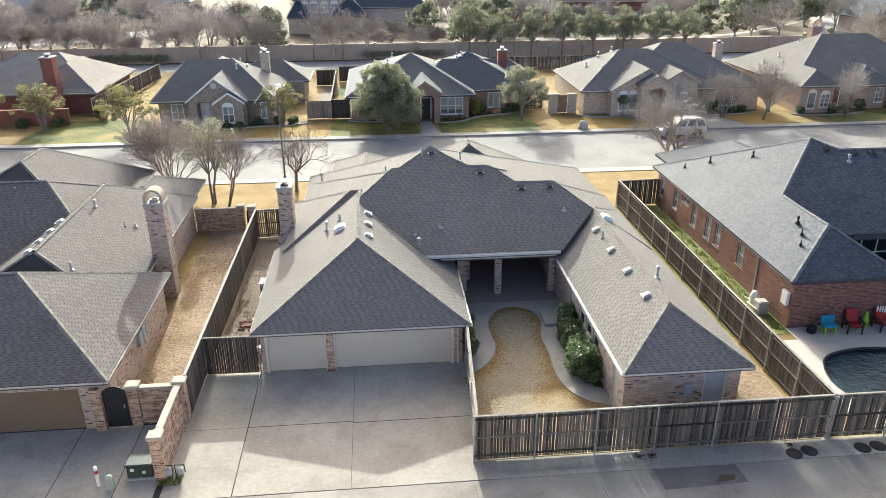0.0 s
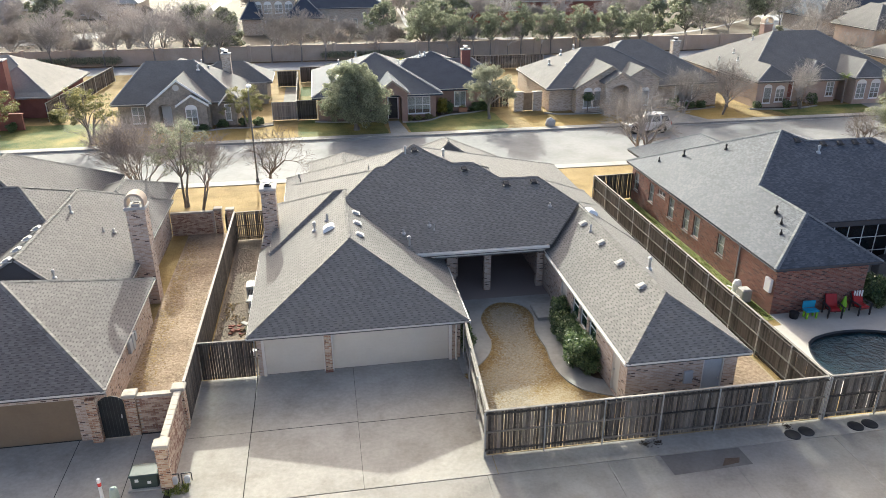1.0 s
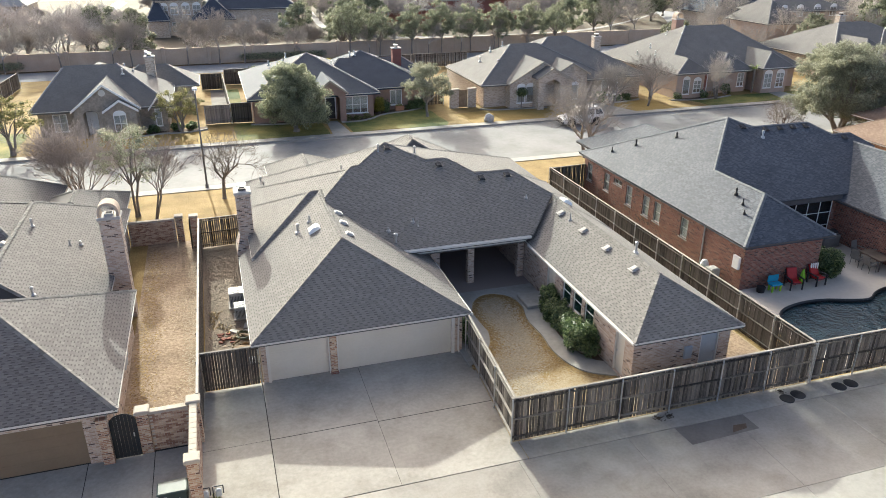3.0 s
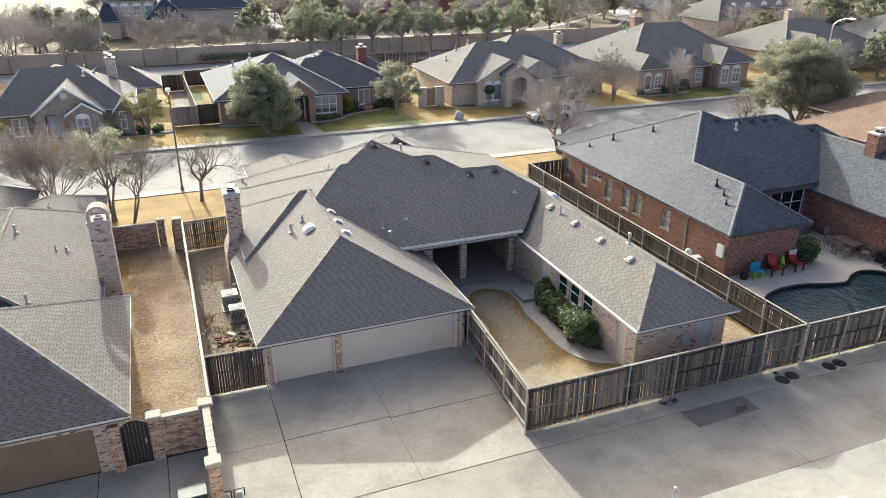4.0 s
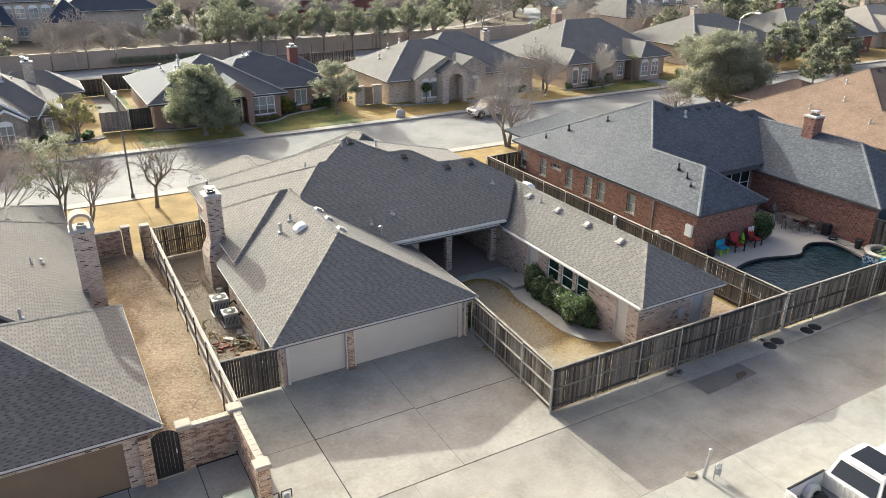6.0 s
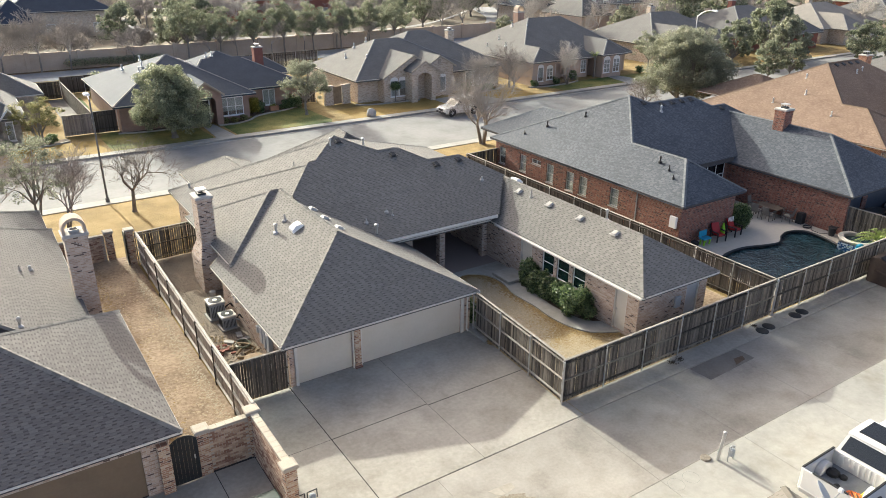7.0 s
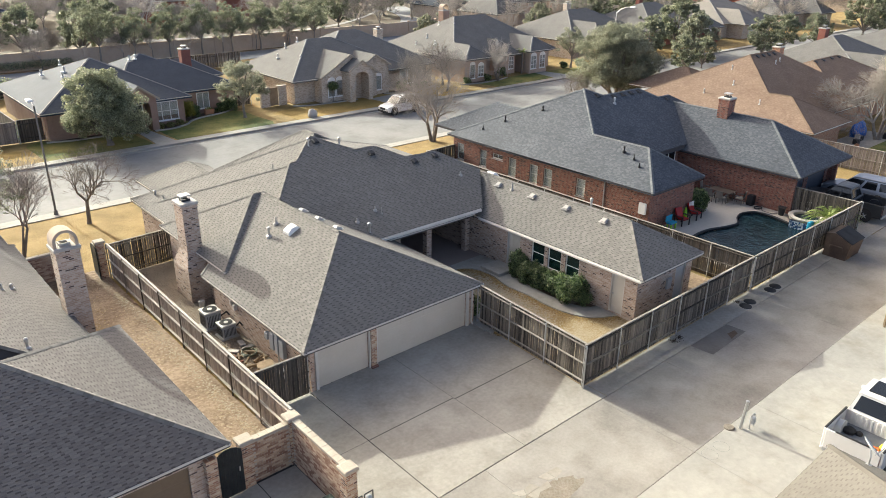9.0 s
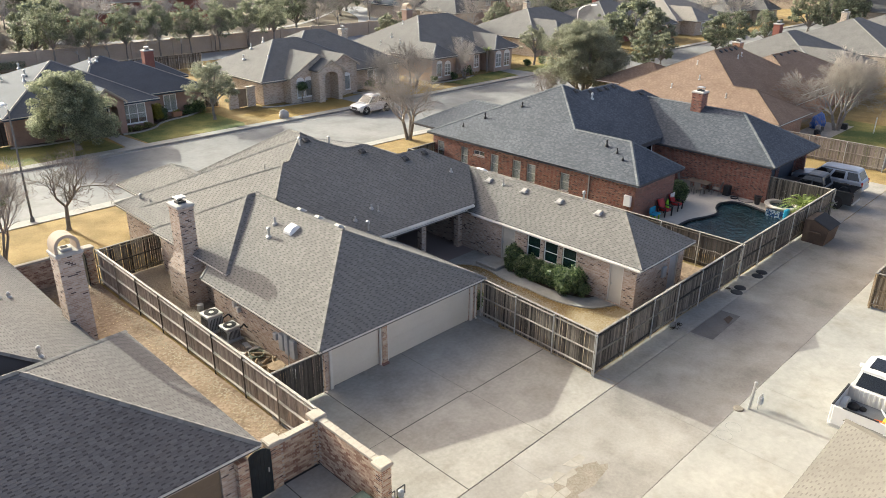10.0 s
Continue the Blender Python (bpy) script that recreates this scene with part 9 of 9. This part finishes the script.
TABLE_BROWN = material("brown_patio_table", (0.085, 0.066, 0.052), (0.17, 0.135, 0.11), 2, 25, 0.6, 0.1)
tb = empty("patio_table", (29.95, 28.8, 0.03), "rectangular brown patio table", "table")
Shape().rbox(29.5, 30.4, 28.0, 29.6, 0.7, 0.75, 0.02).part("tabletop", TABLE_BROWN, tb)
for x in (29.57, 30.27):
    for y in (28.08, 29.46):
        Shape().rbox(x, x + 0.06, y, y + 0.06, 0.03, 0.7, 0.01).part("leg", TABLE_BROWN, tb)
for x, y, a in ((29.15, 28.35, 0), (29.15, 29.2, 10), (30.65, 28.4, 180), (30.65, 29.25, 175), (29.95, 30.0, -80), (30.05, 27.5, 100)):
    patio_chair((x, y, 0.03), a)
gl = empty("grill", (29.6, 31.9, 0.03), "covered dark barbecue grill", "grill")
Shape().rbox(29.0, 30.2, 31.6, 32.2, 0.1, 0.85, 0.05).part("cart", DECK_GREY, gl)
Shape().rbox(29.15, 30.05, 31.65, 32.15, 0.85, 1.15, 0.12).part("hood", METAL_DARK, gl)
Shape().tube((29.3, 31.6, 0.98), (29.9, 31.6, 0.98), 0.02, 0.02, 6).part("handle", METAL, gl)
Shape().rbox(30.3, 30.75, 26.7, 27.15, 0.03, 0.75, 0.05).thing("planter", METAL_DARK, "black square planter on the patio", "planter")
Shape().lathe((30.2, 24.6, 0.03), [(0.16, 0), (0.24, 0.5), (0.27, 0.55), (0.2, 0.55), (0.0, 0.5)], 12).thing("planter", METAL_DARK, "dark round pot by the pool", "pot")
hose = [(30.2 + 0.3 * math.cos(t * 0.8), 26.2 + 0.25 * math.sin(t * 0.8), 0.05 + t * 0.004) for t in range(24)]
Shape().path(hose + [(30.0, 25.8, 0.05), (29.9, 25.2, 0.05), (30.3, 24.9, 0.05)], 0.016, 5).thing("hose", METAL_DARK, "coiled dark garden hose on the deck", "hose", base=(30.2, 26.2, 0.03))
Shape().rbox(19.9, 20.45, 29.9, 30.5, 0.02, 0.7, 0.06).thing("pool_pump", ASH, "beige pool pump and filter housing", "pool pump")
Shape().lathe((20.2, 31.0, 0.02), [(0.22, 0), (0.24, 0.55), (0.15, 0.75), (0.05, 0.8)], 12).thing("pool_filter", WHITE, "white pool filter tank", "pool filter")
Shape().path([(19.9, 30.1, 0.25), (19.8, 30.9, 0.25), (20.2, 31.0, 0.25), (20.0, 31.6, 0.2)], 0.03).thing("pool_pipe", WHITE, "white pool plumbing pipe", "pipe", base=(20, 30.6, 0.02))


def palm(at, n, length, seed, label):
    rng = random.Random(seed)
    x0, y0, z0 = at
    t = empty("palm", at, label, "palm")
    Shape().lathe((x0, y0, z0), [(0.16, 0), (0.13, 0.35), (0.06, 0.5)], 8).part("stem", BARK, t)
    for k in range(n):
        a = k * 2.4 + rng.uniform(-0.2, 0.2)
        lift = rng.uniform(0.25, 1.2)
        s = Shape()
        prev = None
        for j in range(7):
            u = j / 6
            d = length * u
            p = Vector((x0 + math.cos(a) * d * math.cos(lift), y0 + math.sin(a) * d * math.cos(lift), z0 + 0.45 + d * math.sin(lift) - 0.35 * d * d))
            if prev is not None:
                side = Vector((-math.sin(a), math.cos(a), 0))
                for sg in (-1, 1):
                    for m in (0.0, 0.5):
                        q = prev.lerp(p, m)
                        tip = q + side * sg * 0.2 * (1.2 - u) + (p - prev) * 0.8 - Vector((0, 0, 0.05))
                        s.face(q, q + (p - prev) * 0.3, tip)
            prev = p
        s.part("frond", LEAF_BRIGHT, t)
    return t


palm((29.85, 21.55, 0.4), 64, 1.75, 1, "bushy green sago palm beside the pool fence")
palm((30.7, 20.95, 0.45), 40, 1.25, 2, "small green sago palm in the fence corner")
palm((28.6, 21.3, 0.03), 16, 0.6, 3, "low bright plant by the pool")
Shape().rbox(28.3, 28.75, 21.9, 22.15, 0.05, 0.75, 0.05).thing("pool_float", TEAL, "bright blue pool toy leaning by the water", "pool toy")

# ---- planting and small things across the street ----
def edging(pts, label):
    """A low kerb of cast concrete along a garden bed."""
    line = curve_through(pts, 4)
    s = Shape()
    for (ax, ay), (bx, by) in zip(line, line[1:]):
        d = Vector((bx - ax, by - ay, 0))
        n = Vector((-d.y, d.x, 0)).normalized() * 0.08
        a, b, up = Vector((ax, ay, 0)), Vector((bx, by, 0)), Vector((0, 0, 0.13))
        s.face(a - n + up, b - n + up, b + n + up, a + n + up)
        s.face(a - n, b - n, b - n + up, a - n + up)
        s.face(b + n, a + n, a + n + up, b + n + up)
    return s.thing("garden_edging", CONCRETE_PALE, label, "edging", base=(*line[0], 0), kind="structure")


def bed(pts, back, lb):
    sheet("ground", curve_through(pts, 4) + back, 0.032, SOIL, "dark mulch bed " + lb)
    edging(pts, "pale curved edging of the bed " + lb)


bed([(-1.7, 73.2), (0.5, 72.6), (3.2, 72.5), (5.5, 72.2)], [(5.5, 74.1), (-1.7, 74.1)], "behind the live oak")
bed([(7.0, 71.6), (8.6, 71.5), (10.2, 72.2), (11.3, 73.4), (12.8, 74.1), (14.8, 74.6), (16.6, 75.6)], [(16.6, 75.7), (11.0, 75.7), (10.9, 73.0), (7.0, 73.0)], "below the bay window")
bed([(22.2, 73.1), (23.6, 72.2), (26.4, 71.9), (29.4, 71.7)], [(29.4, 72.5), (25.8, 72.55), (22.2, 73.15)], "under the arched windows")
bed([(33.6, 72.4), (36.0, 71.6), (39.0, 71.9), (41.2, 72.6)], [(41.2, 73.1), (33.6, 73.1)], "beside the drive")
bed([(-13.9, 71.3), (-11.8, 71.5), (-10.0, 72.0), (-7.6, 71.9), (-5.8, 72.6)], [(-5.8, 73.9), (-8.8, 73.3), (-11.4, 73.3), (-11.5, 71.95), (-13.9, 71.95)], "before the stone house")
bed([(44.4, 71.0), (47.0, 70.4), (50.0, 70.5), (52.4, 71.2)], [(52.4, 71.55), (44.4, 71.55)], "before the tall-roofed house")

LEAF_GOLD = leaf_material("yellow_green_leaves", (0.16, 0.16, 0.03), (0.40, 0.37, 0.09))
k = 200
for x, y, rx, rz, leaf, lb in (
        (7.8, 72.4, 0.42, 0.3, LEAF_OLIVE, "low rounded brownish shrub below the bay window"), (8.8, 72.4, 0.4, 0.27, LEAF_OLIVE, "low rounded brownish shrub below the bay window"), (9.8, 72.7, 0.42, 0.28, LEAF_OLIVE, "low rounded brownish shrub below the bay window"),
        (11.5, 74.4, 0.6, 0.95, LEAF_GOLD, "tall yellow-green shrub by the bay window"), (12.1, 75.0, 0.7, 0.8, LEAF_HOLLY, "dark green shrub by the house wall"), (16.2, 75.3, 0.8, 0.75, LEAF_HOLLY, "dark green shrub by the house wall"), (15.2, 75.3, 0.6, 0.5, LEAF_HOLLY, "dark green shrub by the house wall"),
        (-13.6, 71.6, 0.5, 0.35, LEAF_HOLLY, "dark clipped shrub before the stone house"), (-12.2, 71.65, 0.55, 0.35, LEAF_HOLLY, "dark clipped shrub before the stone house"), (-10.6, 72.6, 0.6, 0.45, LEAF_HOLLY, "dark clipped shrub before the stone house"), (-8.6, 72.8, 0.6, 0.45, LEAF_HOLLY, "dark clipped shrub before the stone house"), (-7.2, 72.9, 0.6, 0.45, LEAF_HOLLY, "dark clipped shrub before the stone house"),
        (36.2, 72.5, 0.75, 0.75, LEAF_HOLLY, "rounded dark holly before the tan house"), (38.2, 72.6, 0.6, 0.4, LEAF_HOLLY, "low dark shrub before the tan house"), (39.6, 72.6, 0.6, 0.4, LEAF_HOLLY, "low dark shrub before the tan house"),
        (45.2, 71.1, 0.5, 0.45, LEAF_HOLLY, "dark shrub before the brown brick house"), (48.6, 71.0, 0.5, 0.5, LEAF_HOLLY, "dark shrub before the brown brick house"), (52.4, 72.2, 0.6, 0.7, LEAF_HOLLY, "dark shrub before the brown brick house"),
        (60.0, 72.6, 0.6, 0.6, LEAF_HOLLY, "dark shrub before the brown brick house"), (64.0, 71.6, 0.6, 0.5, LEAF_HOLLY, "dark shrub before the brown brick house"), (67.2, 71.5, 0.6, 0.6, LEAF_HOLLY, "dark shrub before the brown brick house"),
        (-27.0, 77.4, 1.0, 0.8, LEAF_OLIVE, "loose olive shrub by the red house"), (-30.5, 74.3, 0.6, 0.5, LEAF_HOLLY, "dark shrub by the red garden wall"), (-34.0, 74.2, 0.6, 0.5, LEAF_HOLLY, "dark shrub by the red garden wall"),
        (1.2, 94.6, 1.9, 1.2, LEAF_OAK, "broad dark evergreen shrub in the back garden"), (9.6, 96.6, 1.5, 1.3, LEAF_GOLD, "yellow-green shrub in the back garden")):
    k += 1
    shrub("shrub", (x, y, 0.03), (rx, rx, rz), lb, leaf, k, clumps=22, per=90, size=0.08 if rx < 1 else 0.13)
tp = empty("topiary", (26.6, 72.25, 0.03), "small topiary tree with one clipped ball crown", "topiary")
Shape().tube((26.6, 72.25, 0), (26.62, 72.25, 1.3), 0.05, 0.04, 6).part("trunk", BARK, tp)
lv = Shape()
leaf_cloud(lv, random.Random(9), (26.62, 72.25, 1.75), (0.68, 0.62, 0.48), 900, 0.075)
leaf_cloud(lv, random.Random(8), (26.62, 72.25, 1.75), (0.5, 0.45, 0.34), 500, 0.09)
lv.part("foliage", LEAF_HOLLY, tp)


def boulder(at, radii, label, seed):
    bm = bmesh.new()
    bmesh.ops.create_icosphere(bm, subdivisions=3, radius=1.0)
    for v in bm.verts:
        n = noise.noise(v.co * 1.3 + Vector((seed, 0, 0))) * 0.28 + noise.noise(v.co * 4 + Vector((seed, 3, 0))) * 0.07
        v.co = Vector((v.co.x * radii[0], v.co.y * radii[1], v.co.z * radii[2])) * (1 + n)
    me = bpy.data.meshes.new("boulder")
    bm.to_mesh(me)
    bm.free()
    me.materials.append(ASH)
    ob = new("boulder", me)
    ob.location = (at[0], at[1], at[2] + radii[2] * 0.6)
    return tagged(ob, label, "boulder")


boulder((21.2, 67.75, 0.0), (0.5, 0.42, 0.5), "grey landscape boulder on a golden lawn", 4)
pl = empty("planter", (13.8, 75.2, 0.03), "terracotta planter box by the porch", "planter")
TERRACOTTA = material("terracotta", (0.34, 0.16, 0.09), (0.46, 0.24, 0.14), 2, 20, 0.9)
Shape().rbox(13.4, 14.3, 75.0, 75.4, 0.03, 0.5, 0.03).part("box", TERRACOTTA, pl)
lv = Shape()
leaf_cloud(lv, random.Random(5), (13.85, 75.2, 0.55), (0.42, 0.2, 0.18), 160, 0.06)
lv.part("foliage", LEAF_GOLD, pl)

# cobra-head lamp beside the broad oak
cl = empty("street_lamp", (68.0, 66.6, 0), "tall grey street lamp with a long curved arm", "street lamp")
Shape().lathe((68.0, 66.6, 0), [(0.17, 0), (0.15, 0.4), (0.1, 0.45), (0.06, 7.6)], 10).part("pole", METAL, cl)
Shape().path([(68.0, 66.6, 7.5), (68.0, 66.0, 8.0), (68.0, 65.2, 8.3), (68.0, 64.4, 8.4)], 0.04, 6).part("arm", METAL, cl)
Shape().rbox(67.85, 68.15, 63.7, 64.5, 8.3, 8.5, 0.05).part("lamp_head", WHITE, cl)

# clutter in the yard of the brown-roofed house
TARP = material("blue_tarpaulin", (0.01, 0.07, 0.32), (0.03, 0.14, 0.48), 2, 12, 0.5, 0.6, depth=0.1)
ob = boulder((56.6, 30.0, 0.0), (1.2, 0.6, 0.85), "", 11)
ob.name = "tarp_bundle"
ob.data.materials.clear()
ob.data.materials.append(TARP)
tagged(ob, "heap of things under a bright blue tarpaulin", "tarpaulin")
for x, y, w, h, m, lb in ((53.4, 28.9, 0.5, 0.5, METAL_DARK, "dark plastic crate in the yard"), (54.3, 29.2, 0.4, 0.7, ASH, "grey bin in the yard"), (55.1, 29.3, 0.6, 0.45, METAL_DARK, "dark storage box in the yard"), (57.6, 27.9, 0.5, 0.6, METAL_DARK, "dark bin by the house wall"), (52.2, 28.4, 0.35, 0.35, TERRACOTTA, "clay pot in the yard")):
    Shape().rbox(x - w / 2, x + w / 2, y - w / 2, y + w / 2, 0.02, h, 0.05).thing("storage_box", m, lb, "box")
Shape().prism([(57.95, 25.4), (58.1, 25.4), (58.1, 25.46), (57.95, 25.46)], 0.02, 1.5).thing("plank", WHITE, "pale board standing in the yard", "plank")
sheet("pavement", rect(50.2, 59.5, 27.6, 30.6), 0.035, CONCRETE, "small concrete patio behind the brown-roofed house", "patio")

# slender palm before the brown brick house
pm = palm((56.2, 72.3, 2.3), 30, 1.1, 21, "slender green palm beside the front windows")
Shape().tube((56.2, 72.3, 0.0), (56.2, 72.3, 2.4), 0.13, 0.1, 8).part("trunk", BARK, pm)
